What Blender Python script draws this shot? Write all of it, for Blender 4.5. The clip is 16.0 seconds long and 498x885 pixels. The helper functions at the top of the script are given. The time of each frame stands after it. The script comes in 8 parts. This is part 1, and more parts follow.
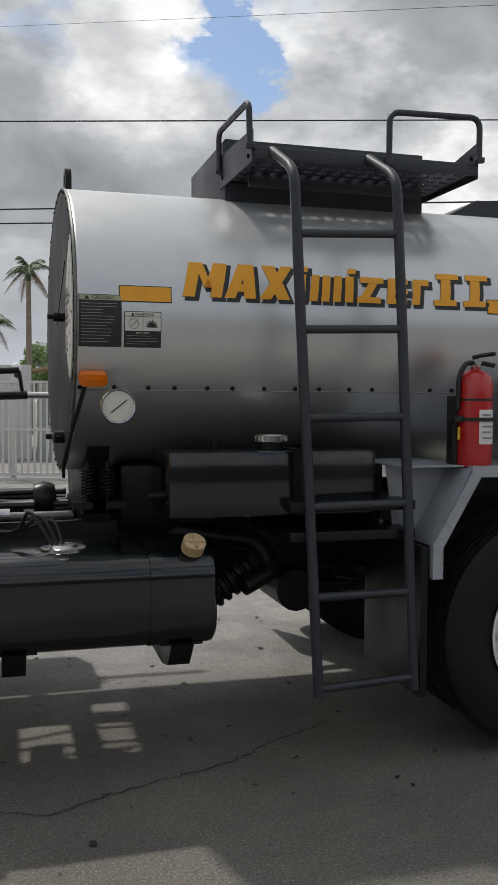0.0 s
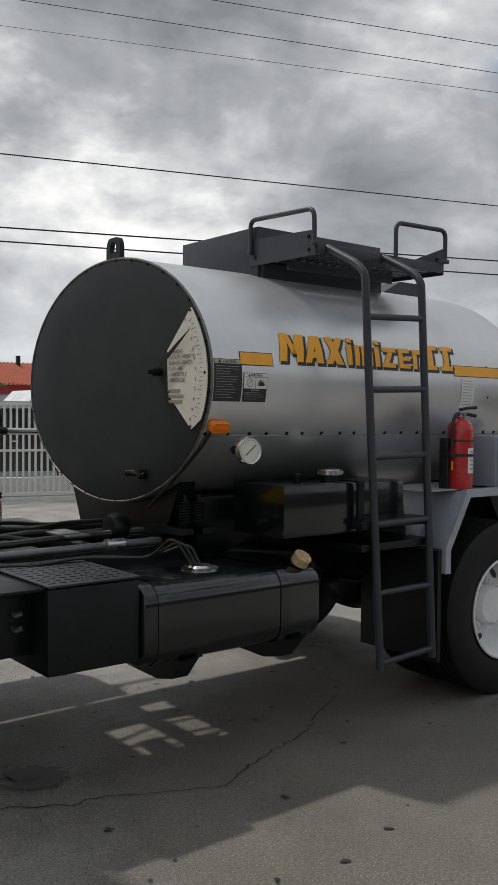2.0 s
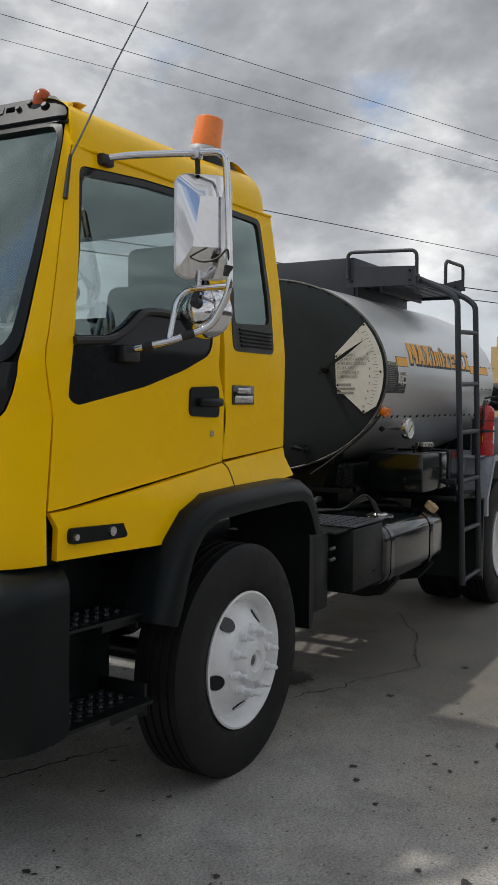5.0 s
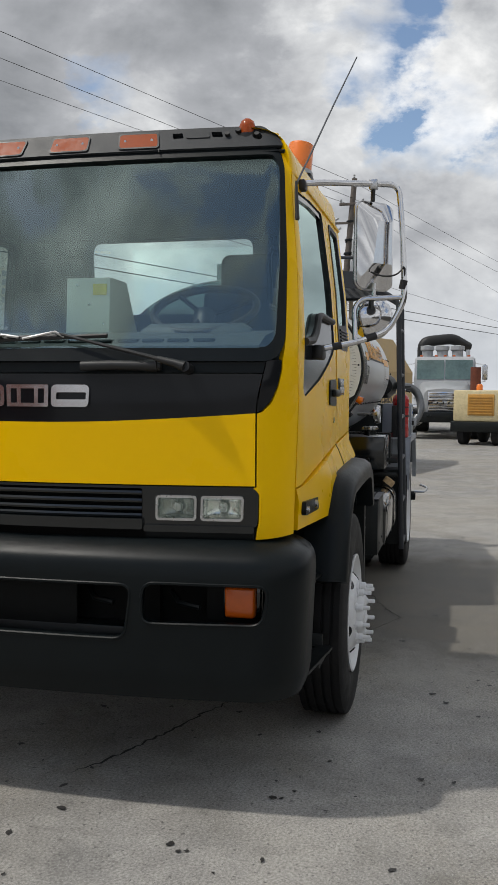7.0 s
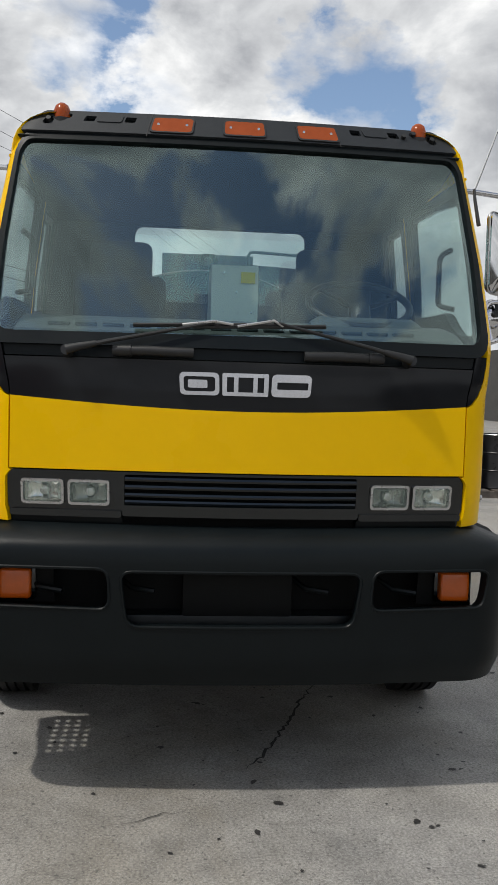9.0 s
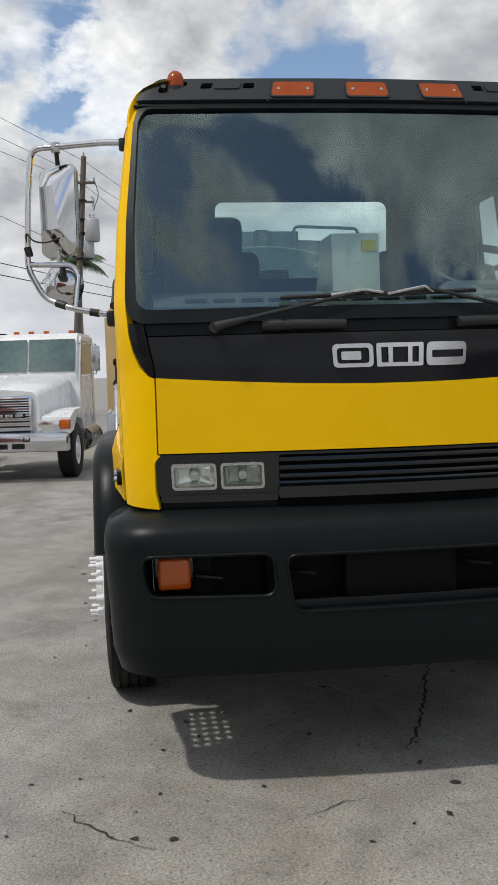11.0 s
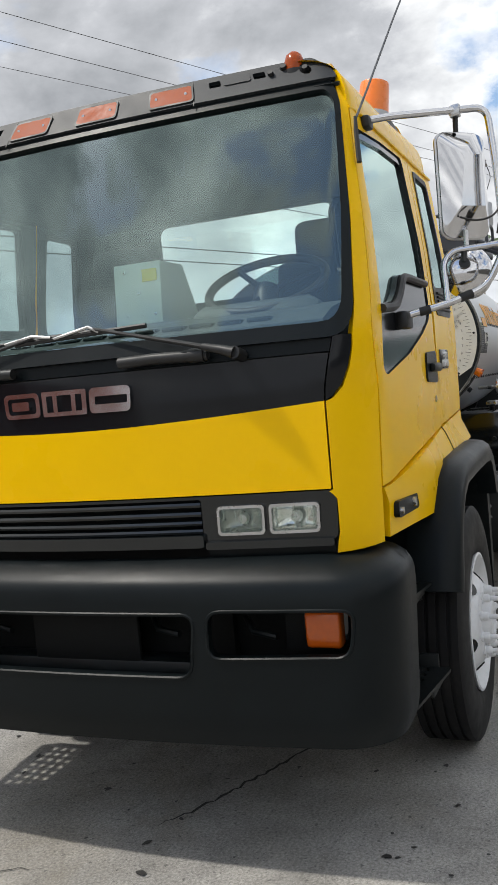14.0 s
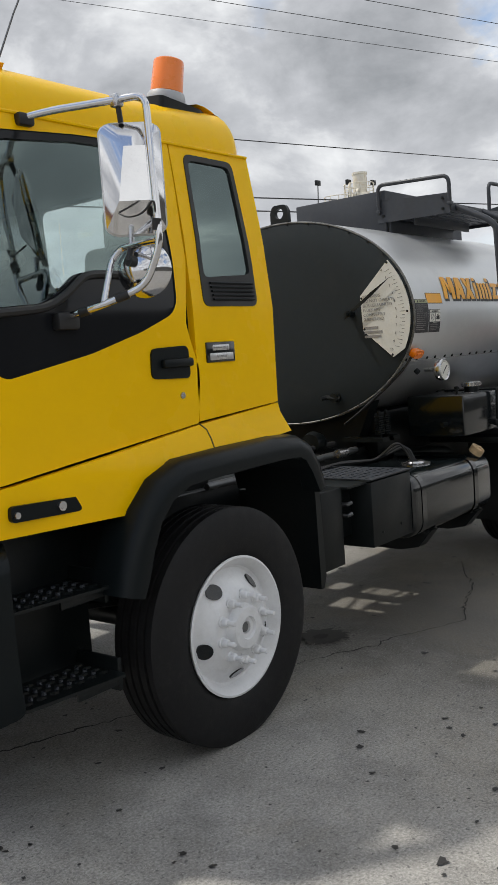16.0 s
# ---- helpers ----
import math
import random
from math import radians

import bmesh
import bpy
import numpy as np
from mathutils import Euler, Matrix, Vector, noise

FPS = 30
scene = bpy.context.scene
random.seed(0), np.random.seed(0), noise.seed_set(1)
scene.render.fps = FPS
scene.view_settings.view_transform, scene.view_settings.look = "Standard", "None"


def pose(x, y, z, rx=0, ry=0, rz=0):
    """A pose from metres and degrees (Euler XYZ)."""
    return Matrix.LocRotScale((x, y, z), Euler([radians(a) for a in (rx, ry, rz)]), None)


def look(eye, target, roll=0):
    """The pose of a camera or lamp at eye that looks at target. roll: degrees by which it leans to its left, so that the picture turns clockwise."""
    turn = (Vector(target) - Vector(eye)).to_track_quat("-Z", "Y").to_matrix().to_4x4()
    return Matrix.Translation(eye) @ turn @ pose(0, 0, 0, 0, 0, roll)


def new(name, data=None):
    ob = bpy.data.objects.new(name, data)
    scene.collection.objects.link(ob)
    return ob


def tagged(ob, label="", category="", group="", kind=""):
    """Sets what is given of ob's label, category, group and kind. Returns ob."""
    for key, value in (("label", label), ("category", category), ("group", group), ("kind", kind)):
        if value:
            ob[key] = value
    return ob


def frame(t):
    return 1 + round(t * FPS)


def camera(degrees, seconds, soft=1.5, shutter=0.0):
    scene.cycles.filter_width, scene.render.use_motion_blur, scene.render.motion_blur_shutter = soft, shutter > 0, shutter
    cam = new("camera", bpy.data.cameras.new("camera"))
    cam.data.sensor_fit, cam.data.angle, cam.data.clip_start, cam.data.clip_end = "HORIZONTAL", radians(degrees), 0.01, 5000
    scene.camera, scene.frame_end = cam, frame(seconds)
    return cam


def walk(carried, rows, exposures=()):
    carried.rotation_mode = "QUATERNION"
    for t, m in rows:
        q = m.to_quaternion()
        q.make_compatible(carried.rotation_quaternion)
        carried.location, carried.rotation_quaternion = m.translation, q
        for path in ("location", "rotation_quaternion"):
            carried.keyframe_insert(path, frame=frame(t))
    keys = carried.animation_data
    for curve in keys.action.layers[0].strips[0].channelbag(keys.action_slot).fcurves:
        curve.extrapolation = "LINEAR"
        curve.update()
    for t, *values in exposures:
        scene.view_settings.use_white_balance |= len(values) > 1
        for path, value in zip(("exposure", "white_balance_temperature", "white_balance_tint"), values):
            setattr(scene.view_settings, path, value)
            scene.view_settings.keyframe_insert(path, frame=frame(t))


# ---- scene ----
cam = camera(31.0, 16.0)
PATH = [
    (0, (1.774, -4.605, 1.528), (2.312, -2.681, 1.436), 0.3),
    (0.5, (1.169, -4.689, 1.55), (1.831, -2.804, 1.462), 1.5),
    (1, (0.628, -4.691, 1.566), (1.457, -2.873, 1.49), 0.7),
    (1.5, (0.095, -4.554, 1.621), (1.138, -2.849, 1.568), 0.5),
    (2, (-0.48, -4.484, 1.671), (0.767, -2.921, 1.612), 0.5),
    (2.5, (-1.004, -4.317, 1.642), (0.406, -2.9, 1.577), 2.3),
    (3, (-1.573, -4.17, 1.645), (-0.076, -2.845, 1.579), 3.1),
    (3.5, (-2.068, -3.969, 1.639), (-0.506, -2.724, 1.551), 3.1),
    (3.8, (-2.333, -3.785, 1.642), (-0.741, -2.577, 1.56), 2.7),
    (4, (-2.509, -3.679, 1.682), (-0.891, -2.507, 1.597), 2.5),
    (4.2, (-2.713, -3.592, 1.671), (-1.073, -2.449, 1.583), 2.1),
    (6.3, (-4.334, -2.332, 1.702), (-2.454, -1.659, 1.602), -0.3),
    (6.5, (-4.439, -2.139, 1.715), (-2.533, -1.544, 1.61), -0.1),
    (7, (-4.729, -1.696, 1.678), (-2.784, -1.242, 1.564), 0.3),
    (7.5, (-4.876, -1.218, 1.646), (-2.905, -0.896, 1.529), 0.8),
    (8, (-4.972, -0.714, 1.657), (-2.984, -0.533, 1.54), 1.3),
    (8.5, (-5.003, -0.209, 1.659), (-3.006, -0.217, 1.54), 1.9),
    (9, (-4.917, 0.322, 1.643), (-2.93, 0.13, 1.523), 1.7),
    (9.5, (-4.844, 0.898, 1.645), (-2.88, 0.555, 1.486), 1.9),
    (9.7, (-4.799, 1.064, 1.641), (-2.843, 0.68, 1.475), 1.7),
    (11.8, (-4.587, 0.824, 1.597), (-2.597, 0.69, 1.454), -3.4),
    (12, (-4.526, 0.621, 1.609), (-2.534, 0.512, 1.466), -3.4),
    (12.5, (-4.463, 0.028, 1.623), (-2.469, 0.014, 1.48), -4.3),
    (13, (-4.386, -0.551, 1.622), (-2.4, -0.367, 1.485), -4.2),
    (13.5, (-4.243, -1.174, 1.666), (-2.307, -0.691, 1.531), -4.5),
    (14, (-4.091, -1.785, 1.663), (-2.243, -1.031, 1.536), -5.0),
    (14.3, (-3.963, -2.093, 1.639), (-2.149, -1.261, 1.508), -4.1),
    (14.5, (-3.849, -2.302, 1.664), (-2.057, -1.425, 1.526), -3.8),
    (15, (-3.593, -2.839, 1.677), (-1.862, -1.848, 1.526), -2.9),
    (15.2, (-3.48, -3.037, 1.69), (-1.794, -1.973, 1.534), -2.9),
    (15.5, (-3.267, -3.28, 1.669), (-1.641, -2.131, 1.48), -2.5),
    (15.6, (-3.191, -3.367, 1.678), (-1.581, -2.196, 1.484), -2.5),
    (16, (-2.925, -3.659, 1.687), (-1.377, -2.408, 1.491), -4.1),
]
walk(cam, [(t, look(eye, target, roll)) for t, eye, target, roll in PATH],
     [(0, 0.16), (2.5, 0.12), (3.5, 0.28), (7.0, 0.20), (9.7, 0.28), (11.8, 0.26), (12.5, 0.43), (13.0, 0.57), (14.5, 0.70), (16.0, 0.58)])

# ---- world, sun ----
SUN = Vector((-0.25, 0.52, 1.0)).normalized()      # towards the sun: ahead of the truck, far side, high


def link(nt, a, b):
    nt.links.new(a, b)


def mathn(nt, op, a, b=None, clamp=False):
    n = nt.nodes.new("ShaderNodeMath")
    n.operation, n.use_clamp = op, clamp
    for k, v in enumerate((a, b)):
        if v is None:
            continue
        if isinstance(v, (int, float)):
            n.inputs[k].default_value = v
        else:
            nt.links.new(v, n.inputs[k])
    return n.outputs[0]


def ramp(nt, fac, stops):
    n = nt.nodes.new("ShaderNodeValToRGB")
    el = n.color_ramp.elements
    while len(el) < len(stops):
        el.new(0.5)
    for e, (p, c) in zip(el, stops):
        e.position = p
        e.color = (c, c, c, 1) if isinstance(c, (int, float)) else (*c, 1)
    nt.links.new(fac, n.inputs[0])
    return n.outputs[0]


def noise_n(nt, vec, scale, detail=6.0, rough=0.55, dist=0.0):
    n = nt.nodes.new("ShaderNodeTexNoise")
    n.inputs["Scale"].default_value, n.inputs["Detail"].default_value = scale, detail
    n.inputs["Roughness"].default_value, n.inputs["Distortion"].default_value = rough, dist
    if vec is not None:
        nt.links.new(vec, n.inputs["Vector"])
    return n.outputs["Fac"]


def mix_n(nt, fac, a, b, mode="MIX"):
    n = nt.nodes.new("ShaderNodeMix")
    n.data_type, n.blend_type = "RGBA", mode
    for k, v in ((0, fac), (6, a), (7, b)):
        if isinstance(v, (int, float)):
            n.inputs[k].default_value = v
        elif isinstance(v, tuple):
            n.inputs[k].default_value = (*v, 1)
        else:
            nt.links.new(v, n.inputs[k])
    return n.outputs[2]


def make_world():
    w = bpy.data.worlds.new("sky")
    w.use_nodes = True
    scene.world = w
    nt = w.node_tree
    nt.nodes.clear()
    sky = nt.nodes.new("ShaderNodeTexSky")
    sky.sky_type, sky.sun_disc = "NISHITA", False
    sky.sun_elevation = math.asin(SUN.z)
    sky.sun_rotation = math.atan2(SUN.x, SUN.y)
    blue = mix_n(nt, 1.0, sky.outputs[0], (0.10, 0.10, 0.10), "MULTIPLY")
    co = nt.nodes.new("ShaderNodeTexCoord")
    sep = nt.nodes.new("ShaderNodeSeparateXYZ")
    link(nt, co.outputs["Generated"], sep.inputs[0])
    com = nt.nodes.new("ShaderNodeCombineXYZ")
    link(nt, mathn(nt, "ADD", sep.outputs[0], CLOUD_SHIFT[0]), com.inputs[0])
    link(nt, mathn(nt, "ADD", sep.outputs[1], CLOUD_SHIFT[1]), com.inputs[1])
    link(nt, mathn(nt, "ADD", mathn(nt, "MULTIPLY", sep.outputs[2], 1.7), CLOUD_SHIFT[2]), com.inputs[2])
    vec = com.outputs[0]

    # a torn copy of the direction, so that gaps and banks have ragged outlines
    tear = nt.nodes.new("ShaderNodeTexNoise")
    tear.inputs["Scale"].default_value, tear.inputs["Detail"].default_value, tear.inputs["Roughness"].default_value = 9.0, 8.0, 0.6
    link(nt, vec, tear.inputs["Vector"])
    push = nt.nodes.new("ShaderNodeVectorMath")
    push.operation = "MULTIPLY_ADD"
    link(nt, tear.outputs["Color"], push.inputs[0])
    push.inputs[1].default_value, push.inputs[2].default_value = (0.22, 0.22, 0.22), (-0.11, -0.11, -0.11)
    bent = nt.nodes.new("ShaderNodeVectorMath")
    bent.operation = "ADD"
    link(nt, co.outputs["Generated"], bent.inputs[0])
    link(nt, push.outputs[0], bent.inputs[1])
    unit = nt.nodes.new("ShaderNodeVectorMath")
    unit.operation = "NORMALIZE"
    link(nt, bent.outputs[0], unit.inputs[0])

    def spot(az, el, wide):
        """1 towards one direction of the sky, 0 beyond about `wide` degrees from it."""
        n = nt.nodes.new("ShaderNodeVectorMath")
        n.operation = "DOT_PRODUCT"
        link(nt, unit.outputs[0], n.inputs[0])
        a, e = radians(az), radians(el)
        n.inputs[1].default_value = (math.cos(a) * math.cos(e), math.sin(a) * math.cos(e), math.sin(e))
        m = nt.nodes.new("ShaderNodeMapRange")
        m.interpolation_type = "SMOOTHSTEP"
        link(nt, n.outputs["Value"], m.inputs[0])
        m.inputs[1].default_value, m.inputs[2].default_value = math.cos(radians(wide)), 1.0
        return m.outputs[0]

    high = ramp(nt, mathn(nt, "MAXIMUM", sep.outputs[2], 0.0), [(0.44, 0.0), (0.62, 1.0)])
    low_cover = mathn(nt, "ADD", noise_n(nt, vec, 2.8, 10.0, 0.54, 0.15), 0.075)
    small_cover = mathn(nt, "SUBTRACT", noise_n(nt, vec, 4.6, 10.0, 0.58, 0.2), 0.04)
    whole = mix_n(nt, high, low_cover, small_cover)
    # gaps of blue between the clouds
    cover = whole
    for az, el, wide, deep in GAPS:
        cover = mathn(nt, "SUBTRACT", cover, mathn(nt, "MULTIPLY", spot(az, el, wide), deep))
    mask = ramp(nt, cover, [(0.355, 0.0), (0.40, 0.6), (0.455, 1.0)])
    # white edges, grey bodies
    body = noise_n(nt, vec, 6.0, 10.0, 0.56, 0.2)
    lum = mathn(nt, "ADD", mathn(nt, "MULTIPLY", body, 0.80), mathn(nt, "MULTIPLY", mathn(nt, "SUBTRACT", 0.85, mathn(nt, "ADD", mathn(nt, "MULTIPLY", whole, 0.6), mathn(nt, "MULTIPLY", cover, 0.4))), 0.46))
    for az, el, wide, more in BANKS:
        lum = mathn(nt, "ADD", lum, mathn(nt, "MULTIPLY", spot(az, el, wide), more))
    tone = ramp(nt, lum, [(0.28, (0.20, 0.21, 0.225)), (0.46, (0.33, 0.34, 0.36)), (0.59, (0.53, 0.54, 0.55)), (0.74, (0.90, 0.895, 0.88))])
    col = mix_n(nt, mask, blue, tone)
    # pale haze low down
    haze = ramp(nt, mathn(nt, "MAXIMUM", sep.outputs[2], 0.0), [(0.0, 0.75), (0.16, 0.0)])
    col = mix_n(nt, haze, col, (0.46, 0.49, 0.53))
    bg = nt.nodes.new("ShaderNodeBackground")
    link(nt, col, bg.inputs[0])
    bg.inputs[1].default_value = SKY
    out = nt.nodes.new("ShaderNodeOutputWorld")
    link(nt, bg.outputs[0], out.inputs[0])


SKY = 1.14
# blue gaps: azimuth, elevation, half width, depth; banks of cloud: the same with a lift in brightness
GAPS = [(75.4, 20, 3.7, 0.20), (88, 20, 4.5, 0.18), (6.5, 21, 6.5, 0.17), (20.5, 17.5, 5, 0.19), (-12, 18.0, 5.6, 0.16), (16.7, 12.8, 3.2, 0.17), (-4, 14, 4, 0.10), (176, 33, 34, 0.16), (-72, 22, 32, 0.12)]
BANKS = [(36, 20, 30, -0.06), (61, 22, 12, -0.16), (28, 21, 10, -0.12), (70, 18, 5, 0.10), (82, 21, 6, 0.12), (9.5, 16.5, 7, 0.12), (1, 19, 6, 0.10), (18, 11, 5, 0.12), (44, 20.5, 6, 0.10), (53, 13.5, 9, 0.10), (62, 12, 7, 0.06)]
CLOUD_SHIFT = (3.1, 7.4, 2.0)
make_world()
sun_lamp = bpy.data.lights.new("sun", "SUN")
sun_lamp.energy, sun_lamp.angle, sun_lamp.color = 1.75, radians(2.0), (1.0, 0.96, 0.89)
new("sun", sun_lamp).matrix_basis = look(SUN * 50, (0, 0, 0))

# ---- materials ----


def mat(name, color, rough=0.5, metal=0.0, var=0.15, scale=6.0, bump=0.0, bscale=60.0, coat=0.0, dirt=None, dirt_amt=0.0, rvar=0.1, spec=0.5):
    m = bpy.data.materials.new(name)
    m.use_nodes = True
    nt = m.node_tree
    b = nt.nodes["Principled BSDF"]
    co = nt.nodes.new("ShaderNodeTexCoord").outputs["Object"]
    n1 = noise_n(nt, co, scale, 5.0, 0.6)
    n2 = noise_n(nt, co, scale * 9, 4.0, 0.6)
    f = mathn(nt, "ADD", mathn(nt, "MULTIPLY", n1, 0.65), mathn(nt, "MULTIPLY", n2, 0.35))
    lo = tuple(c * (1 - var) for c in color)
    hi = tuple(min(1, c * (1 + var)) for c in color)
    t = ramp(nt, f, [(0.33, lo), (0.67, hi)])
    if dirt:
        d = ramp(nt, noise_n(nt, co, scale * 2.3, 8.0, 0.7, 0.4), [(0.52, 0.0), (0.72, dirt_amt)])
        t = mix_n(nt, d, t, dirt)
    link(nt, t, b.inputs["Base Color"])
    b.inputs["Metallic"].default_value = metal
    r = ramp(nt, n1, [(0.3, max(0.02, rough - rvar)), (0.7, min(1, rough + rvar))])
    link(nt, r, b.inputs["Roughness"])
    b.inputs["Coat Weight"].default_value, b.inputs["Coat Roughness"].default_value = coat, 0.06
    b.inputs["Specular IOR Level"].default_value = spec
    if bump:
        bp = nt.nodes.new("ShaderNodeBump")
        bp.inputs["Strength"].default_value, bp.inputs["Distance"].default_value = bump, 0.004
        link(nt, noise_n(nt, co, bscale, 4.0, 0.6), bp.inputs["Height"])
        link(nt, bp.outputs[0], b.inputs["Normal"])
    return m


def glass(name, tint, rough=0.0, ior=1.5):
    m = bpy.data.materials.new(name)
    m.use_nodes = True
    nt = m.node_tree
    nt.nodes.clear()
    tr = nt.nodes.new("ShaderNodeBsdfTransparent")
    tr.inputs[0].default_value = (*tint, 1)
    gl = nt.nodes.new("ShaderNodeBsdfGlossy")
    gl.inputs["Roughness"].default_value = rough
    gl.inputs[0].default_value = (0.80, 1.0, 0.97, 1)
    lw = nt.nodes.new("ShaderNodeLayerWeight")
    lw.inputs[0].default_value = 0.5
    gloss = mathn(nt, "ADD", mathn(nt, "MULTIPLY", mathn(nt, "POWER", lw.outputs["Facing"], 3.0), 0.80), 0.155)
    mx = nt.nodes.new("ShaderNodeMixShader")
    link(nt, gloss, mx.inputs[0])
    link(nt, tr.outputs[0], mx.inputs[1])
    link(nt, gl.outputs[0], mx.inputs[2])
    out = nt.nodes.new("ShaderNodeOutputMaterial")
    link(nt, mx.outputs[0], out.inputs[0])
    return m


def concrete():
    m = bpy.data.materials.new("old_concrete")
    m.use_nodes = True
    nt = m.node_tree
    b = nt.nodes["Principled BSDF"]
    co = nt.nodes.new("ShaderNodeTexCoord").outputs["Object"]
    broad = noise_n(nt, co, 0.35, 6.0, 0.6, 0.6)
    mid = noise_n(nt, co, 2.2, 8.0, 0.68, 0.3)
    fine = noise_n(nt, co, 85.0, 4.0, 0.75)
    grit = noise_n(nt, co, 150.0, 2.0, 0.5)
    base = ramp(nt, mid, [(0.30, (0.155, 0.152, 0.144)), (0.50, (0.275, 0.267, 0.252)), (0.70, (0.395, 0.383, 0.357))])
    base = mix_n(nt, ramp(nt, broad, [(0.42, 0.0), (0.66, 0.55)]), base, (0.31, 0.285, 0.238))
    base = mix_n(nt, ramp(nt, noise_n(nt, co, 1.3, 8.0, 0.72, 1.0), [(0.54, 0.0), (0.68, 0.55)]), base, (0.12, 0.118, 0.112))
    # worn, oil-browned patch beside the parked tanker; its darkness also stands for dimmed sunlight
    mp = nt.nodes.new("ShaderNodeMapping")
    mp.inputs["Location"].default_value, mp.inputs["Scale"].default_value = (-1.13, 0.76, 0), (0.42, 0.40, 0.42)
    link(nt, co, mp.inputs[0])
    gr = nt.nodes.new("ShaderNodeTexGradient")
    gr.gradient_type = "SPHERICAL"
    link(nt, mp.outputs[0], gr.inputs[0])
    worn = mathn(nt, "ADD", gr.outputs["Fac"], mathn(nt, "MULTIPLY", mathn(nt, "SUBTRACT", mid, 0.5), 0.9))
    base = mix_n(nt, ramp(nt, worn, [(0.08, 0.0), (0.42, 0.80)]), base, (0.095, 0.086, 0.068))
    base = mix_n(nt, ramp(nt, noise_n(nt, co, 0.9, 7.0, 0.66, 0.8), [(0.50, 0.0), (0.66, 0.5)]), base, (0.205, 0.178, 0.135))
    base = mix_n(nt, ramp(nt, noise_n(nt, co, 5.5, 9.0, 0.74, 0.8), [(0.54, 0.0), (0.70, 0.45)]), base, (0.135, 0.130, 0.118))
    base = mix_n(nt, 0.62, base, ramp(nt, fine, [(0.36, 0.20), (0.5, 0.5), (0.64, 0.80)]), "OVERLAY")
    base = mix_n(nt, ramp(nt, grit, [(0.62, 0.0), (0.68, 0.7)]), base, (0.46, 0.45, 0.43))
    base = mix_n(nt, ramp(nt, noise_n(nt, co, 13.0, 8.0, 0.75, 0.3), [(0.56, 0.0), (0.74, 0.32)]), base, (0.115, 0.110, 0.100))
    base = mix_n(nt, ramp(nt, noise_n(nt, co, 46.0, 2.0, 0.5), [(0.645, 0.0), (0.70, 0.7)]), base, (0.07, 0.068, 0.065))
    link(nt, base, b.inputs["Base Color"])
    link(nt, ramp(nt, mid, [(0.3, 0.62), (0.7, 0.86)]), b.inputs["Roughness"])
    bp = nt.nodes.new("ShaderNodeBump")
    bp.inputs["Strength"].default_value, bp.inputs["Distance"].default_value = 0.13, 0.004
    link(nt, mathn(nt, "ADD", fine, mathn(nt, "MULTIPLY", grit, 0.6)), bp.inputs["Height"])
    link(nt, bp.outputs[0], b.inputs["Normal"])
    return m


YELLOW = mat("yellow_truck_paint", (0.93, 0.55, 0.0), 0.28, 0, 0.02, 1.5, 0.01, 400, 0.04, rvar=0.05, spec=0.13)
BLACKP = mat("satin_black_paint", (0.0050, 0.0072, 0.0080), 0.15, 0, 0.2, 4, 0.015, 200, 0.3, rvar=0.05)
CHASSIS = mat("chassis_black", (0.0050, 0.0072, 0.0076), 0.40, 0, 0.3, 5, 0.08, 90, 0.0, (0.022, 0.023, 0.022), 0.28, spec=0.3)
PLASTIC = mat("dark_grey_bumper_plastic", (0.0058, 0.0084, 0.0094), 0.36, 0, 0.12, 5, 0.10, 500, rvar=0.05, spec=0.17)
VISORM = mat("black_visor_plastic", (0.020, 0.0235, 0.027), 0.48, 0, 0.12, 5, 0.1, 400, rvar=0.05, spec=0.3)
MARKERM = mat("dull_marker_lens", (0.33, 0.072, 0.022), 0.4, 0, 0.1, 30, 0.1, 130, 0.0, spec=0.08)
GLOSSB = mat("gloss_black_panel", (0.010, 0.011, 0.013), 0.12, 0, 0.1, 3, 0.0, 60, 0.0, rvar=0.03, spec=0.25)
RUBBER = mat("tyre_rubber", (0.010, 0.010, 0.0105), 0.6, 0, 0.3, 12, 0.15, 160, 0.0, (0.035, 0.034, 0.032), 0.25, spec=0.25)
SEAL = mat("rubber_seal", (0.012, 0.012, 0.012), 0.5, 0, 0.1, 10)
SILVER = mat("silver_tank_paint", (0.60, 0.61, 0.61), 0.36, 0.75, 0.05, 1.3, 0.05, 160, 0.0, (0.36, 0.36, 0.37), 0.18, rvar=0.07)
HEADP = mat("charcoal_tank_head_paint", (0.0145, 0.0205, 0.0235), 0.6, 0, 0.14, 2.2, 0.08, 90, 0.0, (0.034, 0.036, 0.036), 0.3, spec=0.3)
PLATF = mat("dark_navy_grey_paint", (0.026, 0.030, 0.037), 0.5, 0, 0.2, 4, 0.08, 120, 0.0, (0.06, 0.06, 0.06), 0.25)
GREYP = mat("light_grey_fender_paint", (0.36, 0.38, 0.41), 0.42, 0.1, 0.10, 3, 0.06, 120, 0.0, (0.16, 0.16, 0.165), 0.5)
BOXGREY = mat("grey_cabinet_paint", (0.27, 0.30, 0.345), 0.42, 0.1, 0.06, 4, 0.03, 120)
WHITEP = mat("white_wheel_paint", (0.74, 0.745, 0.75), 0.42, 0, 0.07, 6, 0.06, 70, 0.0, (0.45, 0.44, 0.42), 0.3)
RIMM = mat("dull_chipped_edge", (0.16, 0.16, 0.15), 0.5, 0.5, 0.5, 14, 0.2, 60, 0.0, (0.03, 0.03, 0.03), 0.9)
DULLST = mat("dull_dark_steel", (0.17, 0.175, 0.18), 0.4, 0.7, 0.2, 12, 0.05, 120, 0.0, (0.05, 0.05, 0.05), 0.5)
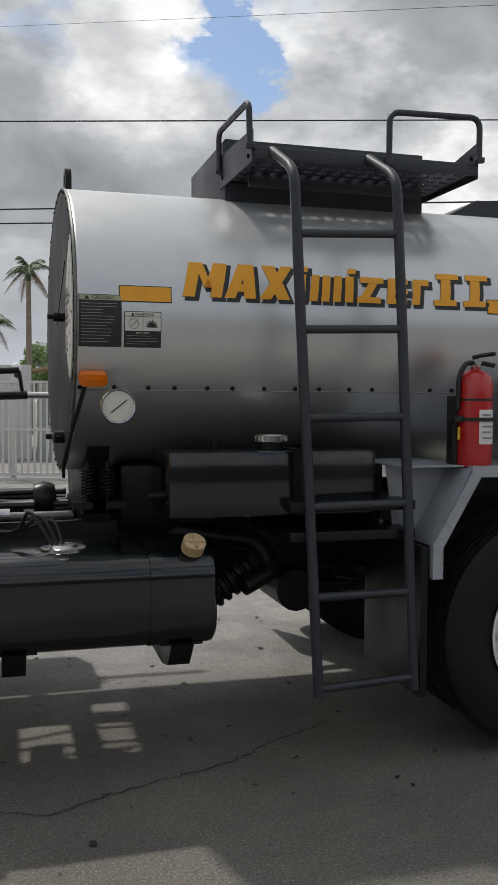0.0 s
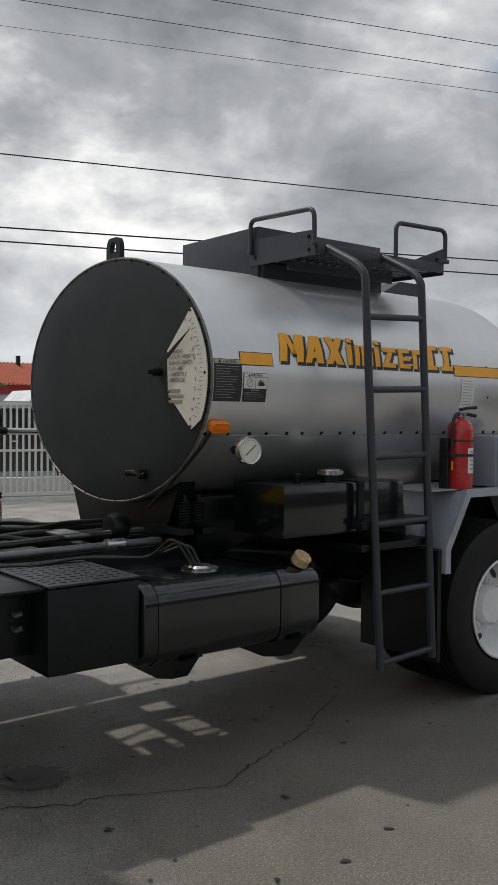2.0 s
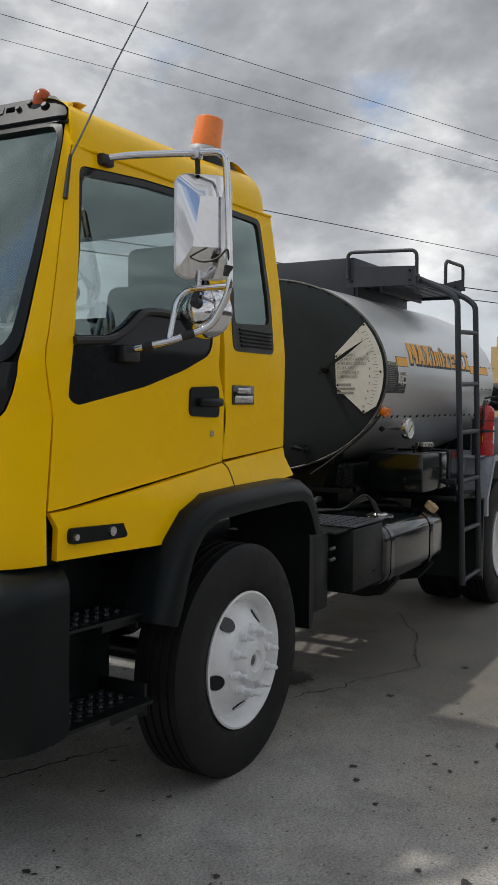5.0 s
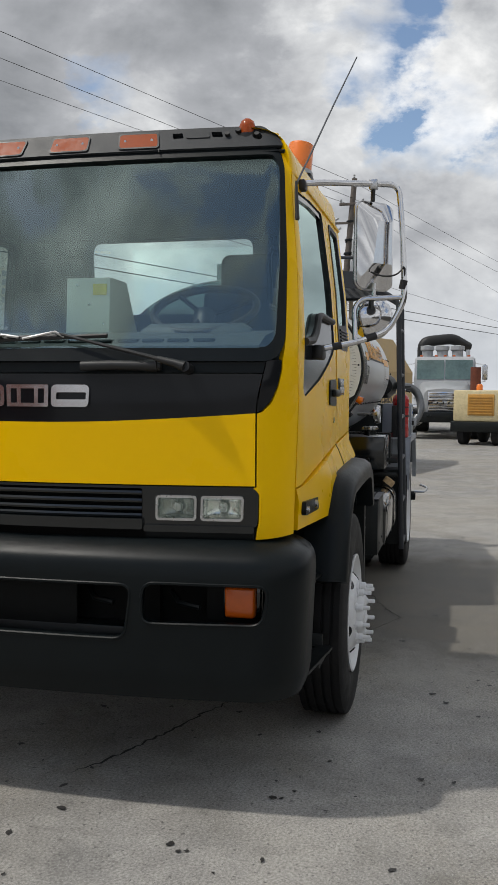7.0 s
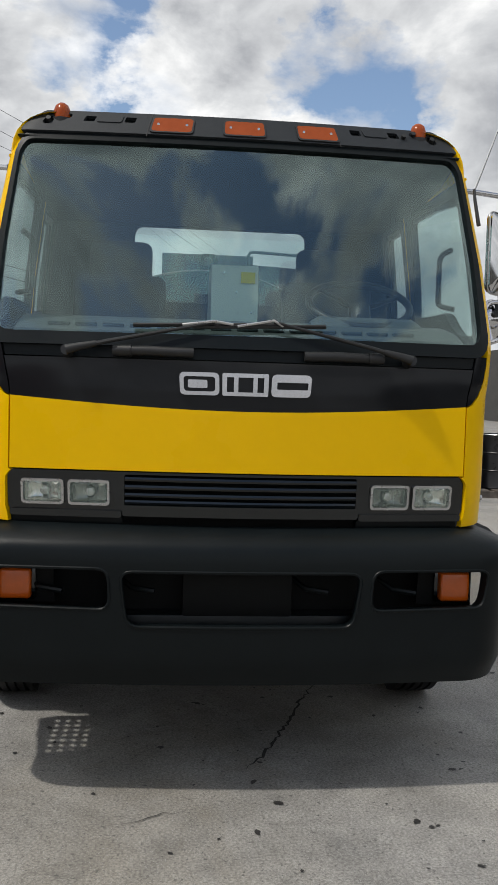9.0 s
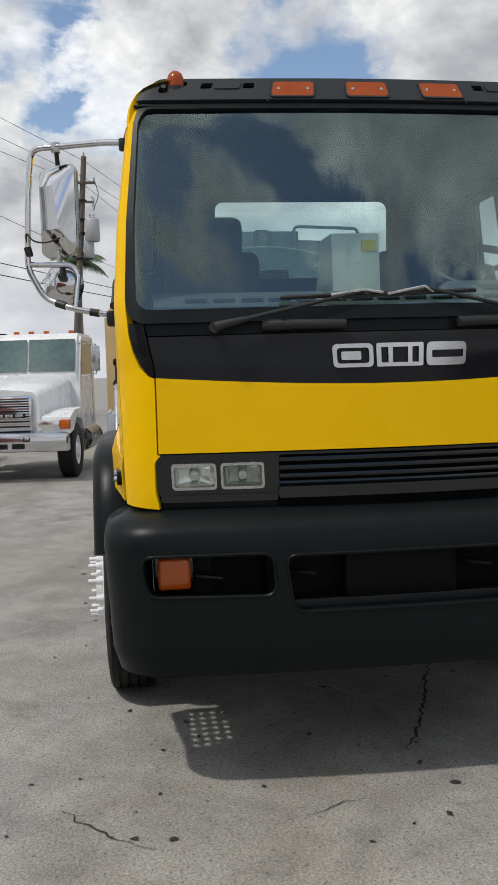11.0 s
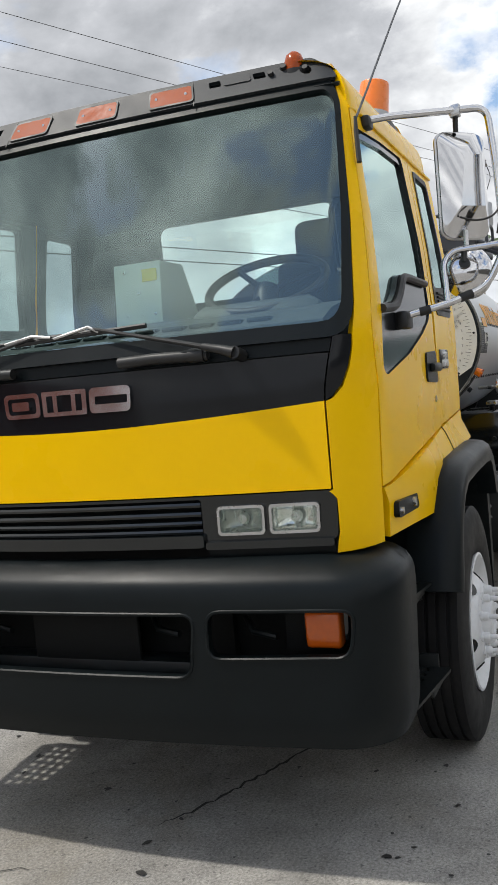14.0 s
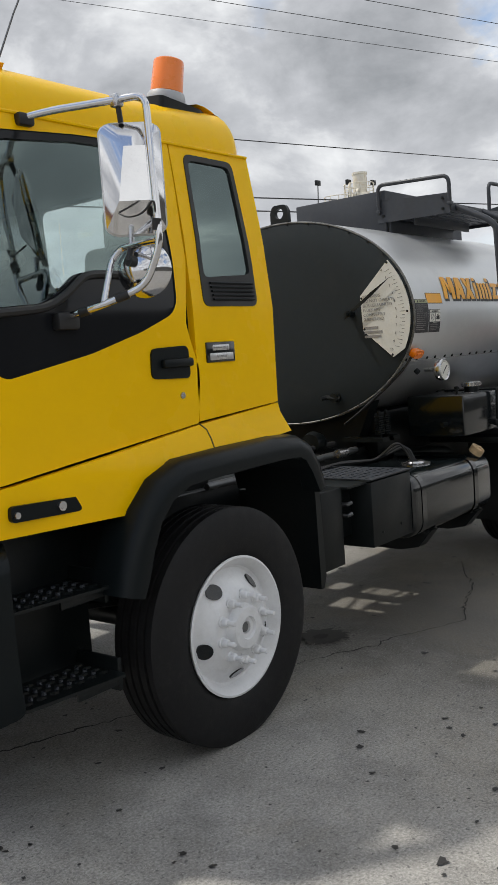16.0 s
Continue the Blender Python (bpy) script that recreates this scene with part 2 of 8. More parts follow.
EMBLEMM = mat("dulled_chrome", (0.66, 0.66, 0.68), 0.16, 1.0, 0.1, 9, rvar=0.05)
LAMPO = mat("bright_orange_lens", (0.85, 0.20, 0.006), 0.2, 0, 0.10, 30, 0.1, 130, 0.2)
CHROME = mat("polished_chrome", (0.66, 0.66, 0.67), 0.09, 1.0, 0.05, 5, rvar=0.04)
STEEL = mat("brushed_steel", (0.55, 0.55, 0.55), 0.28, 1.0, 0.1, 9, 0.05, 120)
CAPTAN = mat("tan_fuel_cap_plastic", (0.50, 0.36, 0.20), 0.5, 0, 0.25, 40, 0.1, 90, 0.0, (0.12, 0.09, 0.06), 0.5)
AMBER = mat("amber_lens", (0.52, 0.092, 0.004), 0.16, 0, 0.10, 30, 0.15, 130, 0.4)
STUDM = mat("dark_orange_lamp_dome", (0.34, 0.06, 0.008), 0.22, 0, 0.1, 30, 0.05, 130, 0.0, spec=0.3)
BEACON_M = mat("orange_beacon_plastic", (0.85, 0.21, 0.02), 0.3, 0, 0.06, 10, 0.0, 60, 0.3)
REDP = mat("red_enamel", (0.46, 0.012, 0.012), 0.3, 0, 0.06, 8, 0.0, 60, 0.4, (0.25, 0.01, 0.01), 0.3)
LENS = mat("headlamp_reflector", (0.88, 0.87, 0.84), 0.07, 1.0, 0.10, 28, 0.25, 85)
LENSD = mat("dim_headlamp_reflector", (0.30, 0.30, 0.28), 0.20, 1.0, 0.25, 24, 0.3, 85)
DIALW = mat("cream_dial_enamel", (0.66, 0.65, 0.59), 0.45, 0, 0.05, 8, 0.0, 60, 0.0, (0.45, 0.43, 0.36), 0.3)
PAPERW = mat("white_label_film", (0.70, 0.70, 0.68), 0.45, 0, 0.05, 20)
INK = mat("black_ink", (0.018, 0.018, 0.02), 0.5, 0, 0.1, 20)
GREYINK = mat("worn_grey_ink", (0.26, 0.25, 0.235), 0.5, 0, 0.3, 40)
GREYINK2 = mat("faded_black_ink", (0.07, 0.068, 0.06), 0.5, 0, 0.3, 40)
DECALY = mat("orange_yellow_vinyl", (0.80, 0.36, 0.012), 0.38, 0, 0.06, 12)
DECALG = mat("pale_green_vinyl", (0.34, 0.36, 0.22), 0.5, 0, 0.1, 12)
YLABEL = mat("yellow_label", (0.75, 0.60, 0.04), 0.5, 0, 0.05, 20)
CREAMBOX = mat("cream_metal_box", (0.66, 0.68, 0.62), 0.4, 0, 0.04, 6)
CABIN = mat("grey_cab_trim", (0.030, 0.037, 0.040), 0.8, 0, 0.12, 3, spec=0.2)
DASHM = mat("dark_dash_vinyl", (0.06, 0.072, 0.075), 0.6, 0, 0.12, 10, 0.15, 180)
SEATM = mat("dark_grey_seat_cloth", (0.045, 0.05, 0.056), 0.9, 0, 0.2, 30, 0.3, 250)
WINDSCREEN = glass("windscreen_glass", (0.76, 0.92, 0.88))
REARGLASS = glass("clear_rear_glass", (0.88, 0.93, 0.92))
SIDEGLASS = glass("tinted_side_glass", (0.62, 0.70, 0.70))
DARKGLASS = glass("tinted_quarter_glass", (0.60, 0.66, 0.68))
LENSPANE = glass("headlamp_lens_glass", (0.90, 0.91, 0.88), 0.03)
CLEAR = bpy.data.materials.new("clear_inner_face")
CLEAR.use_nodes = True
CLEAR.node_tree.nodes.clear()
_o = CLEAR.node_tree.nodes.new("ShaderNodeOutputMaterial")
link(CLEAR.node_tree, CLEAR.node_tree.nodes.new("ShaderNodeBsdfTransparent").outputs[0], _o.inputs[0])
CONCRETE = concrete()
# for the added wall that darkens reflections
WALLD = mat("dark_reflected_block", (0.07, 0.068, 0.064), 0.85, 0, 0.3, 2, 0.2, 40)
CRACKM = mat("dirt_filled_crack", (0.035, 0.033, 0.03), 0.9, 0, 0.4, 30)
STAINM = mat("dark_oil_spot", (0.030, 0.028, 0.026), 0.6, 0, 0.5, 25, 0.1, 90)
WETM = mat("oily_stain", (0.066, 0.062, 0.056), 0.6, 0, 0.45, 14)
WIREM = mat("black_cable", (0.012, 0.012, 0.012), 0.6, 0, 0.1, 5)
WOODP = mat("weathered_pole_wood", (0.13, 0.11, 0.095), 0.85, 0, 0.3, 8, 0.4, 40)
GREYMETAL = mat("grey_transformer_paint", (0.42, 0.43, 0.44), 0.5, 0.1, 0.1, 6)
FENCEW = mat("white_gate_paint", (0.62, 0.62, 0.59), 0.5, 0, 0.08, 6, 0.05, 60, 0.0, (0.45, 0.36, 0.2), 0.25)
WALLW = mat("white_stucco", (0.55, 0.55, 0.54), 0.8, 0, 0.08, 3, 0.2, 60)
WALLG = mat("grey_stucco", (0.42, 0.42, 0.43), 0.8, 0, 0.08, 3, 0.2, 60)
REDBAND = mat("dark_red_band_paint", (0.33, 0.03, 0.04), 0.6, 0, 0.1, 3)
TILER = mat("terracotta_tile", (0.42, 0.11, 0.055), 0.75, 0, 0.25, 5, 0.2, 40)
TANB = mat("tan_equipment_paint", (0.56, 0.40, 0.19), 0.5, 0, 0.08, 2.5, 0.04, 60, 0.0, (0.32, 0.22, 0.11), 0.3)
WHITET = mat("white_truck_paint", (0.74, 0.75, 0.76), 0.3, 0, 0.05, 3, 0.0, 60, 0.3, (0.5, 0.48, 0.45), 0.25)
GREYT = mat("silver_grey_truck_paint", (0.40, 0.41, 0.42), 0.4, 0.2, 0.08, 3, 0.0, 60, 0.2, (0.2, 0.19, 0.18), 0.3)
OCHRE = mat("faded_ochre_paint", (0.52, 0.27, 0.05), 0.6, 0, 0.15, 5, 0.05, 60, 0.0, (0.25, 0.17, 0.10), 0.5)
SWEEPY = mat("pale_yellow_machine_paint", (0.62, 0.52, 0.30), 0.55, 0, 0.15, 5, 0.05, 60, 0.0, (0.25, 0.2, 0.15), 0.4)
RUST = mat("rusty_exhaust", (0.16, 0.05, 0.03), 0.8, 0.2, 0.3, 10, 0.2, 60)
DRUMB = mat("black_drum_enamel", (0.02, 0.02, 0.022), 0.35, 0, 0.2, 6)
TRUNKM = mat("palm_trunk_bark", (0.24, 0.20, 0.15), 0.9, 0, 0.3, 6, 0.4, 30)
BARK = mat("tree_bark", (0.11, 0.085, 0.06), 0.9, 0, 0.3, 6, 0.4, 30)
LEAFM = mat("broad_leaf_green", (0.12, 0.21, 0.030), 0.55, 0, 0.45, 3)
PALMM = mat("palm_frond_green", (0.055, 0.10, 0.03), 0.5, 0, 0.4, 3)
DEADM = mat("dry_palm_frond", (0.19, 0.13, 0.075), 0.8, 0, 0.3, 3)
SILOM = mat("stained_white_silo_paint", (0.72, 0.68, 0.58), 0.6, 0, 0.08, 0.8, 0.0, 60, 0.0, (0.48, 0.30, 0.11), 0.7)
CARB = mat("black_pickup_paint", (0.012, 0.012, 0.014), 0.2, 0, 0.1, 3, 0, 60, 0.6)
WOODB = mat("plywood_board", (0.36, 0.23, 0.12), 0.8, 0, 0.2, 5)
PALEB = mat("pale_green_grey_board", (0.36, 0.39, 0.35), 0.7, 0, 0.2, 5)
GLOBE = mat("white_globe_plastic", (0.8, 0.8, 0.78), 0.35, 0, 0.03, 5)
TAILRED = mat("red_tail_lens", (0.55, 0.01, 0.02), 0.2, 0, 0.05, 20, 0, 60, 0.4)
# radiator core, near-black so sheets in the front openings read as shade
RADRECESS = mat("radiator_and_recess_black", (0.0048, 0.0055, 0.0055), 0.6, 0, 0.4, 80, 0.3, 300, spec=0.15)

# ---- building helpers ----
from mathutils import geometry
BASE = {}


def thing(name, at, label, category, group="", kind=""):
    ob = new(name)
    ob.empty_display_size = 0.1
    ob.location = at
    BASE[ob] = Vector(at)
    return tagged(ob, label, category, group, kind)


def finish(bm, name, material, smooth=38.0):
    me = bpy.data.meshes.new(name)
    bmesh.ops.recalc_face_normals(bm, faces=bm.faces)
    bm.to_mesh(me)
    bm.free()
    for m in material if isinstance(material, (list, tuple)) else (material,):
        me.materials.append(m)
    if smooth:
        me.polygons.foreach_set("use_smooth", [True] * len(me.polygons))
        me.set_sharp_from_angle(angle=radians(smooth))
    return me


def part(name, bm, material, parent, label="", smooth=38.0):
    """One mesh under a thing or part; bm is in world metres."""
    base = BASE[parent]
    bmesh.ops.translate(bm, verts=bm.verts, vec=-base)
    ob = new(name, finish(bm, name, material, smooth))
    ob.parent = parent
    BASE[ob] = base
    if label:
        ob["label"] = label
    return ob


def solo(name, bm, material, at, label, category, group="", kind="", smooth=38.0):
    """A thing of one mesh."""
    bmesh.ops.translate(bm, verts=bm.verts, vec=-Vector(at))
    ob = new(name, finish(bm, name, material, smooth))
    ob.location = at
    BASE[ob] = Vector(at)
    return tagged(ob, label, category, group, kind)


def box(bm, x0, x1, y0, y1, z0, z1, bev=0.0, seg=2, m=None):
    g = bmesh.ops.create_cube(bm, size=1.0)
    vs = g["verts"]
    for v in vs:
        v.co = Vector((x0 + (v.co.x + 0.5) * (x1 - x0), y0 + (v.co.y + 0.5) * (y1 - y0), z0 + (v.co.z + 0.5) * (z1 - z0)))
    if bev:
        es = list({e for v in vs for e in v.link_edges})
        r = bmesh.ops.bevel(bm, geom=es, offset=bev, segments=seg, affect="EDGES", profile=0.5)
        vs = list({v for f in r["faces"] for v in f.verts} | {v for v in vs if v.is_valid})
    if m is not None:
        bmesh.ops.transform(bm, matrix=m, verts=vs)
    return bm


def new_box(*a, **k):
    return box(bmesh.new(), *a, **k)


def fillet(pts, rad, n=5, closed=False):
    pts = [Vector(p) for p in pts]
    out = []
    cnt = len(pts)
    for i, p in enumerate(pts):
        if not closed and i in (0, cnt - 1):
            out.append(p)
            continue
        a, b = pts[i - 1] - p, pts[(i + 1) % cnt] - p
        r = min(rad, a.length * 0.48, b.length * 0.48)
        a, b = p + a.normalized() * r, p + b.normalized() * r
        for k in range(n + 1):
            t = k / n
            out.append(a * (1 - t) ** 2 + p * 2 * t * (1 - t) + b * t * t)
    return out


def tube(bm, pts, r, n=10, closed=False, r2=None):
    pts = [Vector(p) for p in pts]
    rings = []
    cnt = len(pts)
    up = None
    for i, p in enumerate(pts):
        if closed:
            d = pts[(i + 1) % cnt] - pts[i - 1]
        else:
            d = pts[min(i + 1, cnt - 1)] - pts[max(i - 1, 0)]
        d.normalize()
        if up is None:
            up = d.orthogonal().normalized()
        up = (up - d * up.dot(d))
        up = up.normalized() if up.length > 1e-6 else d.orthogonal().normalized()
        side = d.cross(up)
        rr = r if r2 is None else r + (r2 - r) * i / max(1, cnt - 1)
        rings.append([bm.verts.new(p + (up * math.cos(2 * math.pi * k / n) + side * math.sin(2 * math.pi * k / n)) * rr) for k in range(n)])
    for i in range(cnt if closed else cnt - 1):
        a, b = rings[i], rings[(i + 1) % cnt]
        for k in range(n):
            bm.faces.new((a[k], a[(k + 1) % n], b[(k + 1) % n], b[k]))
    if not closed:
        bm.faces.new(rings[0][::-1])
        bm.faces.new(rings[-1])
    return bm


def new_tube(*a, **k):
    return tube(bmesh.new(), *a, **k)


def lathe(bm, prof, at, axis="y", n=48, a0=0.0, a1=2 * math.pi):
    """Turn a profile of (radius, along the axis) about an axis through at; ends at radius 0 close."""
    at = Vector(at)
    full = abs(a1 - a0 - 2 * math.pi) < 1e-6
    cols = []
    steps = n if full else n + 1
    for k in range(steps):
        a = a0 + (a1 - a0) * k / n
        c, s = math.cos(a), math.sin(a)
        col = []
        for r, h in prof:
            if axis == "y":
                v = Vector((r * c, h, r * s))
            elif axis == "x":
                v = Vector((h, r * c, r * s))
            else:
                v = Vector((r * c, r * s, h))
            col.append(v + at)
        cols.append(col)
    ends = {}
    grid = []
    for k, col in enumerate(cols):
        row = []
        for j, p in enumerate(col):
            if prof[j][0] < 1e-6:
                if j not in ends:
                    ends[j] = bm.verts.new(p)
                row.append(ends[j])
            else:
                row.append(bm.verts.new(p))
        grid.append(row)
    for k in range(n):
        a, b = grid[k], grid[(k + 1) % steps]
        for j in range(len(prof) - 1):
            f = [a[j], a[j + 1], b[j + 1], b[j]]
            u = []
            for v in f:
                if v not in u:
                    u.append(v)
            if len(u) > 2:
                bm.faces.new(u)
    return bm


def new_lathe(*a, **k):
    return lathe(bmesh.new(), *a, **k)


def prism(bm, poly, put, d0, d1):
    """Extrude a flat polygon: put(u, v, d) gives the point."""
    a = [bm.verts.new(put(u, v, d0)) for u, v in poly]
    b = [bm.verts.new(put(u, v, d1)) for u, v in poly]
    bm.faces.new(a)
    bm.faces.new(b[::-1])
    n = len(poly)
    for i in range(n):
        bm.faces.new((a[i], b[i], b[(i + 1) % n], a[(i + 1) % n]))
    return bm


def xz(y):
    return lambda u, v, d: Vector((u, y + d, v))


def yz(x):
    return lambda u, v, d: Vector((x + d, u, v))


def rrect(u0, u1, v0, v1, r, n=4):
    out = []
    for cu, cv, a in ((u1 - r, v1 - r, 0), (u0 + r, v1 - r, 90), (u0 + r, v0 + r, 180), (u1 - r, v0 + r, 270)):
        for k in range(n + 1):
            t = radians(a + 90 * k / n)
            out.append((cu + r * math.cos(t), cv + r * math.sin(t)))
    return out


def dense(poly, step):
    out = []
    for i, p in enumerate(poly):
        q = poly[(i + 1) % len(poly)]
        d = math.hypot(q[0] - p[0], q[1] - p[1])
        k = max(1, int(math.ceil(d / step)))
        for j in range(k):
            out.append((p[0] + (q[0] - p[0]) * j / k, p[1] + (q[1] - p[1]) * j / k))
    return out


def soft(poly, rad, n=4):
    return [(p.x, p.y) for p in fillet([(u, v, 0) for u, v in poly], rad, n, True)]


def inside(p, poly):
    c = False
    j = len(poly) - 1
    for i in range(len(poly)):
        a, b = poly[i], poly[j]
        if (a[1] > p[1]) != (b[1] > p[1]) and p[0] < (b[0] - a[0]) * (p[1] - a[1]) / (b[1] - a[1]) + a[0]:
            c = not c
        j = i
    return c


def panel(bm, poly, surf, thick, holes=(), step=0.07, lift=0.0, back=0):
    """A sheet with thickness on a curved surface surf(u, v, off), cut to poly, with holes."""
    loops = [dense(poly, step)] + [dense(h, step) for h in holes]
    vs, es = [], []
    for lp in loops:
        s = len(vs)
        vs += [Vector(p) for p in lp]
        es += [(s + i, s + (i + 1) % len(lp)) for i in range(len(lp))]
    us, ws = [p[0] for p in loops[0]], [p[1] for p in loops[0]]
    nu, nw = int((max(us) - min(us)) / step), int((max(ws) - min(ws)) / step)
    for i in range(1, nu + 1):
        for j in range(1, nw + 1):
            p = (min(us) + (i - 0.02) * (max(us) - min(us)) / (nu + 1), min(ws) + (j + 0.013) * (max(ws) - min(ws)) / (nw + 1))
            if inside(p, loops[0]) and not any(inside(p, h) for h in loops[1:]):
                if all((p[0] - q.x) ** 2 + (p[1] - q.y) ** 2 > (0.35 * step) ** 2 for q in vs[:len(es)]):
                    vs.append(Vector(p))
    v2, e2, f2, *_ = geometry.delaunay_2d_cdt(vs, es, [], 1, 1e-6)
    keep = []
    for f in f2:
        c = sum((v2[i] for i in f), Vector((0, 0))) / len(f)
        if inside(c, loops[0]) and not any(inside(c, h) for h in loops[1:]):
            keep.append(f)
    a = [bm.verts.new(surf(p.x, p.y, lift)) for p in v2]
    b = [bm.verts.new(surf(p.x, p.y, lift - thick)) for p in v2]
    count = {}
    for f in keep:
        bm.faces.new([a[i] for i in f])
        bm.faces.new([b[i] for i in reversed(f)]).material_index = back
        for i in range(len(f)):
            e = (f[i], f[(i + 1) % len(f)])
            count[tuple(sorted(e))] = count.get(tuple(sorted(e)), 0) + 1
    for (i, j), c in count.items():
        if c == 1:
            rim = bm.faces.new((a[i], a[j], b[j], b[i]))
            # the inside edge of an opening is lined like the back
            if any(abs(v2[i].x - q[0]) + abs(v2[i].y - q[1]) < 1e-4 for lp in loops[1:] for q in lp):
                rim.material_index = back
    bmesh.ops.delete(bm, geom=[v for v in bm.verts if not v.link_faces], context="VERTS")
    return bm


def flat(ax, at):
    """A flat surface for panel(): ax 'y' gives (x, z) in a plane y = at, outward to -y; 'x' gives (y, z), outward to -x; 'z' gives (x, y), up."""
    if ax == "y":
        return lambda u, v, o: Vector((u, at - o, v))
    if ax == "x":
        return lambda u, v, o: Vector((at - o, u, v))
    return lambda u, v, o: Vector((u, v, at + o))


def interp(v, stops):
    if v <= stops[0][0]:
        return stops[0][1]
    for (a, p), (b, q) in zip(stops, stops[1:]):
        if v <= b:
            return p + (q - p) * (v - a) / (b - a)
    return stops[-1][1]


def words(name, text, size, place, material, parent, depth=0.002, align="LEFT"):
    """Lettering with the built-in font, turned into a mesh; place(x, y, d) gives the point of the letters' plane."""
    cu = bpy.data.curves.new(name, "FONT")
    cu.body, cu.size, cu.align_x, cu.extrude, cu.resolution_u = text, size, align, depth / 2, 2
    tmp = new("tmp_text", cu)
    me = bpy.data.meshes.new_from_object(tmp)
    bpy.data.objects.remove(tmp)
    bm = bmesh.new()
    bm.from_mesh(me)
    for v in bm.verts:
        v.co = place(v.co.x, v.co.y, v.co.z + depth / 2)
    return part(name, bm, material, parent, smooth=0)


# ---- ground ----
bm = bmesh.new()
N = 60
for i in range(-N, N + 1):
    for j in range(-N, N + 1):
        gx = math.copysign(abs(i / N) ** 2.2 * 700, i)
        gy = math.copysign(abs(j / N) ** 2.2 * 700, j)
        near = max(0.0, 1 - math.hypot(gx, gy) / 30)
        bm.verts.new((gx + 1.5, gy, 0.004 * noise.noise((gx * 0.7, gy * 0.7, 0)) * near))
bm.verts.ensure_lookup_table()
W = 2 * N + 1
for i in range(W - 1):
    for j in range(W - 1):
        bm.faces.new([bm.verts[k] for k in (i * W + j, (i + 1) * W + j, (i + 1) * W + j + 1, i * W + j + 1)])
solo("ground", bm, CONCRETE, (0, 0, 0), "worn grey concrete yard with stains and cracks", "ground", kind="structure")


def crack(pts, wid, seed):
    rnd = random.Random(seed)
    line = []
    for a, b in zip(pts, pts[1:]):
        n = max(3, int(math.hypot(b[0] - a[0], b[1] - a[1]) / 0.035))
        for k in range(n):
            t = k / n
            line.append(Vector((a[0] + (b[0] - a[0]) * t + rnd.uniform(-0.014, 0.014), a[1] + (b[1] - a[1]) * t + rnd.uniform(-0.014, 0.014), 0.0055)))
    bm = bmesh.new()
    rows = []
    for i, p in enumerate(line):
        d = (line[min(i + 1, len(line) - 1)] - line[max(0, i - 1)]).normalized()
        s = Vector((-d.y, d.x, 0))
        w = wid * rnd.uniform(0.35, 1.0) * min(1, i / 6 + 0.15, (len(line) - 1 - i) / 6 + 0.15)
        rows.append((bm.verts.new(p + s * w), bm.verts.new(p - s * w)))
    for (a, b), (c, d) in zip(rows, rows[1:]):
        bm.faces.new((a, c, d, b))
    solo("crack", bm, CRACKM, (pts[0][0], pts[0][1], 0), "thin dirt-filled crack in the concrete yard", "crack", "cracks in the yard", "structure", 0)


crack([(-0.05, -0.55), (-0.27, -0.45), (-0.92, -0.21), (-1.19, -0.05)], 0.009, 1)
crack([(0.84, -0.81), (1.0, -0.90), (1.18, -0.98), (1.3, -1.06), (1.41, -1.06), (1.78, -1.24), (1.94, -1.29), (2.32, -1.12), (2.64, -1.04), (2.91, -0.85), (3.33, -0.6)], 0.006, 2)
crack([(0.90, -1.32), (1.07, -1.33)], 0.003, 7)
crack([(1.16, -1.53), (0.98, -1.66)], 0.003, 8)
crack([(-1.41, 1.34), (-1.60, 1.2), (-1.73, 1.06), (-1.79, 0.95)], 0.005, 3)
crack([(-1.51, 0.17), (-1.6, 0.39), (-1.66, 0.5)], 0.004, 4)
crack([(6.0, -2.6), (4.6, -3.2), (3.7, -3.0)], 0.006, 5)
crack([(5.4, 4.2), (6.5, 3.4), (8.2, 3.1)], 0.008, 6)

# spots and chips on the yard
rnd = random.Random(5)
bm = bmesh.new()
for k in range(900):
    if k < 700:
        cx, cy = rnd.uniform(-3.5, 6.5), rnd.uniform(-4.2, 1.6)
    else:
        cx, cy = rnd.uniform(-4, 14), rnd.uniform(-6, 9)
    r = rnd.choice((0.006, 0.008, 0.01, 0.012, 0.016, 0.020)) * rnd.uniform(0.7, 1.3)
    el, a0 = rnd.uniform(0.5, 1.0), rnd.uniform(0, 3.14)
    vs = []
    for j in range(9):
        a = 2 * math.pi * j / 9
        rr = r * rnd.uniform(0.45, 1.35)
        u, v = rr * math.cos(a), rr * el * math.sin(a)
        vs.append(bm.verts.new((cx + u * math.cos(a0) - v * math.sin(a0), cy + u * math.sin(a0) + v * math.cos(a0), 0.0052)))
    bm.faces.new(vs)
solo("oil_spots", bm, STAINM, (0, 0, 0), "small dark oil spots and chips on the yard", "oil spots", kind="stuff", smooth=0)
bm = bmesh.new()
for cx, cy, rx, ry, seed in ((1.29, -0.69, 0.05, 0.045, 1), (0.9, -2.1, 0.06, 0.03, 3)):
    rr = random.Random(seed)
    bm.faces.new([bm.verts.new((cx + rx * rr.uniform(0.8, 1.1) * math.cos(a * 0.2618), cy + ry * rr.uniform(0.8, 1.1) * math.sin(a * 0.2618), 0.0068)) for a in range(24)])
solo("oil_puddle", bm, STAINM, (1.29, -0.69, 0), "small dark pools of oil on the yard", "oil puddle", kind="stuff", smooth=0)
bm = bmesh.new()
rr = random.Random(8)
